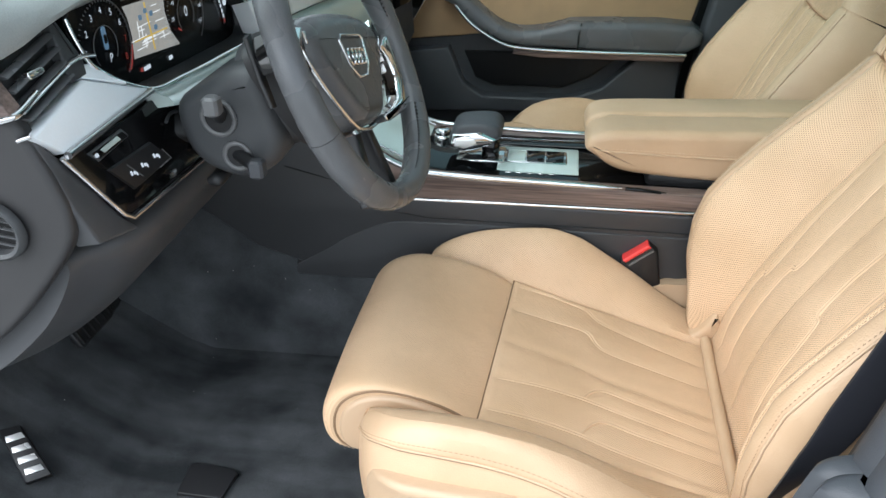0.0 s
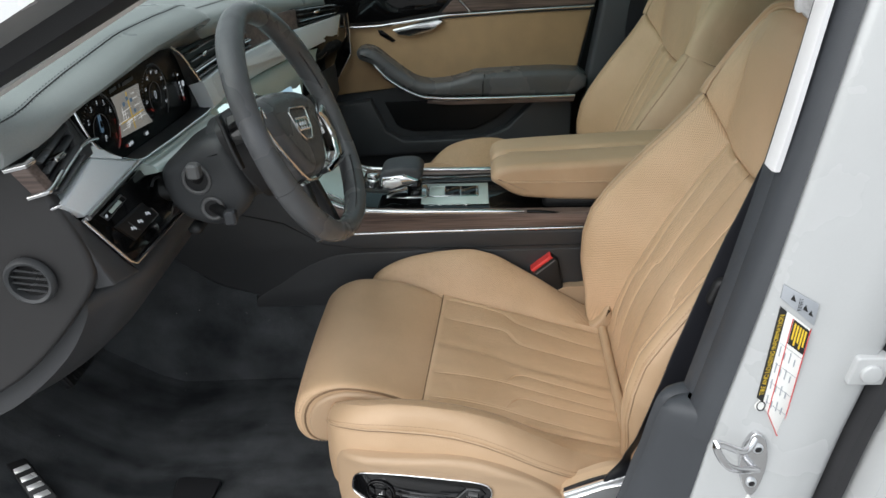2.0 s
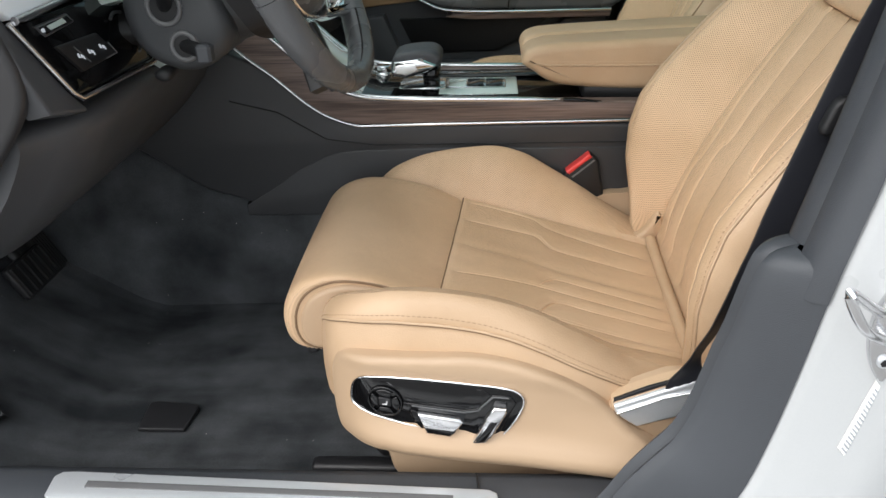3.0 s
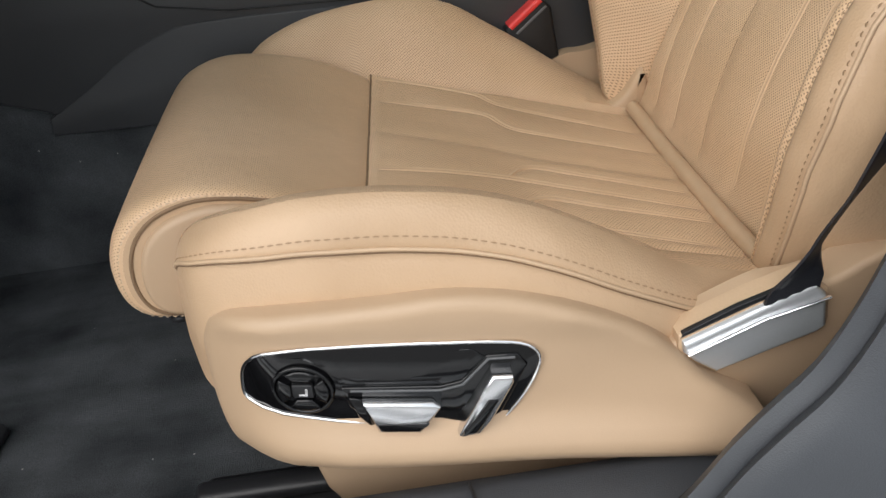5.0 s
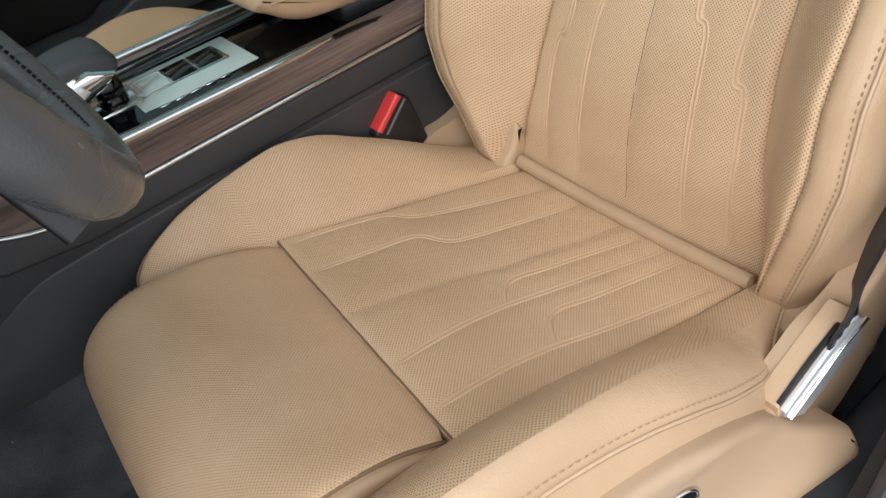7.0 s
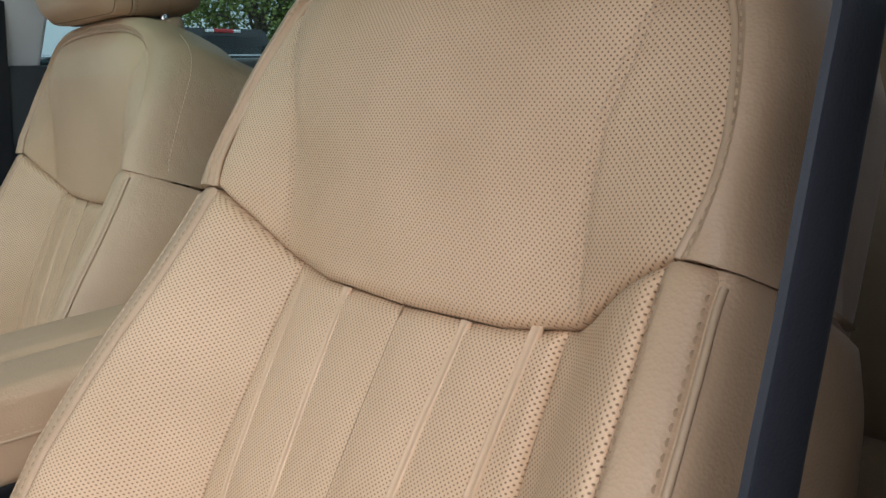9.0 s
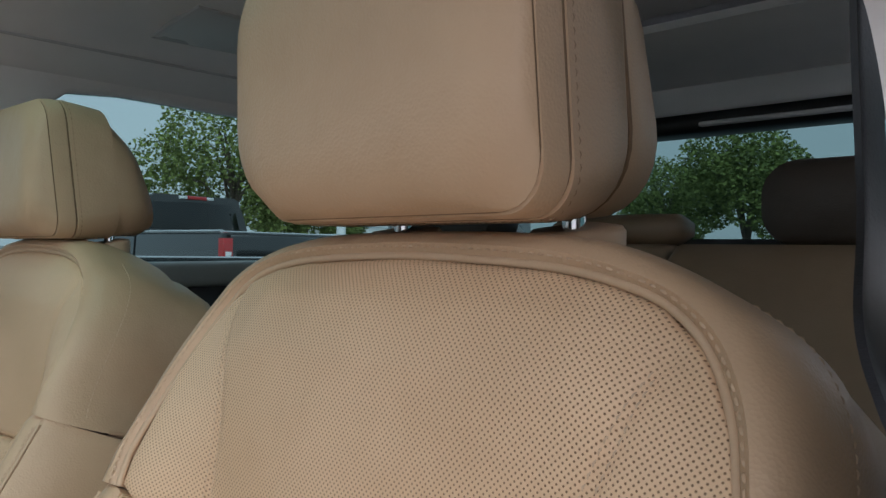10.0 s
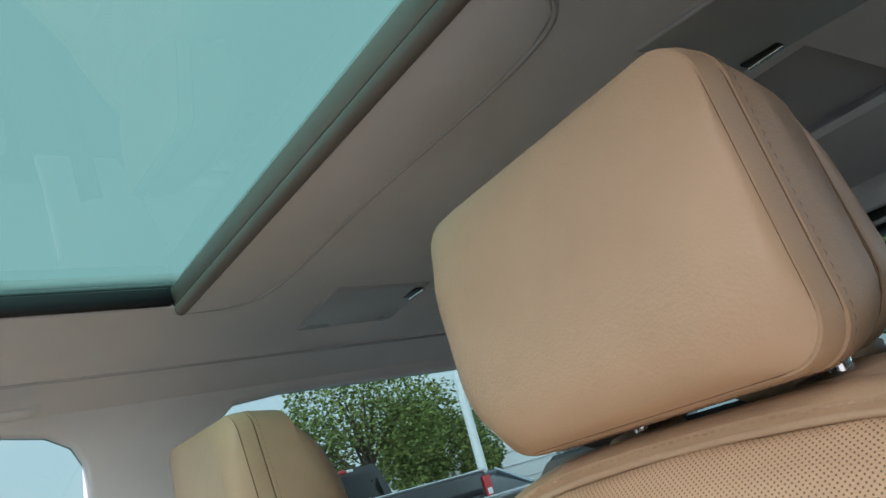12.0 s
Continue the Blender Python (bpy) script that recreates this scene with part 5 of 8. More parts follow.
wheel = thing("steering_wheel", "black leather steering wheel with satin chrome spokes", "steering wheel")
RR = 0.175
for k0, k1, nm in ((-0.45, 1.0, "rim"), (1.0, math.pi - 1.0, "rim"), (math.pi - 1.0, math.pi + 0.45, "rim"), (math.pi + 0.45, math.tau - 0.45, "rim")):
    rings = []
    for t in np.linspace(k0, k1 - 0.004, 22):
        ring = []
        flat = 0.006 * max(0, -math.sin(t)) ** 6
        for q in np.linspace(0, math.tau, 15)[:-1]:
            rad = 0.0158 + 0.0022 * math.sin(2 * t) ** 2
            r = RR - flat + rad * math.cos(q)
            ring.append(W(r * math.cos(t), r * math.sin(t), 0.95 * rad * math.sin(q) * 1.12))
        rings.append(ring)
    part(nm, loft(rings), M_BLACKHIDE, wheel, "stitched black leather rim")
for t0, t1 in ((0.30, 0.78), (-1.25, -0.46)):
    part("rim_stitching", stitches([W((RR - 0.0150) * math.cos(t), (RR - 0.0150) * math.sin(t), 0.009) for t in np.linspace(t0, t1, 30)], W(0, 0, 1) - WC, 0.0022, 0.0034, 0.0045, 0.0022), M_BLACK, wheel)
half_pad = [(0.035, 0.056), (0.082, 0.050), (0.106, 0.034), (0.109, 0.016), (0.096, -0.012), (0.066, -0.05), (0.034, -0.076)]
padol = half_pad + [(-a, b) for a, b in reversed(half_pad)]
padol = [(p.x, p.y) for p in curve_pts([(a, b, 0) for a, b in padol], 4, True)]
part("hub_pad", prism(padol, H, 0.030, -0.03, 0.02, 6), M_BLACKHIDE, wheel, "black airbag cover")
part("hub_back", prism([(a * 1.05, b * 1.05) for a, b in padol], H, -0.012, -0.05, 0.006), M_BLACK, wheel)
badge = [(-0.021, 0.014), (-0.017, 0.018), (0.017, 0.018), (0.021, 0.014), (0.018, -0.008), (0.008, -0.020), (-0.008, -0.020), (-0.018, -0.008)]
badge = [(a * 1.75, b * 1.3 + 0.004) for a, b in badge]
part("badge_frame", tube([H(a, b - 0.002, 0.0305) for a, b in badge], 0.0018, True), M_POLISH, wheel, "chrome badge frame")
for q in (-0.018, -0.006, 0.006, 0.018):
    part("badge_oval", tube([H(q + 0.0088 * math.cos(t), 0.0095 * math.sin(t), 0.0312) for t in np.linspace(0, math.tau, 21)[:-1]], 0.0014, True, sides=6), M_POLISH, wheel, "plain chrome badge shape")
part("pad_trim", tube(curve_pts([H(a, b, 0.016) for a, b in ((-0.112, 0.026), (-0.108, 0.006), (-0.093, -0.02), (-0.066, -0.053), (-0.036, -0.079), (0.0, -0.083), (0.03, -0.080))], 4), 0.0026), M_POLISH, wheel, "chrome trim line")
for ins, lift in ((0.84, 0.030), (0.80, 0.030)):
    part("pad_seam", stitches(curve_pts([H(a * ins, b * ins, lift) for a, b in half_pad[2:]], 5) + curve_pts([H(-a * ins, b * ins, lift) for a, b in reversed(half_pad[2:])], 5), W(0, 0, 1) - WC, 0.003, 0.0022, 0.0009, 0.0006), M_BLACK, wheel)
for sg in (-1, 1):
    sp = [(sg * a, b) for a, b in ((0.066, 0.042), (0.11, 0.045), (0.155, 0.038), (0.165, 0.02), (0.162, 0.0), (0.13, 0.004), (0.07, 0.01))]
    spoke = part("spoke", prism(sp, H, 0.014, -0.012, 0.004, both=True), M_GLOSS, wheel, "glossy black spoke with buttons")
    part("thumb_buttons", prism([(sg * a, b) for a, b in ((0.082, 0.038), (0.118, 0.04), (0.125, 0.024), (0.118, 0.014), (0.085, 0.016))], H, 0.019, 0.0, 0.003), M_BLACK, spoke)
    part("roller", prism([(sg * a, b) for a, b in ((0.098, 0.034), (0.107, 0.034), (0.107, 0.02), (0.098, 0.02))], H, 0.023, 0.0, 0.002), M_CHROME, spoke)
    if sg < 0:
        cs = [(-0.118, 0.036), (-0.15, 0.038), (-0.165, 0.012), (-0.16, -0.005), (-0.14, 0.004)]
    else:
        cs = [(0.112, 0.012), (0.138, 0.028), (0.158, 0.026), (0.178, 0.004), (0.176, -0.03), (0.163, -0.064), (0.135, -0.076), (0.05, -0.084), (0.026, -0.082), (0.03, -0.075), (0.07, -0.069), (0.112, -0.058), (0.131, -0.032), (0.125, -0.004)]
    part("spoke_trim", prism(cs, H, 0.030, 0.004, 0.007, 3, both=True), M_POLISH, wheel, "polished chrome spoke trim")
    for k in range(3):
        part("thumb_switch", prism([(sg * (0.112 + 0.014 * k + a), -0.004 - 0.013 * k + b) for a, b in round_rect(0.012, 0.010, 0.003)], H, 0.017 - 0.002 * k, 0.0, 0.002), (M_GLOSS, M_SATIN, M_GLOSS)[k], spoke)
    ls = [(sg * a, b) for a, b in ((0.012, -0.085), (0.03, -0.085), (0.05, -0.168), (0.03, -0.172))]
    part("lower_spoke", prism(ls, H, 0.008, -0.012, 0.004, both=True), M_BLACK, wheel)
    pd = [(sg * a, b) for a, b in ((0.115, 0.05), (0.127, 0.046), (0.130, 0.0), (0.127, -0.03), (0.117, -0.03))]
    part("shift_paddle", prism(pd, H, -0.03, -0.036, 0.002, both=True), M_BLACK, wheel)
    part("paddle_edge", tube([W(sg * 0.132, 0.045, -0.03), W(sg * 0.134, 0.01, -0.03), W(sg * 0.131, -0.03, -0.03)], 0.0025), M_POLISH, wheel)

# ---- steering column with stalks ----
column = thing("steering_column", "dark plastic steering column with two control stalks", "steering column")
so = [(-0.388, 0.645), (-0.353, 0.670), (-0.316, 0.690), (-0.287, 0.690), (-0.274, 0.668), (-0.264, 0.63), (-0.262, 0.598), (-0.28, 0.570), (-0.32, 0.554), (-0.364, 0.568), (-0.386, 0.60)]
so = [(p.x, p.y) for p in curve_pts([(a, b, 0) for a, b in so], 4, True)]
part("shroud", prism(so, cside, 0.770, 0.93, 0.022, 6, both=True), M_COLUMN, column, "dark column shroud")
part("column_collar", loft([[W(r * math.cos(q), r * math.sin(q) - 0.004, c) for q in np.linspace(0, math.tau, 33)[:-1]] for c, r in ((-0.035, 0.06), (-0.04, 0.068), (-0.07, 0.07), (-0.12, 0.066))]), M_COLUMN, column)
part("column_neck", box(-0.56, -0.37, 0.80, 0.90, 0.575, 0.622, 0.02), M_BLACK, column)
for (x, y, z), tip, r in (((-0.334, 0.774, 0.634), (-0.318, 0.725, 0.665), 0.024), ((-0.318, 0.774, 0.588), (-0.286, 0.745, 0.585), 0.019)):
    o, t = Vector((x, y, z)), Vector(tip)
    part("stalk_ring", tube([o + Vector((r * 0.8 * math.cos(q), -0.005, r * 0.85 * math.sin(q))) for q in np.linspace(0, math.tau, 25)[:-1]], 0.0032, True), M_RING, column)
    st = part("stalk", tube([o, o.lerp(t, 0.6), t], [0.009, 0.008, 0.007], sides=10), M_BLACK, column, "black control stalk")
    part("stalk_tip", box(t.x - 0.008, t.x + 0.010, t.y - 0.010, t.y + 0.008, t.z - 0.011, t.z + 0.011, 0.003), M_RING if r > 0.02 else M_DARK, st, smooth=False)
    part("stalk_socket", dome((x, y - 0.004, z), r * 0.78, 0.002, "y"), M_BLACK, column)
part("adjust_knob", box(-0.362, -0.342, 0.765, 0.80, 0.546, 0.560, 0.004), M_BLACK, column)

# ---- dashboard ----
dash = thing("dashboard", "dark dashboard with aluminium trim, vents and instrument display", "dashboard")


def fx(y, z):
    """The fascia's plane, leaning towards the driver and bending back at the passenger's end."""
    k = min(1, max(0, (y - 1.2) / 0.7))
    return -0.46 + (0.77 - z) * 0.3 * (1 - 2.19 * k * k) + 0.225 * k * k


def F(y, z, d):
    """A point on the fascia, d behind it (minus: proud)."""
    return Vector((fx(y, z) - d, y, z - 0.2 * d))


def top_edge(y):
    """Front lip of the padded dash top: x and z."""
    x = interp([(0.56, -0.47), (0.62, -0.445), (0.72, -0.415), (0.84, -0.39), (0.95, -0.37), (1.02, -0.362), (1.06, -0.37), (1.10, -0.41), (1.2, -0.44), (1.5, -0.41), (1.87, -0.33)], y)
    z = interp([(0.56, 0.765), (0.62, 0.769), (0.72, 0.788), (0.84, 0.812), (0.95, 0.818), (1.02, 0.81), (1.06, 0.80), (1.10, 0.785), (1.2, 0.772), (1.5, 0.755), (1.87, 0.70)], y)
    return x, z


rings = []
for y in np.linspace(0.565, 1.87, 60):
    x, z = top_edge(y)
    zb = z + 0.03
    so = interp([(0.565, 0.010), (0.60, 0.018), (0.66, 0.034), (0.72, 0.044)], y)
    th = interp([(0.565, 1.0), (0.62, 0.8), (0.66, 0.5), (0.70, 0.38), (0.82, 0.55), (0.9, 0.5), (1.02, 0.3), (1.10, 0.4), (1.2, 1.0)], y)
    z += interp([(0.96, 0.0), (1.04, 0.010), (1.10, 0.004), (1.16, 0.0)], y)
    rings.append([Vector(p) for p in ((x - 0.02, y, z - 0.034 * th), (x - 0.004, y, z - 0.028 * th), (x, y, z - 0.014 * th), (x - 0.004, y, z + 0.002), (x - 0.4 * so, y, z + 0.011), (x - so, y, z + 0.017),
                                      (x - 0.08, y, z + 0.022), (-0.62, y, 0.5 * zb + 0.42), (-0.80, y, 0.825), (-1.02, y, 0.80), (-1.05, y, 0.70), (-0.6, y, 0.64 + 0.08 * (1 - th)), (x - 0.06, y, z - 0.026 - 0.034 * th))])
dt = part("top_pad", loft(rings), M_DASH, dash, "padded dark leather dash top with double stitching, sky sheen put into its colour")
part("seam_line", tube([r[5] + Vector((0, 0, 0.0002)) for r in rings], 0.0009, sides=6), M_BLACK, dt)
for e in (0.0045, -0.0045):
    part("stitching", stitches([r[5] + Vector((e, 0, 0.0008)) for r in rings], (0, 0, 1), 0.0045, 0.0025, 0.0010, 0.0008), M_DARK, dt)
# body behind the fascia
rings = []
for y in np.linspace(0.63, 1.86, 40):
    well = 0.05 if 0.70 < y < 1.13 else 0.0
    rings.append([Vector((fx(y, z) - 0.014 - well * (z > 0.6) + dx, y, min(z, top_edge(y)[1] - 0.02))) for z, dx in ((0.775, 0.0), (0.72, 0.0), (0.64, 0.0), (0.575, 0.0), (0.555, -0.02), (0.54, -0.2), (0.54, -0.5), (0.78, -0.5), (0.79, -0.1))])
part("body", loft(rings), M_BLACK, dash)


def fascia(ol, d0, d1, m, nm, lab="", par=None, b=0.0015, n=0):
    pts = ol if not n else [(p.x, p.y) for p in curve_pts([(a, c, 0) for a, c in ol], n, True)]
    return part(nm, prism(pts, F, d0, d1, b), m, par or dash, lab)


def strip(y0, y1, zf, n=24):
    """Outline of a band on the fascia, zf(y) giving its lower and upper edge."""
    ys = np.linspace(y0, y1, n)
    return [(y, zf(y)[0]) for y in ys] + [(y, zf(y)[1]) for y in reversed(ys)]


# instrument display
M_SCREEN = plain("dark_display", (0.006, 0.007, 0.008), 0.2, vary=0.05, rough_vary=0.02, spec=0.12)
M_MAP = glow("display_map", (0.42, 0.40, 0.36), 0.33)
M_SURROUND = plain("dark_display_surround", (0.030, 0.031, 0.033), 0.38, vary=0.1)
M_ROADS = glow("display_lines", (0.85, 0.84, 0.8), 0.42)
M_YELLOW = glow("display_yellow", (0.8, 0.55, 0.12), 0.3)
M_WHITE = glow("display_white", (0.75, 0.8, 0.85), 0.36)
M_REDLT = glow("display_red", (0.7, 0.09, 0.07), 0.16)
M_BLUELT = glow("display_blue", (0.2, 0.35, 0.5), 0.2)
cl = [(0.712, 0.755), (0.711, 0.732), (0.716, 0.708), (0.736, 0.688), (0.762, 0.671), (0.804, 0.653), (0.86, 0.648), (0.931, 0.643), (1.02, 0.638), (1.096, 0.634), (1.126, 0.640), (1.130, 0.668), (1.115, 0.703), (1.099, 0.737), (1.066, 0.762), (0.9, 0.772), (0.76, 0.772)]
clc = curve_pts([(a, b, 0) for a, b in cl], 3, True)
SX = -0.458


def S(y, z, d):
    """A point on the upright display, d behind it."""
    return Vector((SX - d, y, z))


cluster = part("instrument_display", prism([(0.915 + (p.x - 0.915) * 0.97, 0.710 + (p.y - 0.710) * 0.99) for p in clc], S, 0.0, 0.02, 0.001), M_SCREEN, dash, "dark digital instrument display, lit")
part("display_surround", loft([[F(p.x, p.y, 0.0) for p in clc], [F(p.x, p.y, 0.004).lerp(S(0.915 + (p.x - 0.915) * 0.97, 0.710 + (p.y - 0.710) * 0.99, -0.001), 0.3) for p in clc], [S(0.915 + (p.x - 0.915) * 0.968, 0.710 + (p.y - 0.710) * 0.985, -0.001) for p in clc]], caps=False), M_SURROUND, cluster, "dark inner wall of the display")
part("cluster_frame", tube([F(p.x, p.y, -0.001) for p in curve_pts([(a, b, 0) for a, b in cl[:15]], 4)], 0.0026), M_POLISH, cluster, "bright chrome frame")


def on_screen(ol, m, nm, h=0.0015, par=None):
    return part(nm, prism(ol, lambda a, b, d: S(a, b, d - h), 0.0, 0.001, 0.0003), m, par or cluster)


def ring_on(y, z, r, w, a0, a1, m, nm, h=0.002, sx=1.0):
    t = np.linspace(radians(a0), radians(a1), 40)
    ol = [(y + sx * r * math.cos(a), z + r * math.sin(a)) for a in t] + [(y + sx * (r - w) * math.cos(a), z + (r - w) * math.sin(a)) for a in reversed(t)]
    return on_screen(ol, m, nm, h)


def words(text, size):
    """Flat letters as vertices and faces, set in the built-in font."""
    cu = bpy.data.curves.new("letters", "FONT")
    cu.body, cu.size, cu.align_x, cu.align_y = text, size, "CENTER", "CENTER"
    ob = bpy.data.objects.new("letters", cu)
    scene.collection.objects.link(ob)
    me = bpy.data.meshes.new_from_object(ob.evaluated_get(bpy.context.evaluated_depsgraph_get()))
    data = ([tuple(v.co) for v in me.vertices], [tuple(p.vertices) for p in me.polygons])
    bpy.data.objects.remove(ob)
    bpy.data.curves.remove(cu)
    bpy.data.meshes.remove(me)
    return data


def letter(text, y, z, size, m, h=0.003, nm="numeral"):
    v, f = words(text, size)
    return part(nm, ([S(y + a, z + b, -h) for a, b, _ in v], f), m, cluster, smooth=False)


M_TOUCH = glow("lit_touch_display", (0.36, 0.46, 0.455), 1.7)
M_TILE = glow("display_tile_blue", (0.30, 0.45, 0.55), 0.9)
GL, GR = (0.775, 0.709), (0.974, 0.700)
mp = [(0.826, 0.742), (0.923, 0.736), (0.920, 0.715), (0.926, 0.690), (0.944, 0.667), (0.829, 0.680), (0.834, 0.705), (0.832, 0.727)]
on_screen(mp, M_MAP, "map", 0.001)
rg = random.Random(4)
for k in range(22):
    y0, z0 = 0.843 + 0.07 * rg.random(), 0.686 + 0.044 * rg.random()
    l_, a_ = 0.012 + 0.024 * rg.random(), rg.choice((0.0, 1.57, -0.06, 1.50))
    dy, dz = l_ * math.cos(a_) / 2, min(l_, 0.012) * math.sin(a_) / 2
    on_screen([(y0 - dy, z0 - dz), (y0 + dy, z0 + dz), (y0 + dy + 0.0012, z0 + dz + 0.001), (y0 - dy + 0.0012, z0 - dz + 0.001)], M_ROADS, "map_road", 0.0016)
for y0, z0 in ((0.858, 0.722), (0.872, 0.727), (0.885, 0.721), (0.89, 0.703)):
    on_screen([(y0 + a, z0 + b) for a, b in round_rect(0.007, 0.006, 0.002)], M_BLUELT, "map_mark", 0.002)
on_screen([(0.836, 0.6995), (0.918, 0.696), (0.918, 0.694), (0.836, 0.6975)], M_YELLOW, "map_road", 0.0018)
on_screen([(0.872, 0.737), (0.8745, 0.737), (0.8795, 0.678), (0.877, 0.678)], M_YELLOW, "map_road", 0.0019)
for (y, z), nums in ((GL, ("1", "2", "3", "4", "5", "6", "7", "8")), (GR, ("20", "40", "60", "80", "100", "120", "140", "160"))):
    ring_on(y, z, 0.053, 0.0011, -48, 100, M_RING, "dial_ring", 0.002)
    ring_on(y, z, 0.024, 0.0007, -40, 220, M_RING, "dial_ring", 0.002)
    for k, t in enumerate(nums):
        a = radians((175 if y < 0.8 else 178) - 29.2 * k)
        red = y < 0.8 and k >= 6
        letter(t, y + 0.040 * math.cos(a), z + 0.040 * math.sin(a), 0.0105 if len(t) == 1 else 0.0075, M_REDLT if red else M_WHITE)
    for k in range(41):
        a = radians(215 - 260 * k / 40)
        on_screen([(y + r * math.cos(a + e), z + r * math.sin(a + e)) for r, e in ((0.049, -0.008), (0.049, 0.008), (0.0515, 0.008), (0.0515, -0.008))], M_REDLT if y < 0.8 and k > 35 else M_RING, "dial_tick", 0.0025)
ring_on(*GL, 0.0535, 0.0012, -44, -12, M_REDLT, "red_zone", 0.003)
letter("P", GL[0] + 0.004, GL[1] - 0.013, 0.014, M_WHITE)
letter("0", GR[0] - 0.002, GR[1] + 0.003, 0.019, M_WHITE)
on_screen([(GL[0] + 0.0015 + a, GL[1] + 0.010 + b) for a, b in round_rect(0.008, 0.026, 0.0035)], M_BLUELT, "car_picture", 0.002)
on_screen([(GL[0] + 0.0015 + a, GL[1] + 0.009 + b) for a, b in round_rect(0.006, 0.010, 0.002)], M_SCREEN, "car_picture_roof", 0.0024)
on_screen([(GR[0] - 0.030, GR[1] - 0.013), (GR[0] - 0.023, GR[1] - 0.018), (GR[0] - 0.022, GR[1] - 0.0165), (GR[0] - 0.029, GR[1] - 0.0115)], M_REDLT, "needle", 0.0035)
for y, z, w, m in ((0.838, 0.664, 0.004, M_REDLT), (0.851, 0.663, 0.015, M_WHITE), (0.912, 0.658, 0.009, M_WHITE), (0.835, 0.751, 0.022, M_RING), (0.858, 0.7505, 0.004, M_RING), (0.888, 0.749, 0.040, M_RING)):
    on_screen([(y + a, z + b) for a, b in ((-w / 2, -0.0024), (w / 2, -0.0024), (w / 2, 0.0024), (-w / 2, 0.0024))], m, "display_text_bar", 0.002)
on_screen([(1.074, 0.716), (1.094, 0.713), (1.106, 0.690), (1.112, 0.664), (1.104, 0.655), (1.086, 0.658), (1.084, 0.690)], M_GLOSS, "fuel_display", 0.001)
for k in range(5):
    on_screen([(1.081 + 0.0022 * k + a, 0.693 - 0.0075 * k + b) for a, b in round_rect(0.0028, 0.0055, 0.001)], M_REDLT if k == 4 else M_WHITE, "fuel_bar", 0.003)
on_screen([(1.081 + a, 0.708 + b) for a, b in round_rect(0.004, 0.004, 0.0015)], M_WHITE, "fuel_mark", 0.003)
on_screen([(1.098 + a, 0.688 + b) for a, b in round_rect(0.010, 0.010, 0.004)], M_WHITE, "fuel_mark", 0.003)


def vent(y0, y1, zf, nm, tabs):
    """An air vent: dark box, slats along it, chrome bar below and a tab."""
    vt = fascia(strip(y0, y1, zf), 0.008, 0.03, M_BLACK, nm, "black slatted air vent with chrome bar", b=0.001)
    for k in range(4):
        q = (k + 0.5) / 4
        pts = [F(y, zf(y)[0] + (zf(y)[1] - zf(y)[0]) * q, 0.0) for y in np.linspace(y0 + 0.004, y1 - 0.004, 10)]
        part("slat", tube(pts, 0.0055, sides=8, flat=0.32), M_SLAT, vt)
    part("chrome_bar", tube([F(y, zf(y)[0] + 0.3 * (zf(y)[1] - zf(y)[0]), -0.003) for y in np.linspace(y0, y1, 12)], 0.0038, flat=0.5), M_CHROME, vt, "satin chrome bar")
    for y in tabs:
        z = zf(y)[0] + 0.62 * (zf(y)[1] - zf(y)[0])
        part("vent_tab", prism([(y + a, z + b) for a, b in round_rect(0.024, 0.007, 0.003)], F, -0.008, 0.004, 0.0015), M_POLISH, vt)
    return vt


vent(0.590, 0.684, lambda y: (0.685 + 0.20 * (y - 0.592), 0.738 + 0.19 * (y - 0.592)), "side_vent", (0.628,))
part("vent_post", prism([(0.684, 0.762), (0.694, 0.762), (0.706, 0.716), (0.700, 0.702), (0.672, 0.701)], F, -0.003, 0.03, 0.002), M_COLUMN, dash, "dark post between vent and display")
part("post_line", tube([F(0.689, 0.760, -0.0035), F(0.695, 0.724, -0.0035)], 0.0009, sides=6), M_BLACK, dash)
part("bar_end", tube(curve_pts([F(0.676, 0.7185, -0.004), F(0.70, 0.7195, -0.005), F(0.722, 0.715, -0.004)], 4), 0.0042, flat=0.6), M_CHROME, dash, "satin chrome bar end")
vent(1.115, 1.42, lambda y: (0.685 - 0.03 * (y - 1.1), 0.742 - 0.03 * (y - 1.1)), "centre_vent", (1.19,))
vent(1.66, 1.83, lambda y: (0.668 - 0.05 * (y - 1.66), 0.715 - 0.12 * (y - 1.66)), "side_vent", (1.74,))
fascia(strip(1.42, 1.66, lambda y: (0.675 - 0.03 * (y - 1.42), 0.730 - 0.07 * (y - 1.42))), 0.002, 0.03, M_WOOD, "fascia_trim", "dark veneer between the vents")
# wood end wrapped round the dash end beside the vent
part("end_trim", prism([(-0.474, 0.728), (-0.452, 0.733), (-0.436, 0.704), (-0.454, 0.697)], cside, 0.574, 0.592, 0.002), M_WOOD, dash, "walnut end piece")
part("end_chrome", tube([Vector((-0.479, 0.574, 0.730)), Vector((-0.452, 0.576, 0.7355)), F(0.586, 0.738, -0.002)], 0.0042), M_CHROME, dash, "chrome end clip")
part("end_chrome", tube(curve_pts([Vector((-0.460, 0.573, 0.6955)), Vector((-0.440, 0.575, 0.7005)), F(0.585, 0.7015, -0.004), F(0.62, 0.709, -0.003)], 3), 0.0036), M_CHROME, dash, "chrome end clip")
part("end_chrome", tube([Vector((-0.441, 0.579, 0.6775)), F(0.584, 0.680, -0.003)], 0.0024), M_CHROME, dash, "chrome end clip")
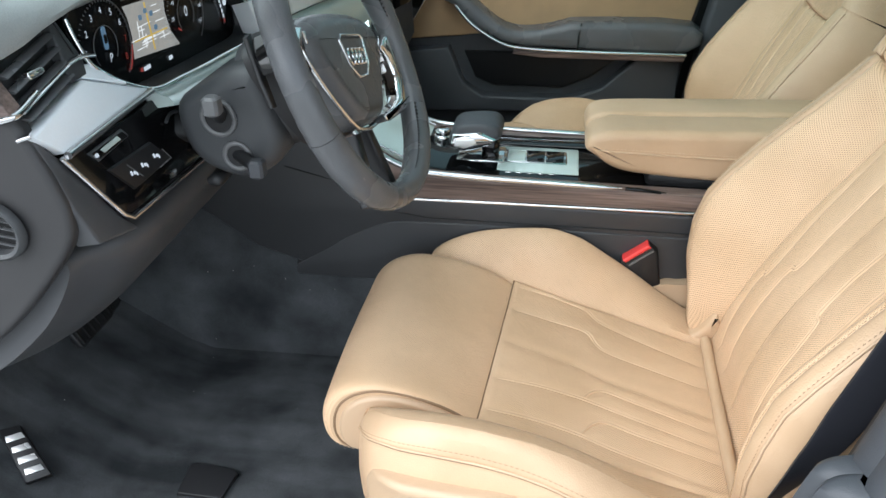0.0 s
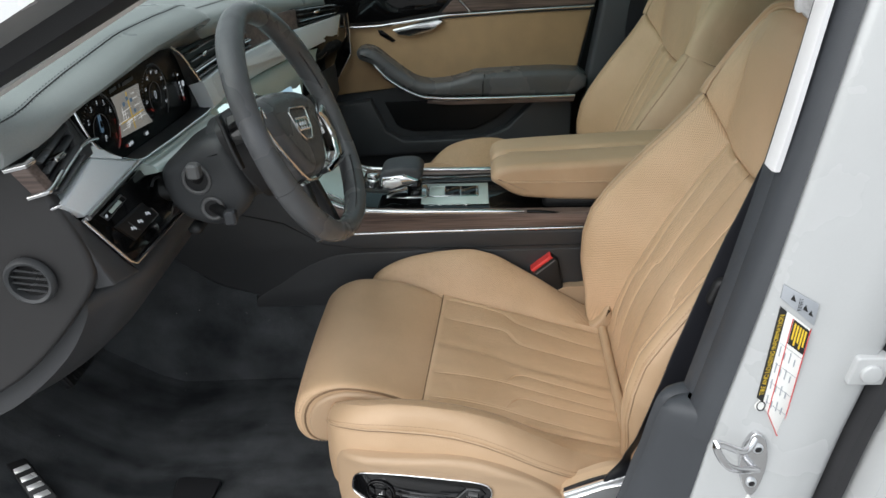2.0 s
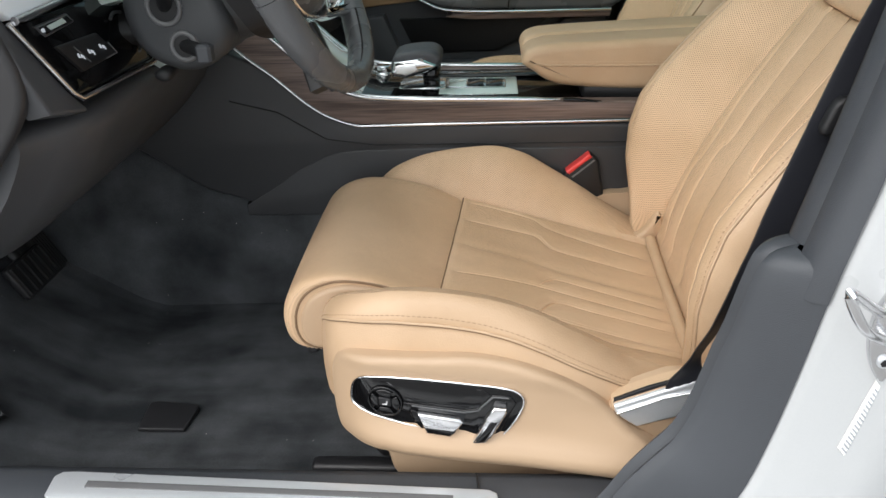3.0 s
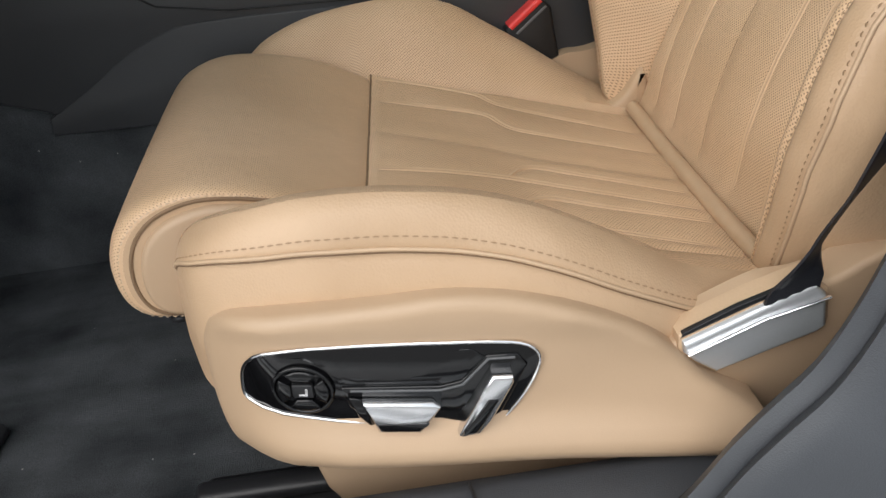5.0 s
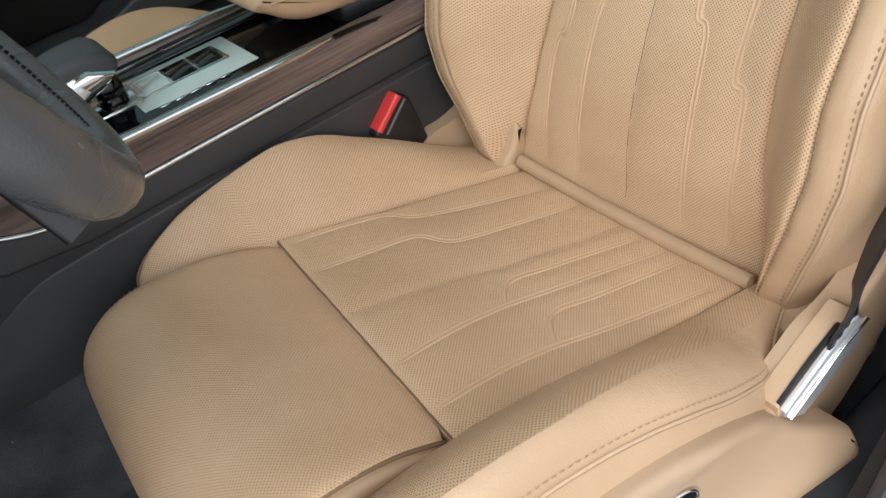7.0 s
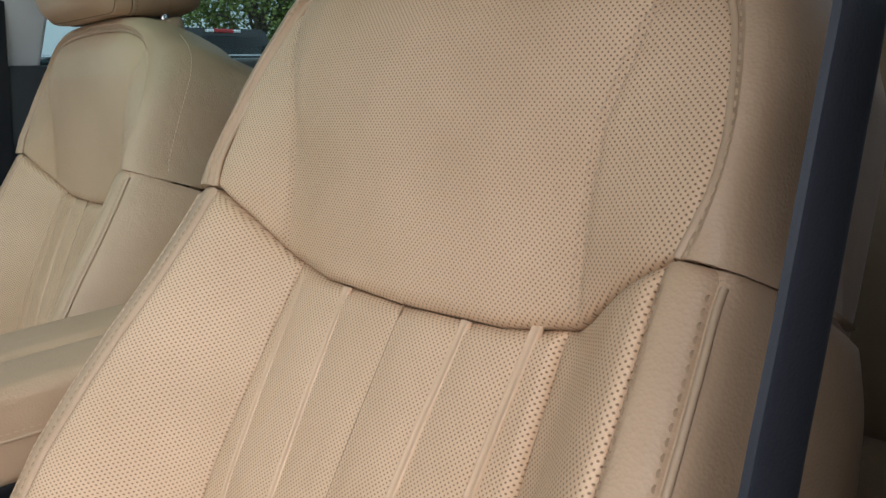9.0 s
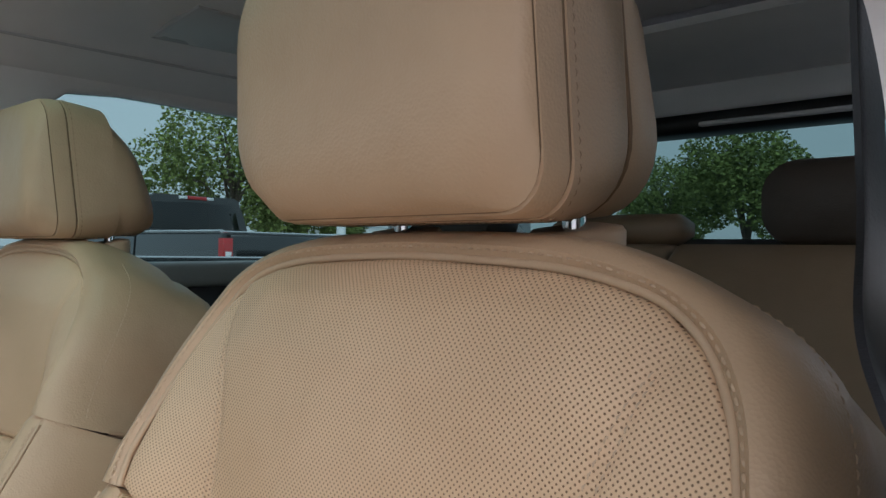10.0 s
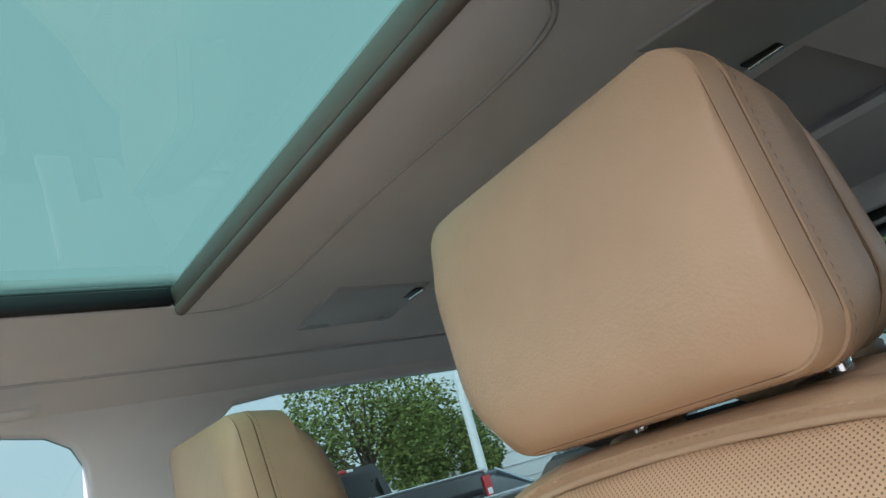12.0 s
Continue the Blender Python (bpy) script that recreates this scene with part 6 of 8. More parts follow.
# aluminium shelf on the driver's side and along the dash
alu = [(0.584, 0.679), (0.610, 0.652), (0.780, 0.658), (0.742, 0.677), (0.687, 0.700)]
fascia(alu, -0.006, 0.02, M_BAND, "aluminium_trim", "brushed aluminium fascia panel", b=0.003)
part("aluminium_facet", prism([(0.689, 0.7015), (0.744, 0.678), (0.730, 0.692), (0.718, 0.708), (0.700, 0.712)], lambda a, b, d: F(a, b, d - 0.003) + Vector((-0.35 * (b - 0.70), 0, 0)), 0.0, 0.02, 0.002), M_BAND, dash, "aluminium facet beside the display")
ledge = [(0.784, 0.656), (0.806, 0.650), (0.93, 0.640), (1.09, 0.631)]
# the ledge's pale tone paints sky mirrored in black glass
part("glass_ledge", loft([[F(a, b, -0.004), F(a + 0.004, b - 0.012, -0.022), F(a + 0.006, b - 0.022, -0.024), F(a + 0.006, b - 0.022, 0.0), F(a, b - 0.004, 0.01)] for a, b in ledge]), M_PANEL, dash, "black glass ledge below the display, sky reflection painted pale")
part("alu_edge", tube([F(0.609, 0.650, -0.008), F(0.69, 0.653, -0.008), F(0.784, 0.656, -0.008)], 0.0044), M_CHROME, dash)
fascia(strip(1.118, 1.85, lambda y: (0.634 - 0.055 * max(0, y - 1.2), 0.682 - 0.035 * max(0, y - 1.2))), -0.008, 0.02, M_BAND, "aluminium_trim", "brushed aluminium band across the dash", b=0.003)
# black panels below
blk = [(0.610, 0.646), (0.648, 0.570), (0.66, 0.563), (0.745, 0.560), (0.845, 0.555), (0.856, 0.562), (0.856, 0.59), (0.84, 0.62), (0.80, 0.645)]
bp_ = fascia(blk, -0.001, 0.03, M_GLOSS, "switch_board", "glossy black light switch panel in a chrome edge", b=0.002)
part("panel_edge", tube([F(a, b, -0.002) for a, b in ((0.606, 0.649), (0.646, 0.569), (0.656, 0.560), (0.70, 0.558), (0.845, 0.552), (0.858, 0.560))], 0.003), M_CHROME, bp_, "thin chrome edge")
part("light_slider", prism([(0.642, 0.639), (0.652, 0.626), (0.714, 0.629), (0.708, 0.640)], F, -0.003, 0.002, 0.002), M_SLAT, bp_)
part("slider_face", prism([(0.646, 0.637), (0.654, 0.628), (0.711, 0.630), (0.706, 0.638)], F, -0.0036, 0.002, 0.001), M_GLOSS, bp_)
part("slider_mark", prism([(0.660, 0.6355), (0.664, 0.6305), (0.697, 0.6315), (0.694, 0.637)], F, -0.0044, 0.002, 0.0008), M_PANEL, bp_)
part("slider_end_mark", prism([(0.651 + a, 0.633 + b) for a, b in round_rect(0.005, 0.004, 0.0015)], F, -0.0044, 0.0, 0.0003), M_WHITE, bp_)
part("light_buttons", prism([(0.656, 0.615), (0.742, 0.611), (0.762, 0.582), (0.680, 0.582)], F, -0.005, 0.002, 0.002), M_BLACK, bp_)
part("button_line", tube([F(0.684, 0.608, -0.0055), F(0.700, 0.588, -0.0055)], 0.0009, sides=6), M_SLAT, bp_)
part("button_edge", tube([F(0.754, 0.597, -0.0055), F(0.762, 0.583, -0.0055), F(0.735, 0.583, -0.0055)], 0.0008, sides=6), M_RING, bp_)
for y, z in ((0.688, 0.5965), (0.711, 0.596), (0.738, 0.5955)):
    for a0, b0, w, h in ((-0.0035, 0.0015, 0.003, 0.005), (0.0015, 0.0, 0.0035, 0.0035), (0.0045, -0.002, 0.002, 0.005)):
        part("button_mark", prism([(y + a0 + a, z + b0 + b) for a, b in round_rect(w, h, 0.001)], F, -0.0058, 0.0, 0.0003), M_WHITE, bp_)
part("pull_ring", tube([F(0.805 + 0.030 * math.cos(q), 0.596 + 0.026 * math.sin(q), -0.004) for q in np.linspace(-1.2, 2.2, 16)], 0.0022), M_COLUMN, bp_)
# pale base again paints the sky's reflection on dark glass
fascia(strip(0.88, 1.84, lambda y: (0.53 - 0.10 * max(0, y - 1.35), 0.632 - 0.055 * max(0, y - 1.2))), 0.0, 0.03, M_PANEL, "glass_fascia", "glossy dark glass fascia with sky reflection painted into its colour", b=0.002)
fascia(strip(1.14, 1.60, lambda y: (0.535 - 0.09 * max(0, y - 1.35), 0.625 - 0.055 * max(0, y - 1.2))), -0.004, 0.004, M_TOUCH, "touch_display", "lit pale touch display", b=0.0006)
for y0, y1, z0, z1 in ((1.30, 1.36, 0.56, 0.60), (1.40, 1.46, 0.55, 0.59), (1.48, 1.54, 0.545, 0.58)):
    fascia([(y0, z0), (y0, z1), (y1, z1 - 0.003), (y1, z0 - 0.003)], -0.0055, 0.0, M_TILE, "display_tile", b=0.0004)
fascia(strip(1.62, 1.83, lambda y: (0.505 - 0.10 * (y - 1.62), 0.60 - 0.05 * (y - 1.62))), -0.004, 0.004, M_GLOSS, "glass_end", "glossy black end of the fascia", b=0.001)
part("fascia_end", tube([F(1.85, 0.655, -0.004), F(1.853, 0.60, -0.006), F(1.85, 0.53, -0.004), F(1.84, 0.46, -0.002)], 0.004), M_CHROME, dash, "chrome end strip")
part("fascia_badge", prism([(1.70 + a, 0.555 + b) for a, b in round_rect(0.04, 0.014, 0.002)], F, -0.003, 0.002, 0.001), M_CHROME, dash)
# glossy cheek at the passenger's end, turned towards the cabin
cheek = [(1.70, 0.634), (1.915, 0.652), (1.922, 0.598), (1.915, 0.538), (1.905, 0.438), (1.77, 0.50), (1.725, 0.56)]


def cheek_at(a, b, d):
    return Vector((-0.345 + 0.29 * (a - 1.70) - 0.6 * max(0, 0.54 - b) - d, a, b))


part("fascia_cheek", prism(cheek, cheek_at, 0.0, 0.06, 0.003), M_GLOSS, dash, "glossy black cheek with a chrome rim")
part("cheek_rim", tube([cheek_at(a, b, -0.001) for a, b in cheek[1:5]], 0.003), M_CHROME, dash)
for k in (0.3, 0.62):
    part("cheek_line", tube([cheek_at(1.70 + 0.215 * k, 0.634 + 0.016 * k, -0.0005), cheek_at(1.77 + 0.13 * k, 0.50 - 0.06 * k, -0.0005)], 0.0016), M_SLAT, dash)
# passenger lower dash and glovebox
rings = []
for y in np.linspace(1.34, 1.87, 14):
    x0 = fx(y, 0.55)
    rings.append([Vector((x0 + a, y, b)) for a, b in ((-0.02, 0.55), (0.0, 0.53), (0.005, 0.45), (-0.03, 0.38), (-0.14, 0.33), (-0.5, 0.36), (-0.5, 0.55))])
part("glovebox", loft(rings), M_DARK, dash, "dark soft plastic glovebox")
# end cap by the driver's door
cap = [(-0.90, 0.83), (-0.66, 0.805), (-0.53, 0.768), (-0.505, 0.757), (-0.478, 0.742), (-0.454, 0.718), (-0.440, 0.688), (-0.43, 0.66), (-0.42, 0.628), (-0.414, 0.596), (-0.424, 0.562), (-0.47, 0.505), (-0.53, 0.445), (-0.59, 0.402), (-0.67, 0.372), (-0.90, 0.40)]
cap = [(p.x, p.y) for p in curve_pts([(a, b, 0) for a, b in cap], 3, True)]
capo = part("end_cap", prism(cap, cside, 0.582, 0.598, 0.008, 4), M_CAP, dash, "dark plastic dash end cap")
part("end_cap_edge", prism([(a - 0.004, b - 0.002) for a, b in cap], cside, 0.594, 0.604, 0.003), M_BLACK, dash)
fascia([(0.588, 0.676), (0.590, 0.60), (0.600, 0.560), (0.66, 0.545), (0.646, 0.572), (0.610, 0.648)], 0.002, 0.03, M_KNEE, "end_filler", "dark filler beside the switch panel", b=0.004)
part("dash_corner", prism([(-1.0, 0.74), (-0.56, 0.745), (-0.49, 0.762), (-0.51, 0.775), (-0.60, 0.79), (-0.80, 0.83), (-1.0, 0.84)], cside, 0.535, 0.61, 0.015, 4), M_DASH, dash)
VC = Vector((-0.494, 0.575, 0.581))
rings = []
for rr, dd in ((0.033, 0.003), (0.0325, -0.003), (0.029, -0.006), (0.025, -0.004), (0.0235, 0.004), (0.0235, 0.014)):
    rings.append([VC + Vector((rr * math.cos(q), dd, rr * math.sin(q))) for q in np.linspace(0, math.tau, 33)[:-1]])
rv = part("round_vent", loft(rings, caps=False), M_COLUMN, capo, "round air vent with slats")
part("vent_well", dome(VC + Vector((0, 0.006, 0)), 0.025, 0.0005, "y"), M_BLACK, rv)
for k in range(4):
    z = -0.0135 + 0.009 * k
    w = math.sqrt(0.0232 ** 2 - z * z)
    part("slat", tube([VC + Vector((-w, 0.001, z + 0.003)), VC + Vector((w, 0.001, z - 0.003))], 0.0028, sides=8, flat=0.5), M_SLAT, rv)
# knee panel
rings = []
for y in np.linspace(0.605, 1.10, 24):
    q = min(1, max(0, (y - 0.62) / 0.1))
    kp = curve_pts([(-0.45, 0, 0.548), (-0.415 - 0.012 * (1 - q), 0, 0.541), (-0.402, 0, 0.530), (-0.405, 0, 0.505), (-0.45, 0, 0.44), (-0.53, 0, 0.37), (-0.60, 0, 0.332), (-0.66, 0, 0.32)], 3)
    rings.append([Vector((p.x - 0.05 * (1 - q) ** 2, y, p.z)) for p in kp] + [Vector((-0.95, y, 0.38)), Vector((-0.95, y, 0.548))])
part("knee_panel", loft(rings), M_KNEE, dash, "grey plastic knee panel")

# ---- pedals ----
for x, y, z, w, h, lab in ((-0.76, 0.985, 0.155, 0.105, 0.065, "black rubber brake pedal with ribs"), (-0.80, 1.085, 0.15, 0.04, 0.11, "tall ribbed black accelerator pedal")):
    pd = thing("pedal", lab, "pedal")
    pl = lambda a, b, d: Vector((x - 0.45 * b + d * 0.9, y + a, z + b * 0.9 + d * 0.45))  # noqa: E731
    part("pedal_pad", prism([(a, b) for a, b in round_rect(w, h, 0.008)], pl, 0.012, 0.0, 0.003, both=True), M_RUBBER, pd)
    for k in range(6):
        q = -w / 2 + w * (k + 0.5) / 6
        part("rib", prism([(q - 0.003, -h / 2 + 0.006), (q + 0.003, -h / 2 + 0.006), (q + 0.003, h / 2 - 0.006), (q - 0.003, h / 2 - 0.006)], pl, 0.016, 0.008, 0.001), M_BLACK, pd)
    part("pedal_arm", tube([Vector((x - 0.01, y, z + 0.02)), Vector((x - 0.08, y, z + 0.12)), Vector((x - 0.08, y, z + 0.3))], 0.01), M_BLACK, pd)
rest = thing("foot_rest", "black foot rest with metal bars", "foot rest")
RO, RU, RV = Vector((-0.695, 0.708, 0.078)), Vector((0.87, 0.49, 0.0)).normalized(), Vector((-0.07, 0.05, 0.047)).normalized()
RN = RU.cross(RV).normalized()


def rest_at(a, b, d):
    return RO + RU * a + RV * b - RN * d


part("rest_plate", prism([(-0.020, -0.016), (0.018, -0.012), (0.016, 0.084), (-0.016, 0.084)], rest_at, 0.002, 0.014, 0.003), M_BLACK, rest)
for k in range(4):
    b0 = 0.002 + 0.0205 * k
    part("metal_bar", prism([(-0.014, b0 - 0.006), (0.013, b0 - 0.003), (0.012, b0 + 0.007), (-0.012, b0 + 0.005)], rest_at, -0.0005, 0.006, 0.001), M_SATIN, rest)
clip_ = thing("carpet_pad", "black heel pad lying on the carpet", "heel pad")
part("pad", prism([(-0.504, 0.756), (-0.509, 0.815), (-0.498, 0.823), (-0.43, 0.815), (-0.424, 0.808), (-0.430, 0.755)], lambda a, b, d: Vector((a, b, 0.0075 - d)), 0.0, 0.006, 0.003), M_RUBBER, clip_)
stud = thing("mat_fixing", "round black mat fixing stud in the carpet", "mat stud")
part("stud", dome((-0.272, 0.971, 0.003), 0.012, 0.008), M_RUBBER, stud)
part("stud_cap", dome((-0.272, 0.971, 0.01), 0.005, 0.004), M_ALU, stud)

# ---- A pillar, windscreen and roof rail ----
apil = thing("windscreen_pillar", "white windscreen pillar with dark door seal", "car pillar")
a0, a1 = Vector((-1.12, 0.50, 0.47)), Vector((0.02, 0.50, 1.085))


def along(p, q, prof):
    """A bar from p to q whose profile is given across (y) and up."""
    return loft([[e + Vector((0, a, b)) for a, b in prof] for e in (p, p.lerp(q, 0.5), q)])


part("door_seal", along(Vector((-0.60, 0.50, 0.757)), Vector((0.05, 0.50, 1.075)), [(-0.03, 0.004), (0.0, -0.006), (0.028, -0.004), (0.03, 0.02), (0.0, 0.034), (-0.03, 0.026)]), M_RUBBER, apil, "dark rubber door seal")
part("painted_pillar", along(Vector((-0.60, 0.455, 0.80)), Vector((0.05, 0.455, 1.118)), [(-0.06, -0.01), (0.02, -0.02), (0.03, 0.05), (0.02, 0.07), (-0.04, 0.06)]), M_PAINT, apil, "white painted pillar")
part("inner_trim", along(Vector((-0.60, 0.545, 0.755)), Vector((0.05, 0.56, 1.09)), [(-0.02, -0.01), (0.03, -0.012), (0.045, 0.02), (0.0, 0.03)]), M_LINER, apil, "grey fabric pillar trim")
rail = thing("roof_rail", "white roof rail above the door opening", "roof rail")
rp = curve_pts([(0.03, 0.50, 1.075), (0.2, 0.515, 1.125), (0.45, 0.52, 1.14), (0.9, 0.52, 1.14), (1.5, 0.52, 1.10), (1.9, 0.55, 0.95)], 5)
part("rail_seal", tube(rp, 0.022, sides=10), M_RUBBER, rail)
part("rail_paint", tube([p + Vector((0, -0.045, 0.03)) for p in rp], 0.04, sides=10), M_PAINT, rail)
ws = thing("windscreen", "curved tinted windscreen glass", "windscreen")
v, f = [], []
for i in range(13):
    for j in range(13):
        u, w = i / 12, j / 12
        y = 0.52 + (1.928 - 0.52) * u
        bow = 0.16 * (1 - (2 * u - 1) ** 2)
        v.append((-1.0 + 1.02 * w - bow * (1 - 0.6 * w), y, 0.78 + 0.33 * w + 0.03 * (1 - (2 * u - 1) ** 2)))
for i in range(12):
    for j in range(12):
        a = i * 13 + j
        f.append((a, a + 1, a + 14, a + 13))
part("pane", (v, f), M_SCREENGLASS, ws, "tinted glass")

# ---- headliner ----


def roof_z(x, y):
    e = abs(y - CAR_Y)
    z = ROOF_Z - 0.35 * max(0, e - 0.40) ** 1.6 * 2.0 - 0.06 * max(0, x - 1.2) - 0.10 * max(0, 0.0 - x)
    return z


HOLE = (0.02, 0.535, CAR_Y - 0.35, CAR_Y + 0.35)
SHADE = (0.985, 1.29, CAR_Y - 0.365, CAR_Y + 0.365)


def sheet(x0, x1, y0, y1, nx, ny, lift=0.0, zf=roof_z, thick=0.012):
    v, f = [], []
    for s_ in (0, 1):
        for i in range(nx + 1):
            for j in range(ny + 1):
                x, y = x0 + (x1 - x0) * i / nx, y0 + (y1 - y0) * j / ny
                v.append((x, y, zf(x, y) + lift + s_ * thick))
    n = (nx + 1) * (ny + 1)
    for s_ in (0, 1):
        for i in range(nx):
            for j in range(ny):
                a = s_ * n + i * (ny + 1) + j
                f.append((a, a + 1, a + ny + 2, a + ny + 1))
    rim = [i * (ny + 1) for i in range(nx + 1)] + [nx * (ny + 1) + j for j in range(1, ny + 1)] + [i * (ny + 1) + ny for i in range(nx - 1, -1, -1)] + [j for j in range(ny - 1, 0, -1)]
    for i in range(len(rim)):
        a, b = rim[i], rim[(i + 1) % len(rim)]
        f.append((a, b, b + n, a + n))
    return v, f


YL, YR = CAR_Y - 0.66, CAR_Y + 0.66
ceil = join(sheet(-0.02, HOLE[0], YL, YR, 2, 30), sheet(HOLE[0], HOLE[1], YL, HOLE[2], 8, 10), sheet(HOLE[0], HOLE[1], HOLE[3], YR, 8, 10),
            sheet(HOLE[1], SHADE[0], YL, YR, 10, 40), sheet(SHADE[0], SHADE[1], YL, SHADE[2], 6, 10), sheet(SHADE[0], SHADE[1], SHADE[3], YR, 6, 10), sheet(SHADE[1], 1.75, YL, YR, 10, 30))
tagged(part("ceiling", ceil, M_LINER), "grey fabric headliner with roof glass openings", "ceiling", kind="structure")
roofw = thing("roof_window", "green tinted panoramic roof glass", "roof window", kind="structure")
g = part("pane", ([(HOLE[0] - 0.03, HOLE[2] - 0.03, ROOF_Z + 0.032), (HOLE[1] + 0.03, HOLE[2] - 0.03, ROOF_Z + 0.032), (HOLE[1] + 0.03, HOLE[3] + 0.03, ROOF_Z + 0.032), (HOLE[0] - 0.03, HOLE[3] + 0.03, ROOF_Z + 0.032)], [(0, 1, 2, 3)]), M_ROOFGLASS, roofw)
part("frame", box(HOLE[1] - 0.004, HOLE[1], HOLE[2], HOLE[3], ROOF_Z + 0.002, ROOF_Z + 0.03, 0.001), M_LIP, roofw, "brown-grey edge of the opening")
for y0, y1 in ((HOLE[2], HOLE[2] + 0.010), (HOLE[3] - 0.010, HOLE[3])):
    part("frame", box(HOLE[0], HOLE[1] - 0.006, y0, y1, ROOF_Z + 0.002, ROOF_Z + 0.028, 0.003), M_RUBBER, roofw, "black rubber frame")
part("roof_skin", join(box(-0.05, 1.9, 0.50, HOLE[2] - 0.02, ROOF_Z + 0.04, ROOF_Z + 0.06), box(-0.05, 1.9, HOLE[3] + 0.02, 1.95, ROOF_Z + 0.04, ROOF_Z + 0.06), box(HOLE[1] + 0.02, 1.9, HOLE[2] - 0.02, HOLE[3] + 0.02, ROOF_Z + 0.045, ROOF_Z + 0.06), box(-0.12, HOLE[0] - 0.02, HOLE[2] - 0.02, HOLE[3] + 0.02, ROOF_Z + 0.04, ROOF_Z + 0.06)), M_PAINT, roofw)
part("sun_blind", box(SHADE[0] - 0.01, SHADE[1] + 0.01, SHADE[2] - 0.01, SHADE[3] + 0.01, ROOF_Z + 0.02, ROOF_Z + 0.026, 0.002), M_LINER_D, roofw, "closed dark roof blind")
# blind cassette behind the glass, with a rounded seam
cs = [(HOLE[1], HOLE[2] - 0.012), (0.60, HOLE[2] - 0.006), (0.635, HOLE[2] + 0.018), (0.65, HOLE[2] + 0.06), (0.655, HOLE[2] + 0.14), (0.65, CAR_Y), (0.655, HOLE[3] - 0.14), (0.65, HOLE[3] - 0.06), (0.635, HOLE[3] - 0.018), (0.60, HOLE[3] + 0.006), (HOLE[1], HOLE[3] + 0.012)]
part("blind_cassette", prism(cs, lambda a, b, d: Vector((a, b, ROOF_Z - 0.006 + d)), 0.0, 0.02, 0.006), M_LINER, roofw, "grey fabric blind cover")
part("cassette_seam", tube(curve_pts([(a, b, ROOF_Z - 0.0035) for a, b in cs], 4), 0.0030), M_LINER_D, roofw, "dark gap round the blind cover")
part("glass_lip", tube([(HOLE[1] + 0.004, HOLE[2] + 0.01, ROOF_Z - 0.004), (HOLE[1] + 0.004, HOLE[3] - 0.004, ROOF_Z - 0.004)], 0.009, sides=12), M_LIP, roofw, "brown-grey lip behind the glass")
for sg in (-1, 1):
    ys = CAR_Y + sg * 0.52
    part("roof_seam", tube([(x, CAR_Y + sg * 0.545, roof_z(x, CAR_Y + 0.545) - 0.001) for x in np.linspace(-0.02, 1.6, 30)], 0.0028), M_LINER_D, roofw)
for sg in (-1, 1):
    lamp = thing("reading_lamp", "small grey roof lamp panel with a chrome slot", "roof lamp", "roof lamps")
    ol = [(0.768, CAR_Y + sg * 0.31), (0.775, CAR_Y + sg * 0.475), (0.955, CAR_Y + sg * 0.465), (0.945, CAR_Y + sg * 0.312)]
    over = lambda a, b, d: Vector((a, b, roof_z(a, b) - 0.004 + d))  # noqa: E731
    part("lamp_panel", prism(ol, over, 0.0, 0.02, 0.004), M_LAMPLENS, lamp, "flat grey lamp lens")
    part("lamp_gap", tube([over(a, b, 0.003) for a, b in ol], 0.0022, True), M_LINER_D, lamp)
    part("lamp_slot", prism([(0.922, CAR_Y + sg * 0.322), (0.938, CAR_Y + sg * 0.322), (0.938, CAR_Y + sg * 0.365), (0.922, CAR_Y + sg * 0.365)], over, -0.003, 0.004, 0.001), M_BLACK, lamp)
    part("slot_edge", prism([(0.934, CAR_Y + sg * 0.322), (0.941, CAR_Y + sg * 0.322), (0.941, CAR_Y + sg * 0.365), (0.934, CAR_Y + sg * 0.365)], over, -0.0055, 0.004, 0.001), M_CHROME, lamp, "chrome slot")
    part("lamp_switch", dome(over(0.93, CAR_Y + sg * 0.455, -0.005), 0.006, 0.004), M_LINER_D, lamp)
grab = thing("grab_handle", "grey grab handle folded to the roof side", "grab handle")
part("handle_bar", tube(curve_pts([(0.10, 1.79, 1.10), (0.13, 1.775, 1.09), (0.25, 1.772, 1.09), (0.36, 1.775, 1.09), (0.385, 1.79, 1.10)], 4), 0.011, flat=0.7), M_LINER, grab)

# ---- passenger side: body side with window openings ----
side = thing("car_side", "grey lined car side with window openings", "car body", kind="structure")


def side_y2(z):
    return 1.955 - 0.33 * max(0, z - 0.78)


def lean(ol, m, nm, t=0.03, lab="", bevel=0.008):
    return part(nm, prism(ol, lambda a, b, d: Vector((a, side_y2(b) + d, b)), 0.0, t, bevel), m, side, lab)


lean([(0.455, 0.76), (0.467, 0.98), (0.462, 1.02), (0.445, 1.05), (0.41, 1.07), (0.35, 1.08), (0.30, 1.083), (0.06, 1.075), (0.02, 1.12), (0.9, 1.16), (1.5, 1.13), (1.62, 1.05), (1.75, 0.78), (1.55, 0.78), (1.48, 0.95), (1.40, 1.05), (1.30, 1.075), (0.80, 1.082), (0.71, 1.075), (0.655, 1.03), (0.60, 0.76)], M_LINER, "pillar_lining", 0.03, "grey pillar and window lining")
part("screen_pillar", along(Vector((-1.05, 1.93, 0.56)), Vector((0.03, 1.875, 1.10)), [(-0.03, -0.02), (0.03, -0.02), (0.03, 0.03), (-0.03, 0.03)]), M_LINER, side, "grey windscreen pillar lining")
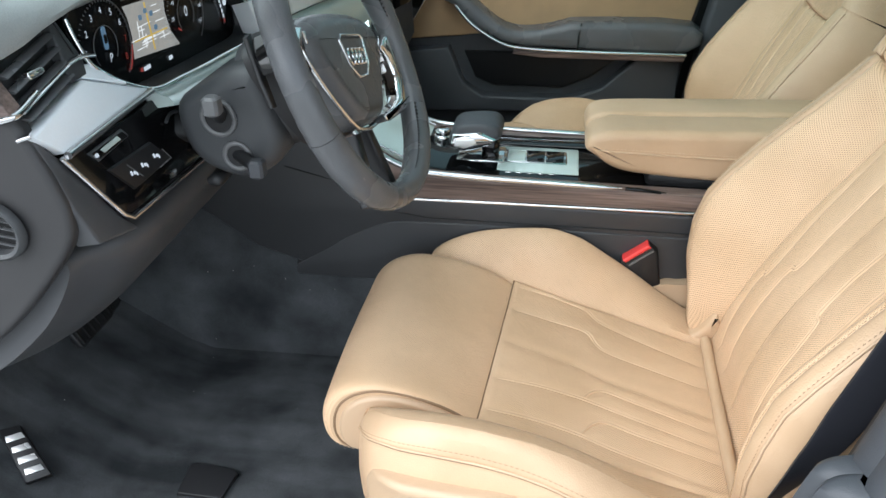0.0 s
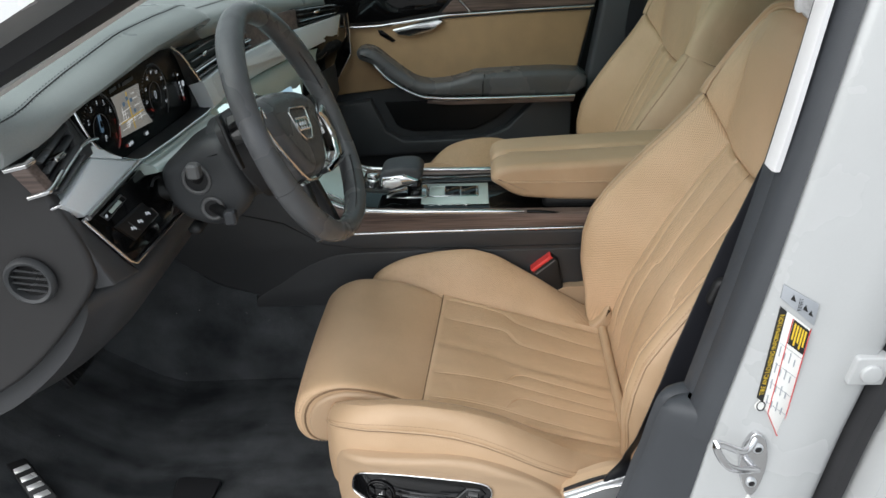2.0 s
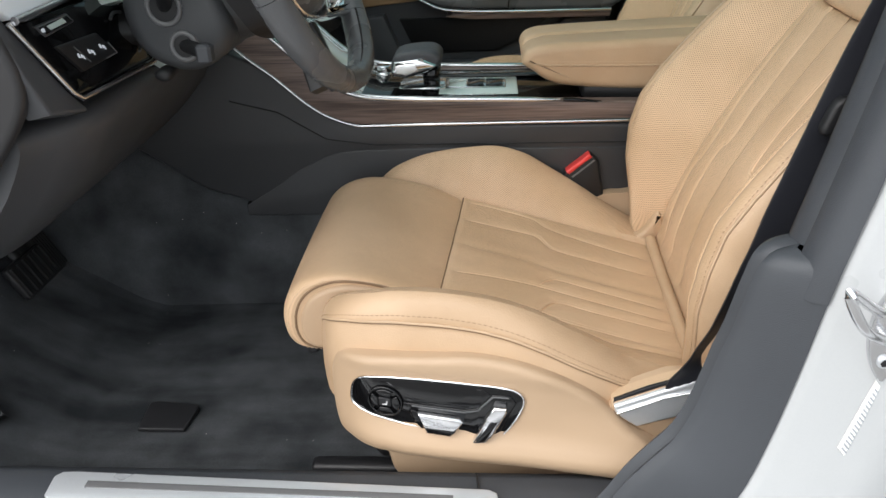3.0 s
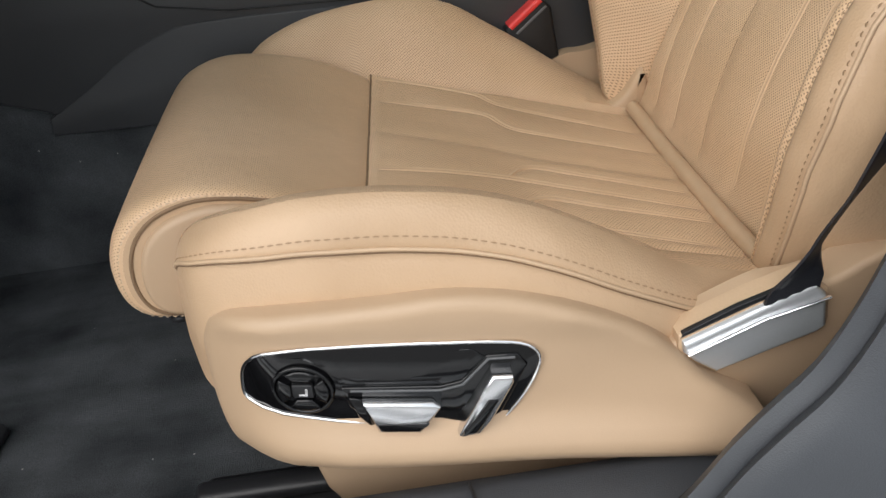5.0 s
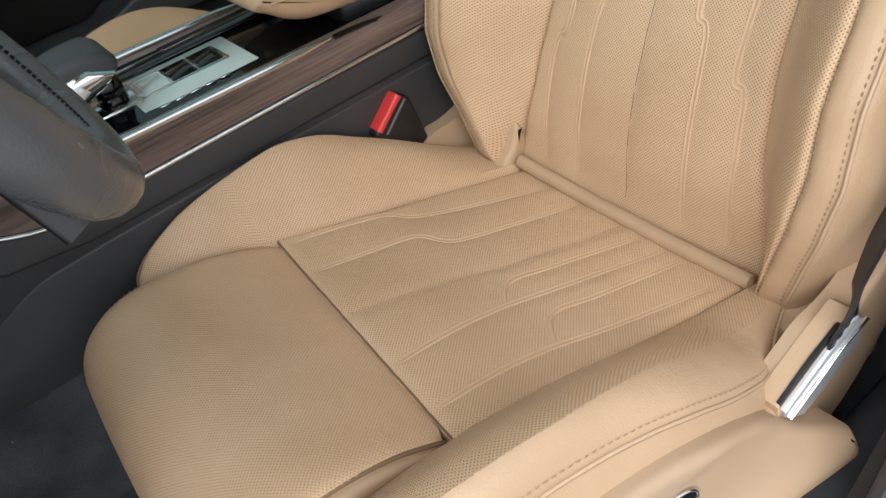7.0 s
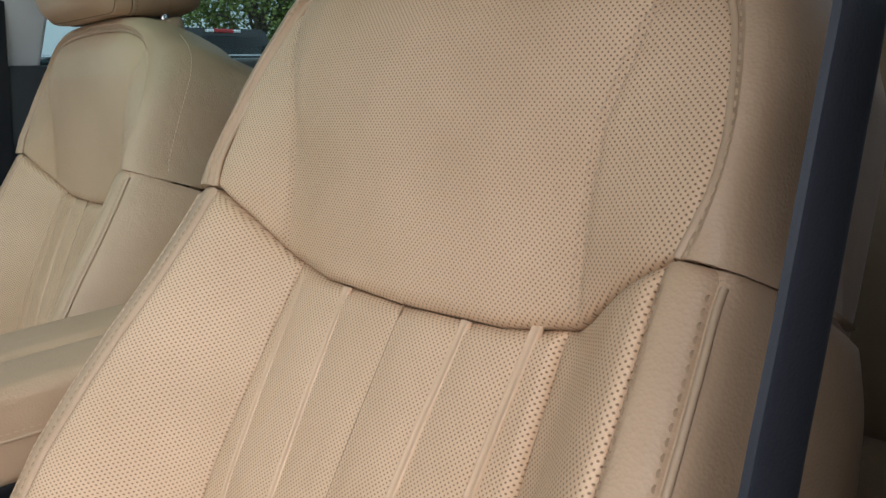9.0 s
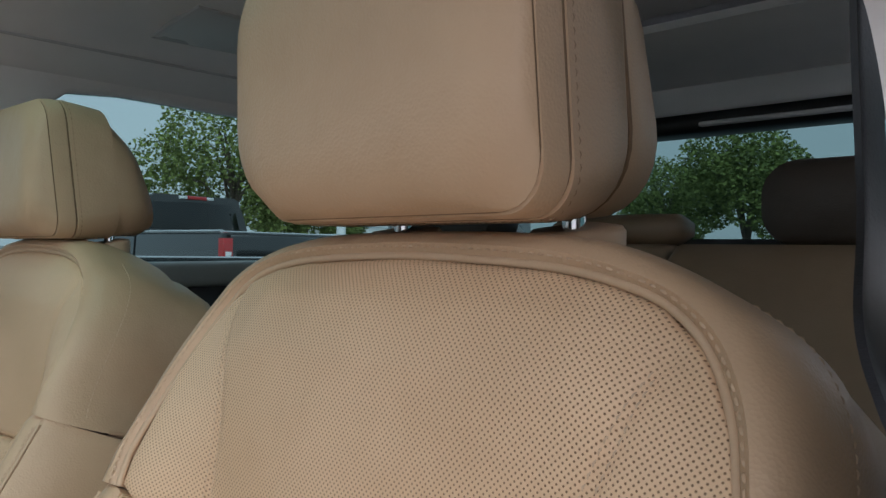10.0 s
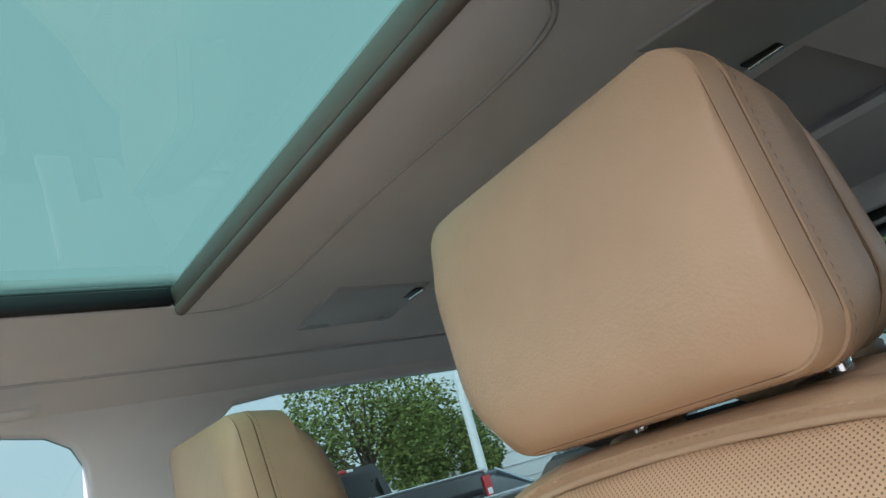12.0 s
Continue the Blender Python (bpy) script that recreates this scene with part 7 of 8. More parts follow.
for x0, x1, nm in ((-0.75, 0.46, "front_window"), (0.60, 1.60, "rear_window")):
    po = [(x0, 0.77), (x1, 0.77), (x1, 1.09), (max(x0, 0.0), 1.09), (x0, 0.80)] if x0 < 0 else [(x0, 0.77), (x1, 0.77), (x1 - 0.2, 1.09), (x0, 1.09)]
    g = part(nm, ([Vector((a, side_y2(b) + 0.02, b)) for a, b in po], [tuple(range(len(po)))]), M_GLASS, side, "tinted door glass")

# ---- passenger front door panel ----
door = thing("passenger_door", "dark door panel with tan suede inlay, pull handle and walnut strip", "car door")


def dside(a, b, d):
    return Vector((a, d, b))


part("door_shut", box(-0.9, 0.75, 2.0, 2.05, 0.02, 0.79, 0.004), M_BLACK, door, "dark door edge")
part("door_body", prism([(-0.80, 0.06), (-0.80, 0.75), (0.40, 0.75), (0.415, 0.66), (0.37, 0.45), (0.35, 0.25), (0.35, 0.06)], dside, 1.972, 2.04, 0.01), M_DARK, door, "dark soft plastic door body")
part("suede_inlay", prism([(-0.42, 0.40), (-0.42, 0.60), (-0.1, 0.612), (0.15, 0.625), (0.397, 0.628), (0.39, 0.58), (0.362, 0.46), (0.05, 0.45), (-0.2, 0.42)], dside, 1.962, 1.99, 0.006), M_SUEDE, door, "tan suede inlay")
part("belt_line", tube([(-0.45, 1.955, 0.60), (-0.2, 1.955, 0.606), (0.0, 1.955, 0.629), (0.2, 1.956, 0.636), (0.405, 1.957, 0.640)], 0.004), M_CHROME, door, "satin chrome trim line")
part("wood_strip", prism([(-0.02, 0.635), (0.03, 0.69), (0.40, 0.70), (0.412, 0.66), (0.405, 0.645)], dside, 1.957, 1.985, 0.004), M_WOOD, door, "walnut veneer strip")
part("speaker_trim", prism([(-0.45, 0.61), (-0.2, 0.615), (-0.03, 0.638), (0.02, 0.69), (-0.05, 0.705), (-0.45, 0.69)], dside, 1.957, 1.985, 0.004), M_GLOSS, door, "glossy black front trim")
part("trim_edge", tube([(-0.45, 1.953, 0.70), (-0.1, 1.953, 0.708), (0.0, 1.953, 0.70), (0.04, 1.953, 0.66), (0.06, 1.953, 0.637)], 0.004), M_CHROME, door)
part("top_roll", prism([(-0.80, 0.70), (0.41, 0.70), (0.41, 0.765), (-0.80, 0.785)], dside, 1.945, 2.02, 0.02, 4), M_DASH, door, "padded dark window sill")
hp_ = curve_pts([(-0.262, 0.548, 0), (-0.235, 0.556, 0), (-0.205, 0.545, 0), (-0.17, 0.515, 0), (-0.11, 0.468, 0), (-0.06, 0.452, 0), (0.0, 0.456, 0), (0.05, 0.468, 0), (0.10, 0.476, 0), (0.36, 0.474, 0), (0.355, 0.41, 0), (0.1, 0.41, 0), (-0.04, 0.414, 0), (-0.10, 0.425, 0), (-0.17, 0.465, 0), (-0.22, 0.51, 0), (-0.255, 0.525, 0)], 3, True)
armd = part("door_armrest", prism([(p.x, p.y) for p in hp_], dside, 1.89, 1.98, 0.016, 4), M_BLACKHIDE, door, "black leather door armrest with pull handle")
part("armrest_chrome", tube(curve_pts([(-0.215, 1.893, 0.512), (-0.17, 1.888, 0.465), (-0.10, 1.886, 0.424), (-0.04, 1.886, 0.412), (0.1, 1.886, 0.408), (0.352, 1.886, 0.408)], 5), 0.0045), M_CHROME, armd, "satin chrome strip")
part("armrest_wood", prism([(-0.05, 0.404), (0.352, 0.403), (0.35, 0.388), (0.0, 0.388), (-0.07, 0.395)], dside, 1.892, 1.97, 0.004), M_WOOD, armd)
part("armrest_seam", tube([(0.09, 1.889, 0.412), (0.092, 1.887, 0.45), (0.096, 1.895, 0.475)], 0.002), M_BLACK, armd)
part("door_handle", prism([(-0.16, 0.598), (-0.03, 0.622), (-0.015, 0.612), (-0.05, 0.588), (-0.11, 0.575), (-0.145, 0.58)], dside, 1.945, 1.965, 0.005), M_CHROME, door, "satin chrome door release")
part("lock_switch", prism([(-0.205, 0.595), (-0.19, 0.592), (-0.155, 0.563), (-0.165, 0.558), (-0.20, 0.58)], dside, 1.958, 1.97, 0.002), M_GLOSS, door)
part("door_pocket", prism([(-0.24, 0.395), (-0.20, 0.30), (-0.15, 0.268), (0.08, 0.27), (0.16, 0.30), (0.24, 0.38), (0.35, 0.385), (0.35, 0.24), (-0.3, 0.22), (-0.36, 0.38)], dside, 1.935, 1.985, 0.008), M_DARK, door, "dark door pocket rim")
part("speaker_grille", prism([(-0.20, 0.38), (-0.17, 0.31), (-0.12, 0.29), (0.06, 0.29), (0.13, 0.32), (0.2, 0.38)], dside, 1.962, 1.98, 0.004), M_BLACK, door, "black speaker grille")
bt = thing("pillar_trim", "dark lower pillar trim beside the passenger seat", "pillar trim")
part("trim", prism([(0.372, 0.06), (0.372, 0.26), (0.392, 0.46), (0.42, 0.63), (0.44, 0.78), (0.64, 0.78), (0.62, 0.40), (0.66, 0.06)], dside, 1.925, 1.985, 0.012), M_DARK, bt)
part("webbing", loft([[Vector((x + a, 1.915 + b, z)) for a, b in ((-0.02, 0), (0.02, 0.004), (0.02, 0.007), (-0.02, 0.003))] for x, z in ((0.47, 0.16), (0.50, 0.5), (0.54, 0.95))]), M_BELT, bt, "black belt webbing")

# ---- rear cabin ----
rd = thing("rear_door_panel", "dark rear door panel in shade", "car door")
part("door_body", prism([(0.64, 0.05), (0.64, 0.775), (1.7, 0.79), (1.7, 0.05)], dside, 1.95, 2.02, 0.012), M_DARK, rd)
part("top_roll", prism([(0.64, 0.735), (0.64, 0.785), (1.7, 0.80), (1.7, 0.75)], dside, 1.92, 1.99, 0.014, 4), M_DASH, rd)
part("door_line", tube([(0.66, 1.945, 0.66), (1.6, 1.945, 0.67)], 0.004), M_CHROME, rd)
part("outer_belt", box(0.60, 1.7, 1.985, 2.03, 0.775, 0.80, 0.005), M_CHROME, rd)
inner = thing("inner_rear_side", "dark inside of the closed rear door", "car door")
part("door_panel", box(0.62, 1.75, 0.47, 0.52, 0.05, 0.80, 0.01), M_DARK, inner)
# bench and headrests carry the rear cabin's shade in their leather colours
rs = thing("rear_bench", "tan leather rear bench behind the front seats, shade put into its colour", "car seat")
for y0, y1 in ((0.62, 1.10), (1.105, 1.345), (1.35, 1.83)):
    bk = [(1.10, 0.30), (1.08, 0.36), (1.30, 0.80), (1.345, 0.835), (1.40, 0.835), (1.45, 0.80), (1.36, 0.30)]
    part("backrest", prism(bk, cside, y0, y1, 0.02, 4, both=True), M_REARSHADE, rs, "tan leather rear backrest, shade put into its colour")
    cu = [(0.86, 0.12), (0.84, 0.26), (0.87, 0.315), (0.95, 0.325), (1.16, 0.29), (1.18, 0.12)]
    part("cushion", prism(cu, cside, y0, y1, 0.02, 4, both=True), M_REARSHADE, rs, "tan leather rear cushion, shade put into its colour")
for yc_ in (0.845, 1.60):
    hrs = [Vector((1.37, yc_ + a, 0.895 + b)) for a, b in round_rect(0.25, 0.125, 0.05, 6)]
    part("headrest", loft([[p + Vector((dx, 0, 0)) + (Vector((1.37, yc_, 0.895)) - p) * k for p in hrs] for dx, k in ((-0.03, 0.25), (-0.022, 0.06), (0.0, 0.0), (0.04, 0.0), (0.075, 0.08), (0.085, 0.4))]), M_HEADSHADE, rs, "leather rear headrest, cabin shade put into its colour")
part("centre_headrest", box(1.36, 1.44, 1.10, 1.35, 0.835, 0.885, 0.015), M_REARSHADE, rs)
shelf = thing("parcel_shelf", "dark parcel shelf below the rear window", "parcel shelf")
part("shelf", box(1.42, 2.0, 0.55, 1.90, 0.80, 0.845, 0.01), M_DARK, shelf)
rw = thing("rear_windscreen", "tinted rear window with dark top band", "rear window")
g = part("pane", loft([[Vector((x, y, z)) for y in np.linspace(0.56, 1.89, 9)] for x, z in ((1.66, 1.075), (1.82, 0.96), (1.98, 0.84))], closed=False, caps=False), M_REARGLASS, rw)
part("top_band", box(1.60, 1.68, 0.50, 1.95, 1.052, 1.094, 0.008), M_BLACK, rw)
part("header_lining", box(1.592, 1.69, 0.50, 1.95, 1.088, 1.142, 0.006), M_LINER, rw, "grey cloth above the rear window")
part("brake_lamp", box(1.585, 1.60, CAR_Y - 0.33, CAR_Y - 0.05, 1.06, 1.068, 0.002), M_TRIMLT, rw, "pale strip of the high brake lamp")
back = thing("car_rear_body", "white painted car rear", "car body", kind="structure")
part("corner", box(1.62, 1.98, 0.45, 0.60, 0.78, 1.12, 0.02), M_LINER, back)
part("corner", box(1.62, 1.98, 1.85, 1.97, 0.78, 1.12, 0.02), M_LINER, back)
part("boot", box(1.85, 2.6, 0.42, 2.03, -0.1, 0.83, 0.03), M_PAINT, back)
part("front_bulkhead", box(-1.2, -1.1, 0.5, 1.95, -0.1, 0.84, 0.01), M_BLACK, back)
part("bonnet", box(-2.3, -1.02, 0.42, 2.03, 0.0, 0.72, 0.06), M_PAINT, back)

# ---- outside: trees, parked vehicles, posts, building ----


def leaf_mat(name, color):
    m, n, l, p = shader(name)
    geo = n.new("ShaderNodeNewGeometry")
    mix = n.new("ShaderNodeMixRGB")
    mix.inputs[1].default_value = (*[c * 0.7 for c in color], 1)
    mix.inputs[2].default_value = (color[0] * 1.5, color[1] * 1.35, color[2] * 1.2, 1)
    l.new(geo.outputs["Random Per Island"], mix.inputs[0])
    l.new(mix.outputs[0], p.inputs["Base Color"])
    p.inputs["Roughness"].default_value = 0.8
    p.inputs["Specular IOR Level"].default_value = 0.15
    return m


M_LEAF = leaf_mat("green_leaves", (0.15, 0.20, 0.065))
M_BARK = plain("bark", (0.09, 0.07, 0.05), 0.9, vary=0.4, grain=0.8, grain_size=0.03)


def tree(x, y, h, r, seed, leaves=15000):
    rg = random.Random(seed)
    t = thing("tree", "leafy green tree at the edge of the car park", "tree", "trees")
    base = Vector((x, y, GROUND_Z))
    trunk = curve_pts([base, base + Vector((rg.uniform(-0.1, 0.1), 0, h * 0.25)), base + Vector((rg.uniform(-0.2, 0.2), rg.uniform(-0.2, 0.2), h * 0.55))], 4)
    limbs = [tube(trunk, [0.16 * (1 - 0.5 * i / len(trunk)) for i in range(len(trunk))], sides=9)]
    cores = []
    for k in range(9):
        a, e = rg.uniform(0, math.tau), rg.uniform(0.1, 1.2)
        c = base + Vector((0, 0, h * 0.55)) + Vector((math.cos(a) * math.cos(e) * r * 0.75, math.sin(a) * math.cos(e) * r * 0.75, math.sin(e) * h * 0.42))
        limbs.append(tube([trunk[-1 - k % 4], trunk[-1].lerp(c, 0.5) + Vector((0, 0, 0.1)), c], [0.07, 0.045, 0.015], sides=6))
        cores.append((c, rg.uniform(0.45, 0.7) * r))
    for k in range(12):
        a = rg.uniform(0, math.tau)
        c = base + Vector((math.cos(a) * r * rg.uniform(0.4, 0.95), math.sin(a) * r * rg.uniform(0.4, 0.95), h * rg.uniform(0.3, 0.8)))
        cores.append((c, rg.uniform(0.22, 0.4) * r))
    part("trunk", join(*limbs), M_BARK, t)
    v, f = [], []
    for k in range(leaves):
        c, rad = rg.choice(cores)
        d = Vector((rg.gauss(0, 1), rg.gauss(0, 1), rg.gauss(0, 0.8))).normalized() * rad * rg.uniform(0.55, 1.0) ** 0.5
        p = c + d
        s = rg.uniform(0.045, 0.095)
        u = Vector((rg.gauss(0, 1), rg.gauss(0, 1), rg.gauss(0, 0.6))).normalized()
        w = u.cross(Vector((rg.gauss(0, 1), rg.gauss(0, 1), rg.gauss(0, 1)))).normalized()
        n = len(v)
        v += [p - u * s, p + w * s * 0.5, p + u * s, p - w * s * 0.5]
        f.append((n, n + 1, n + 2, n + 3))
    part("crown", (v, f), M_LEAF, t, "uneven crown of green leaves", smooth=False)
    return t


for k, (x, y, h, r) in enumerate(((11.9, 20.5, 5.0, 2.5), (14.6, 20.8, 4.2, 2.0), (22.0, 9.5, 4.7, 1.8), (27.0, 14.5, 4.2, 1.9))):
    tree(x, y, h, r, k)

M_POST = plain("white_post_paint", (0.75, 0.76, 0.76), 0.5, vary=0.05)
for x, y, r, h in ((10.85, 14.0, 0.11, 7.0), (14.0, 4.28, 0.07, 6.5), (13.6, 8.9, 0.04, 3.0)):
    po = thing("lamp_post", "white painted metal lamp post in the car park", "lamp post", "lamp posts")
    part("pole", loft([[Vector((x + r * k * math.cos(q), y + r * k * math.sin(q), z)) for q in np.linspace(0, math.tau, 17)[:-1]] for z, k in ((GROUND_Z, 1.0), (GROUND_Z + h, 0.8))]), M_POST, po)
    part("base_plate", box(x - 2 * r, x + 2 * r, y - 2 * r, y + 2 * r, GROUND_Z, GROUND_Z + 0.05, 0.01), M_ALU, po)
    part("lamp_head", box(x - 0.5, x + 0.1, y - 0.12, y + 0.12, GROUND_Z + h, GROUND_Z + h + 0.12, 0.02), M_POST, po)

hut = thing("building", "low white building with panelled wall behind the cars", "building")
part("wall", box(17.0, 24.0, 22.6, 27.0, GROUND_Z, 3.2, 0.02), M_POST, hut, "white panelled wall")
part("roof", box(16.6, 24.4, 22.2, 27.4, 3.2, 3.5, 0.05), M_ALU, hut)
for k in range(6):
    part("wall_rib", box(17.0, 24.0, 22.57, 22.62, 0.2 + 0.5 * k, 0.24 + 0.5 * k, 0.005), M_ALU, hut)

M_TRUCK = plain("black_truck_paint", (0.012, 0.014, 0.017), 0.15, vary=0.1, coat=1.0)
M_BLUECAR = plain("blue_grey_paint", (0.16, 0.20, 0.24), 0.2, vary=0.05, coat=1.0)
M_CARGLASS = plain("dark_car_glass", (0.01, 0.012, 0.013), 0.05, vary=0.05, rough_vary=0.01)
M_LAMPRED = plain("red_lamp_lens", (0.45, 0.02, 0.02), 0.2, vary=0.1, coat=0.6)


def vehicle_frame(x, y, deg):
    h_ = Vector((math.cos(radians(deg)), math.sin(radians(deg)), 0))
    r_ = Vector((h_.y, -h_.x, 0))
    o_ = Vector((x, y, GROUND_Z))
    return lambda a, b, z: o_ + r_ * a + h_ * b + Vector((0, 0, z))


def wheels(parent, V, xs, ys, r):
    for a in xs:
        for b in ys:
            ring = []
            for d, k in ((-0.12, 0.8), (-0.11, 0.97), (-0.05, 1.0), (0.05, 1.0), (0.11, 0.97), (0.12, 0.8)):
                ring.append([V(a + d, b + k * r * math.cos(q), r + k * r * math.sin(q)) for q in np.linspace(0, math.tau, 25)[:-1]])
            wl_ = part("wheel", loft(ring), M_RUBBER, parent)
            part("rim", loft([[V(a + d, b + k * r * math.cos(q), r + k * r * math.sin(q)) for q in np.linspace(0, math.tau, 21)[:-1]] for d, k in ((-0.125, 0.6), (-0.125, 0.1), (0.125, 0.1), (0.125, 0.6))]), M_ALU, wl_)


def pickup(x, y, deg):
    V = vehicle_frame(x, y, deg)
    t = thing("pickup_truck", "black pickup truck parked with its tailgate this way", "pickup truck")
    def sec(b0, b1, prof, m, nm, lab=""):
        rings = [[V(a, b, z) for a, z in prof(k)] for k, b in enumerate(np.linspace(b0, b1, 6))]
        return part(nm, loft(rings), m, t, lab)
    lowp = [(0.0, 0.45), (0.0, 0.95), (0.02, 1.30), (0.04, 1.35), (1.90, 1.35), (1.92, 1.30), (1.94, 0.95), (1.94, 0.45)]
    sec(0.05, 1.9, lambda k: lowp, M_TRUCK, "bed", "black bed side")
    part("tailgate", prism([(0.12, 0.62), (0.12, 1.32), (1.82, 1.32), (1.82, 0.62)], lambda a, b, d: V(a, d, b), 0.0, 0.1, 0.02), M_TRUCK, t, "black tailgate")
    part("tailgate_trim", prism([(0.2, 1.06), (0.2, 1.14), (1.74, 1.14), (1.74, 1.06)], lambda a, b, d: V(a, d, b), -0.012, 0.03, 0.006), M_GLOSS, t)
    part("bed_rail", join(tube([V(0.03, 0.05, 1.36), V(0.03, 1.9, 1.36)], 0.04, flat=0.5), tube([V(1.91, 0.05, 1.36), V(1.91, 1.9, 1.36)], 0.04, flat=0.5), tube([V(0.03, 0.06, 1.35), V(1.91, 0.06, 1.35)], 0.035, flat=0.5)), M_ALU, t, "pale reflective bed rail")
    sec(1.95, 4.6, lambda k: lowp, M_TRUCK, "body")
    cab = lambda k: [(a, z) for a, z in ((0.03, 1.32), (0.10 + 0.03, 1.6), (0.24, 1.86), (0.32, 1.9), (1.62, 1.9), (1.70, 1.86), (1.81, 1.6), (1.91, 1.32))]  # noqa: E731
    sec(2.0, 3.9, cab, M_TRUCK, "cab", "crew cab")
    part("rear_window", prism([(0.22, 1.42), (0.32, 1.80), (1.62, 1.80), (1.72, 1.42)], lambda a, b, d: V(a, d, b), 1.985, 2.05, 0.01), M_CARGLASS, t, "dark rear window")
    for k in (0, 1):
        part("side_window", prism([(2.1 + k * 0.9, 1.42), (2.15 + k * 0.9, 1.78), (2.85 + k * 0.85, 1.78), (2.9 + k * 0.9, 1.42)], lambda a, b, d: V(d + 0.26 * (b - 1.32), a, b), 0.0, 0.04, 0.008), M_CARGLASS, t)
    part("brake_light", prism([(0.82, 1.84), (0.82, 1.89), (1.12, 1.89), (1.12, 1.84)], lambda a, b, d: V(a, d, b), 1.95, 2.05, 0.01), M_LAMPRED, t, "red high brake light")
    part("cargo_light", join(prism([(0.70, 1.845), (0.70, 1.885), (0.81, 1.885), (0.81, 1.845)], lambda a, b, d: V(a, d, b), 1.955, 2.05, 0.008), prism([(1.13, 1.845), (1.13, 1.885), (1.24, 1.885), (1.24, 1.845)], lambda a, b, d: V(a, d, b), 1.955, 2.05, 0.008)), M_POST, t)
    for a in (0.0, 1.80):
        tl = part("tail_lamp", prism([(a, 0.88), (a, 1.28), (a + 0.14, 1.28), (a + 0.14, 0.88)], lambda p, q, d: V(p, d, q), -0.015, 0.08, 0.015), M_LAMPRED, t, "red tail lamp")
        part("reversing_lens", prism([(a + 0.03, 1.04), (a + 0.03, 1.12), (a + 0.11, 1.12), (a + 0.11, 1.04)], lambda p, q, d: V(p, d, q), -0.022, 0.02, 0.004), M_POST, tl)
    part("bumper", prism([(0.02, 0.42), (0.02, 0.62), (1.92, 0.62), (1.92, 0.42)], lambda a, b, d: V(a, d, b), -0.12, 0.1, 0.03), M_CHROME, t, "chrome rear bumper")
    wheels(t, V, (0.18, 1.76), (1.1, 4.3), 0.4)


pickup(4.75, 8.45, 96)


def saloon(x, y, deg, m, lab):
    V = vehicle_frame(x, y, deg)
    t = thing("parked_car", lab, "car")
    hs = [(0.0, 0.55, 0.75), (0.15, 0.45, 0.95), (0.9, 0.40, 1.0), (2.2, 0.4, 1.0), (3.4, 0.4, 0.95), (4.4, 0.42, 0.8), (4.7, 0.5, 0.65)]
    rings = [[V(a * w, b, z) for a, w, z in ((0.06, 1.8, lo), (0.0, 1.8, (lo + hi) / 2), (0.04, 1.8, hi), (0.96, 1.8, hi), (1.0, 1.8, (lo + hi) / 2), (0.94, 1.8, lo))] for b, lo, hi in hs]
    part("body", loft(rings), m, t)
    rings = [[V(a, b, z) for a, z in ((0.08, 0.96), (0.08 + e, h), (1.72 - e, h), (1.72, 0.96))] for b, h, e in ((0.5, 0.97, 0.02), (1.2, 1.38, 0.2), (1.9, 1.45, 0.22), (2.6, 1.42, 0.22), (3.5, 0.97, 0.02))]
    part("greenhouse", loft(rings), M_CARGLASS, t, "dark windows")
    rings = [[V(a, b, z) for a, z in ((0.28, h - 0.03), (0.3, h + 0.015), (1.5, h + 0.015), (1.52, h - 0.03))] for b, h in ((1.15, 1.37), (1.9, 1.455), (2.65, 1.41))]
    part("roof", loft(rings), m, t)
    for a in (0.16, 1.64):
        for b0, b1 in ((0.52, 1.2), (3.45, 2.62)):
            part("pillar", tube([V(a, b0, 0.99), V(a + (0.14 if a < 1 else -0.14), b1, 1.40)], 0.04, sides=6), m, t)
    wheels(t, V, (0.12, 1.68), (0.9, 3.7), 0.33)


saloon(8.3, 10.6, 100, M_BLUECAR, "blue-grey saloon parked beside the truck")
saloon(13.5, 6.0, 95, M_BLUECAR, "blue-grey car parked far behind")

# ---- labels and fittings on the door pillar ----
M_LABEL = plain("white_label", (0.78, 0.78, 0.76), 0.4, vary=0.03)
M_LABELY = plain("yellow_label", (0.75, 0.52, 0.04), 0.4, vary=0.05)
M_LABELK = plain("black_print", (0.015, 0.015, 0.015), 0.5)
M_LABELG = plain("silver_label", (0.35, 0.37, 0.40), 0.35, vary=0.05)
M_PRINTR = plain("red_print", (0.6, 0.05, 0.05), 0.5)
sticker = thing("tyre_label", "white and yellow tyre information label on the pillar", "label")


def pl(u, w, d):
    """A point on the painted pillar: u across to the rear, w up along it."""
    z = w
    xo, y = interp(OUT_X, z), pillar_y(z)
    return Vector((xo + u, y - 0.0116 - 0.004 * min(1, max(0, (u - 0.01) / 0.05)) - d, z))


def flat(ol, m, nm, par, h=0.0004):
    return part(nm, prism(ol, pl, h, -0.001, 0.0002), m, par)




def xz(x, z):
    """Pillar coordinates of a place given by x and z."""
    return x - interp(OUT_X, z), z


def lab(p, q):
    """Across (0 to 1) and down (0 to 1) the tyre label."""
    a, b, c = Vector((0.369, 0.624)), Vector((0.401, 0.599)), Vector((0.362, 0.502))
    r = a + (b - a) * p + (c - a) * q
    return xz(r.x, r.y)


def quad(p0, p1, q0, q1):
    return [lab(p0, q0), lab(p1, q0), lab(p1, q1), lab(p0, q1)]


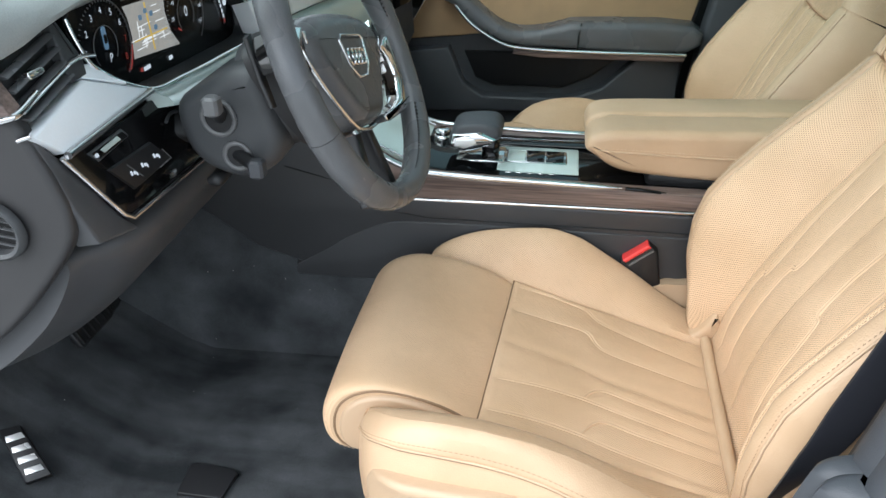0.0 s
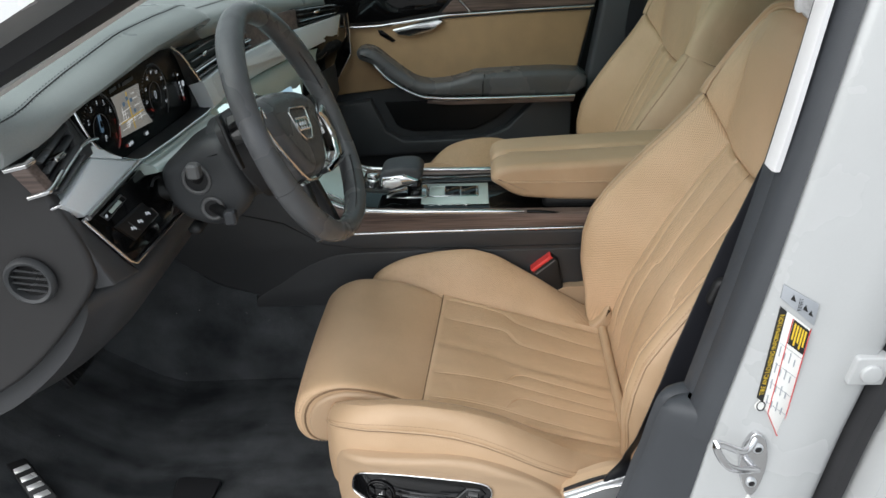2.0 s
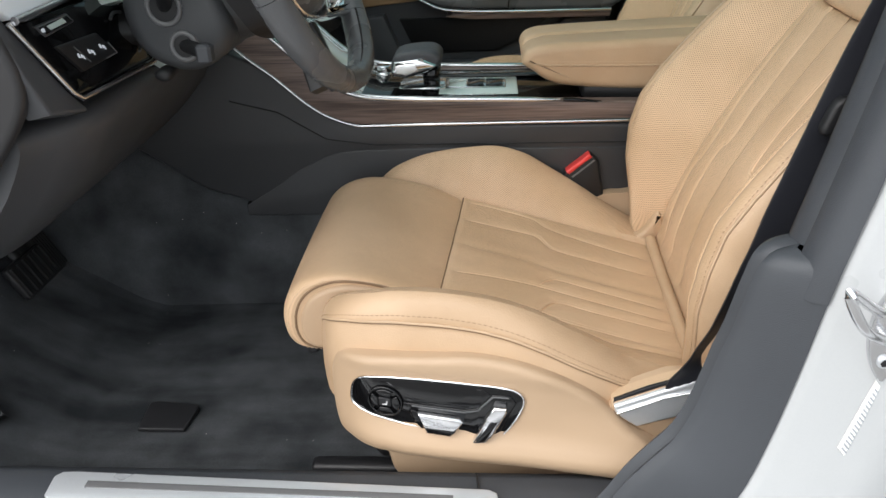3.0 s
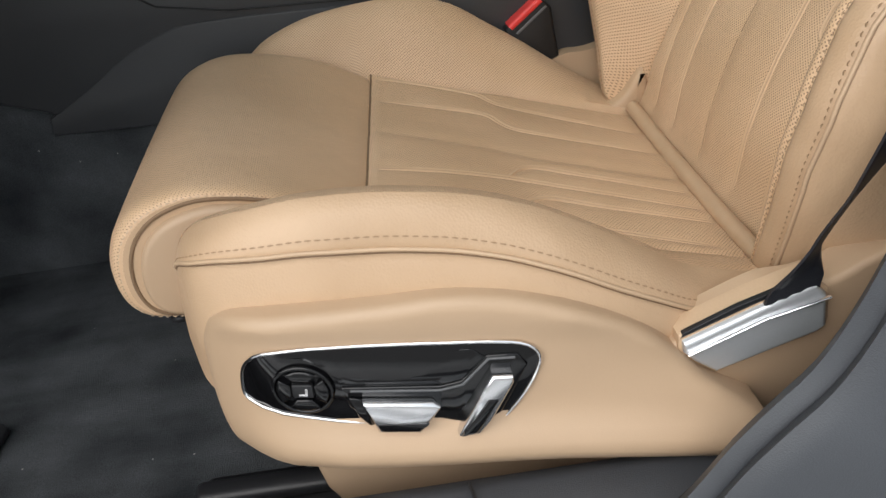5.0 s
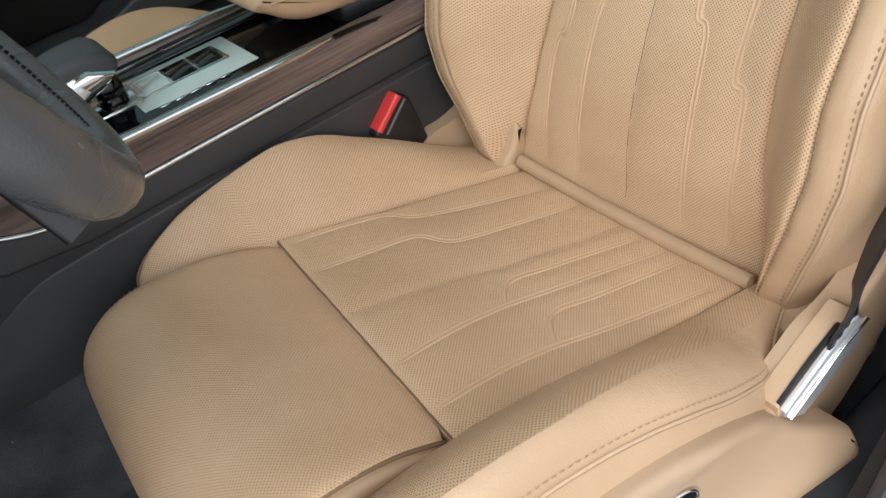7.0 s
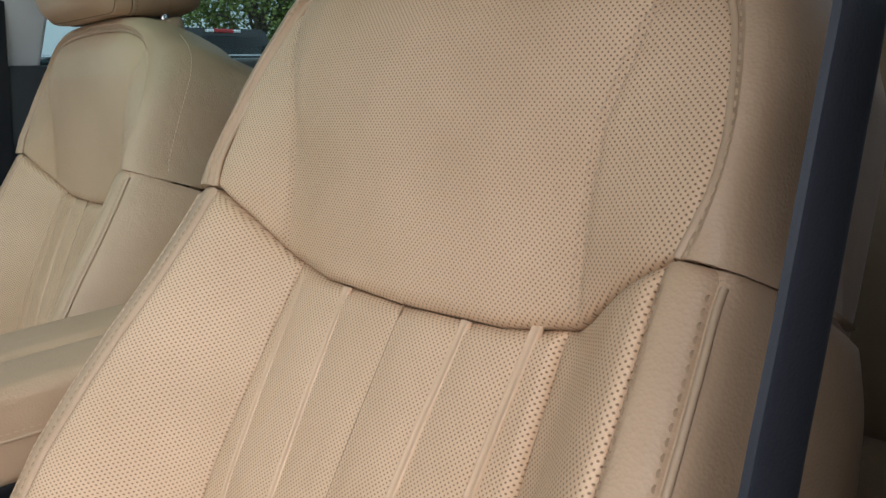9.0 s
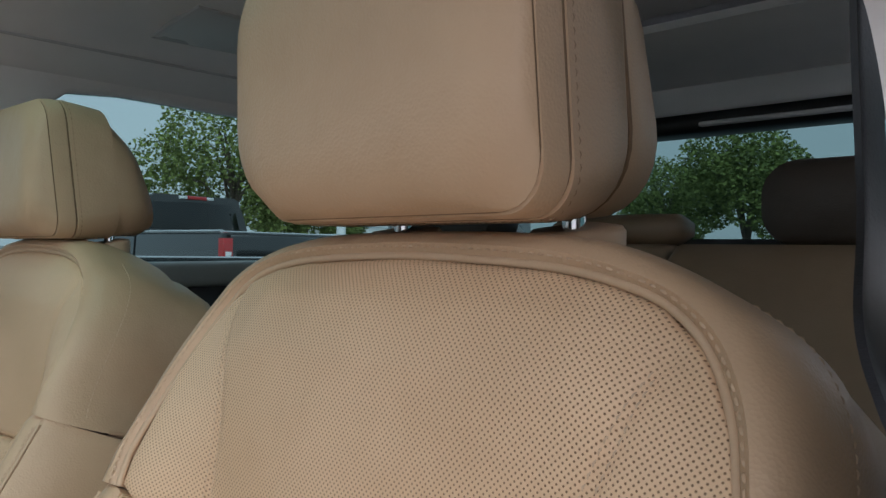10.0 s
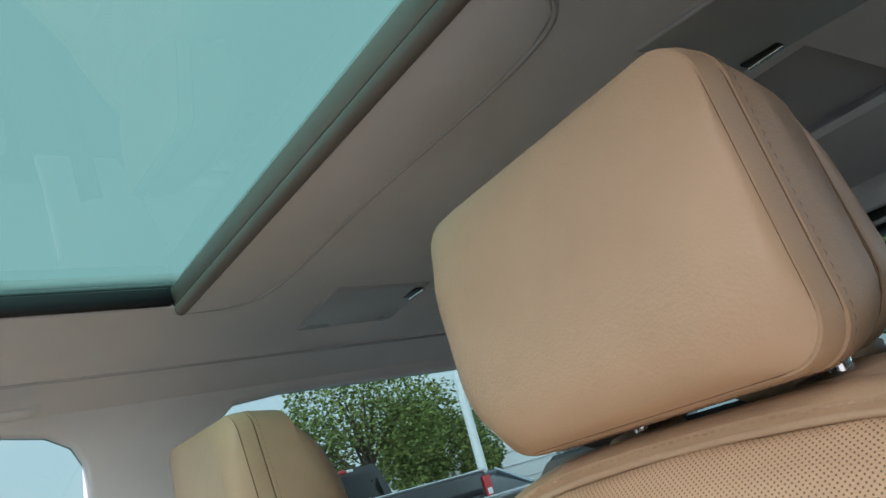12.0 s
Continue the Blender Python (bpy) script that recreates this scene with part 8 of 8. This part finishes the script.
flat([lab(0, 0), lab(1, 0), lab(1, 1.13), lab(0.88, 1.15), lab(0.42, 1.0), lab(0.0, 0.93)], M_LABEL, "label_base", sticker)
flat(quad(-0.02, 0.19, 0, 0.93), M_LABELK, "black_field", sticker, 0.0008)
flat([lab(0.45, 0.02), lab(0.98, 0.02), lab(0.98, 0.26), lab(0.45, 0.26)], M_LABELK, "warning_field", sticker, 0.0008)
for k in range(5):
    flat(quad(0.50 + 0.09 * k, 0.555 + 0.09 * k, 0.045, 0.2 + 0.04 * (k % 2)), M_LABELY, "warning_text_bar", sticker, 0.0011)
for k in range(4):
    for j in range(4):
        flat(quad(0.27 + 0.17 * k, 0.31 + 0.17 * k, 0.32 + 0.17 * j + 0.03 * (k % 2), 0.42 + 0.17 * j), M_LABELG, "print_bar", sticker, 0.0008)
for j in range(4):
    part("rule", tube([Vector(pl(*lab(0.24, 0.30 + 0.2 * j), 0.0006)), Vector(pl(*lab(0.97, 0.30 + 0.2 * j), 0.0006))], 0.0003, sides=4), M_LABELG, sticker)
for p0, q0, p1, q1 in ((0.42, 1.0, 0.88, 1.15), (0.88, 1.15, 1.0, 1.13), (1.0, 1.13, 1.0, 0.0), (0.42, 0.3, 0.42, 1.0), (0.42, 0.3, 0.42, 0.02)):
    part("red_edge", tube([Vector(pl(*lab(p0, q0), 0.0008)), Vector(pl(*lab(p1, q1), 0.0008))], 0.0005, sides=5), M_PRINTR, sticker)


def print_on(text, u, w, size, ang, m, par, h=0.0012):
    v, f = words(text, size)
    ca, sa = math.cos(ang), math.sin(ang)
    part("print", ([pl(u + a * ca - b * sa, w + a * sa + b * ca, h) for a, b, _ in v], f), m, par, smooth=False)


u0, w0 = lab(0.085, 0.46)
u1, w1 = lab(0.085, 0.1)
ANG = math.atan2(w1 - w0, u1 - u0)
print_on("TIRE AND LOADING INFORMATION", u0, w0, 0.0062, ANG, M_LABELY, sticker)
grey = thing("reset_label", "small silver warning label on the pillar", "label")
flat([xz(0.368, 0.649), xz(0.404, 0.628), xz(0.403, 0.603), xz(0.367, 0.634)], M_LABELG, "label_base", grey)
u0, w0 = xz(0.3865, 0.6275)
print_on("RESET", u0, w0, 0.0055, ANG, M_LABELK, grey)
for (x, z), w in (((0.379, 0.634), 0.004), ((0.392, 0.623), 0.004), ((0.398, 0.617), 0.0035)):
    flat([xz(x, z + w), xz(x + w * 0.7, z - w), xz(x - w * 0.6, z - w * 0.3)], M_LABELK, "symbol_mark", grey, 0.0008)
round_l = thing("round_label", "small round paper mark on the pillar", "label")
part("mark", dome(pl(*xz(0.367, 0.501), 0.0), 0.0065, 0.0006, "y"), M_LABEL, round_l)
part("mark_print", tube([pl(*xz(0.367 + 0.0042 * math.cos(q), 0.501 + 0.006 * math.sin(q)), 0.0008) for q in np.linspace(0, math.tau, 17)[:-1]], 0.0007, True, sides=5), M_LABELK, round_l)
bar = thing("barcode_label", "small white barcode label low on the pillar", "label")
flat([xz(0.371, 0.374), xz(0.383, 0.359), xz(0.367, 0.283), xz(0.355, 0.298)], M_LABEL, "label_base", bar)
for k in range(16):
    q = (k + 0.7) / 17
    x, z = 0.3725 - 0.0155 * q, 0.369 - 0.075 * q
    flat([xz(x, z), xz(x + 0.0065, z - 0.0075), xz(x + 0.0063, z - 0.0093), xz(x - 0.0002, z - 0.0018)], M_LABELG, "bar_mark", bar, 0.0008)

striker = thing("door_striker", "bright metal door striker bolted to the pillar", "door striker")
sc = pl(*xz(0.368, 0.421), 0.0)
ol = [(p.x, p.y) for p in curve_pts([(a, b, 0) for a, b in ((-0.001, 0.046), (0.012, 0.032), (0.0165, 0.0), (0.013, -0.028), (0.006, -0.046), (-0.004, -0.035), (-0.012, -0.012), (-0.014, 0.015), (-0.009, 0.036))], 4, True)]
part("striker_plate", prism(ol, lambda a, b, d: Vector((sc.x + a, sc.y - d, sc.z + b)), 0.005, -0.002, 0.002), M_CHROME, striker, "bright metal plate")
loop = curve_pts([(0.366, 0.412, 0.459), (0.351, 0.400, 0.452), (0.312, 0.378, 0.483), (0.330, 0.378, 0.450), (0.375, 0.412, 0.414)], 5)
part("striker_loop", tube(loop, 0.0042, sides=12), M_CHROME, striker, "bent metal loop")
for z in (0.026, -0.024):
    part("bolt", dome((sc.x + 0.002, sc.y - 0.004, sc.z + z), 0.006, 0.004, "y"), M_ALU, striker)
    part("bolt_socket", dome((sc.x + 0.002, sc.y - 0.0075, sc.z + z), 0.004, 0.001, "y", n=6), M_BLACK, striker)
buffer_ = thing("door_buffer", "white door buffer on the pillar", "door buffer")
part("buffer_base", prism([(0.120 + a, 0.557 + b) for a, b in round_rect(0.038, 0.034, 0.004)], lambda a, b, d: pl(a, b, d + 0.012), 0.004, -0.012, 0.002), M_PAINT, buffer_)
part("buffer_button", dome(pl(0.120, 0.555, 0.016), 0.011, 0.004, "y"), M_PAINT, buffer_)
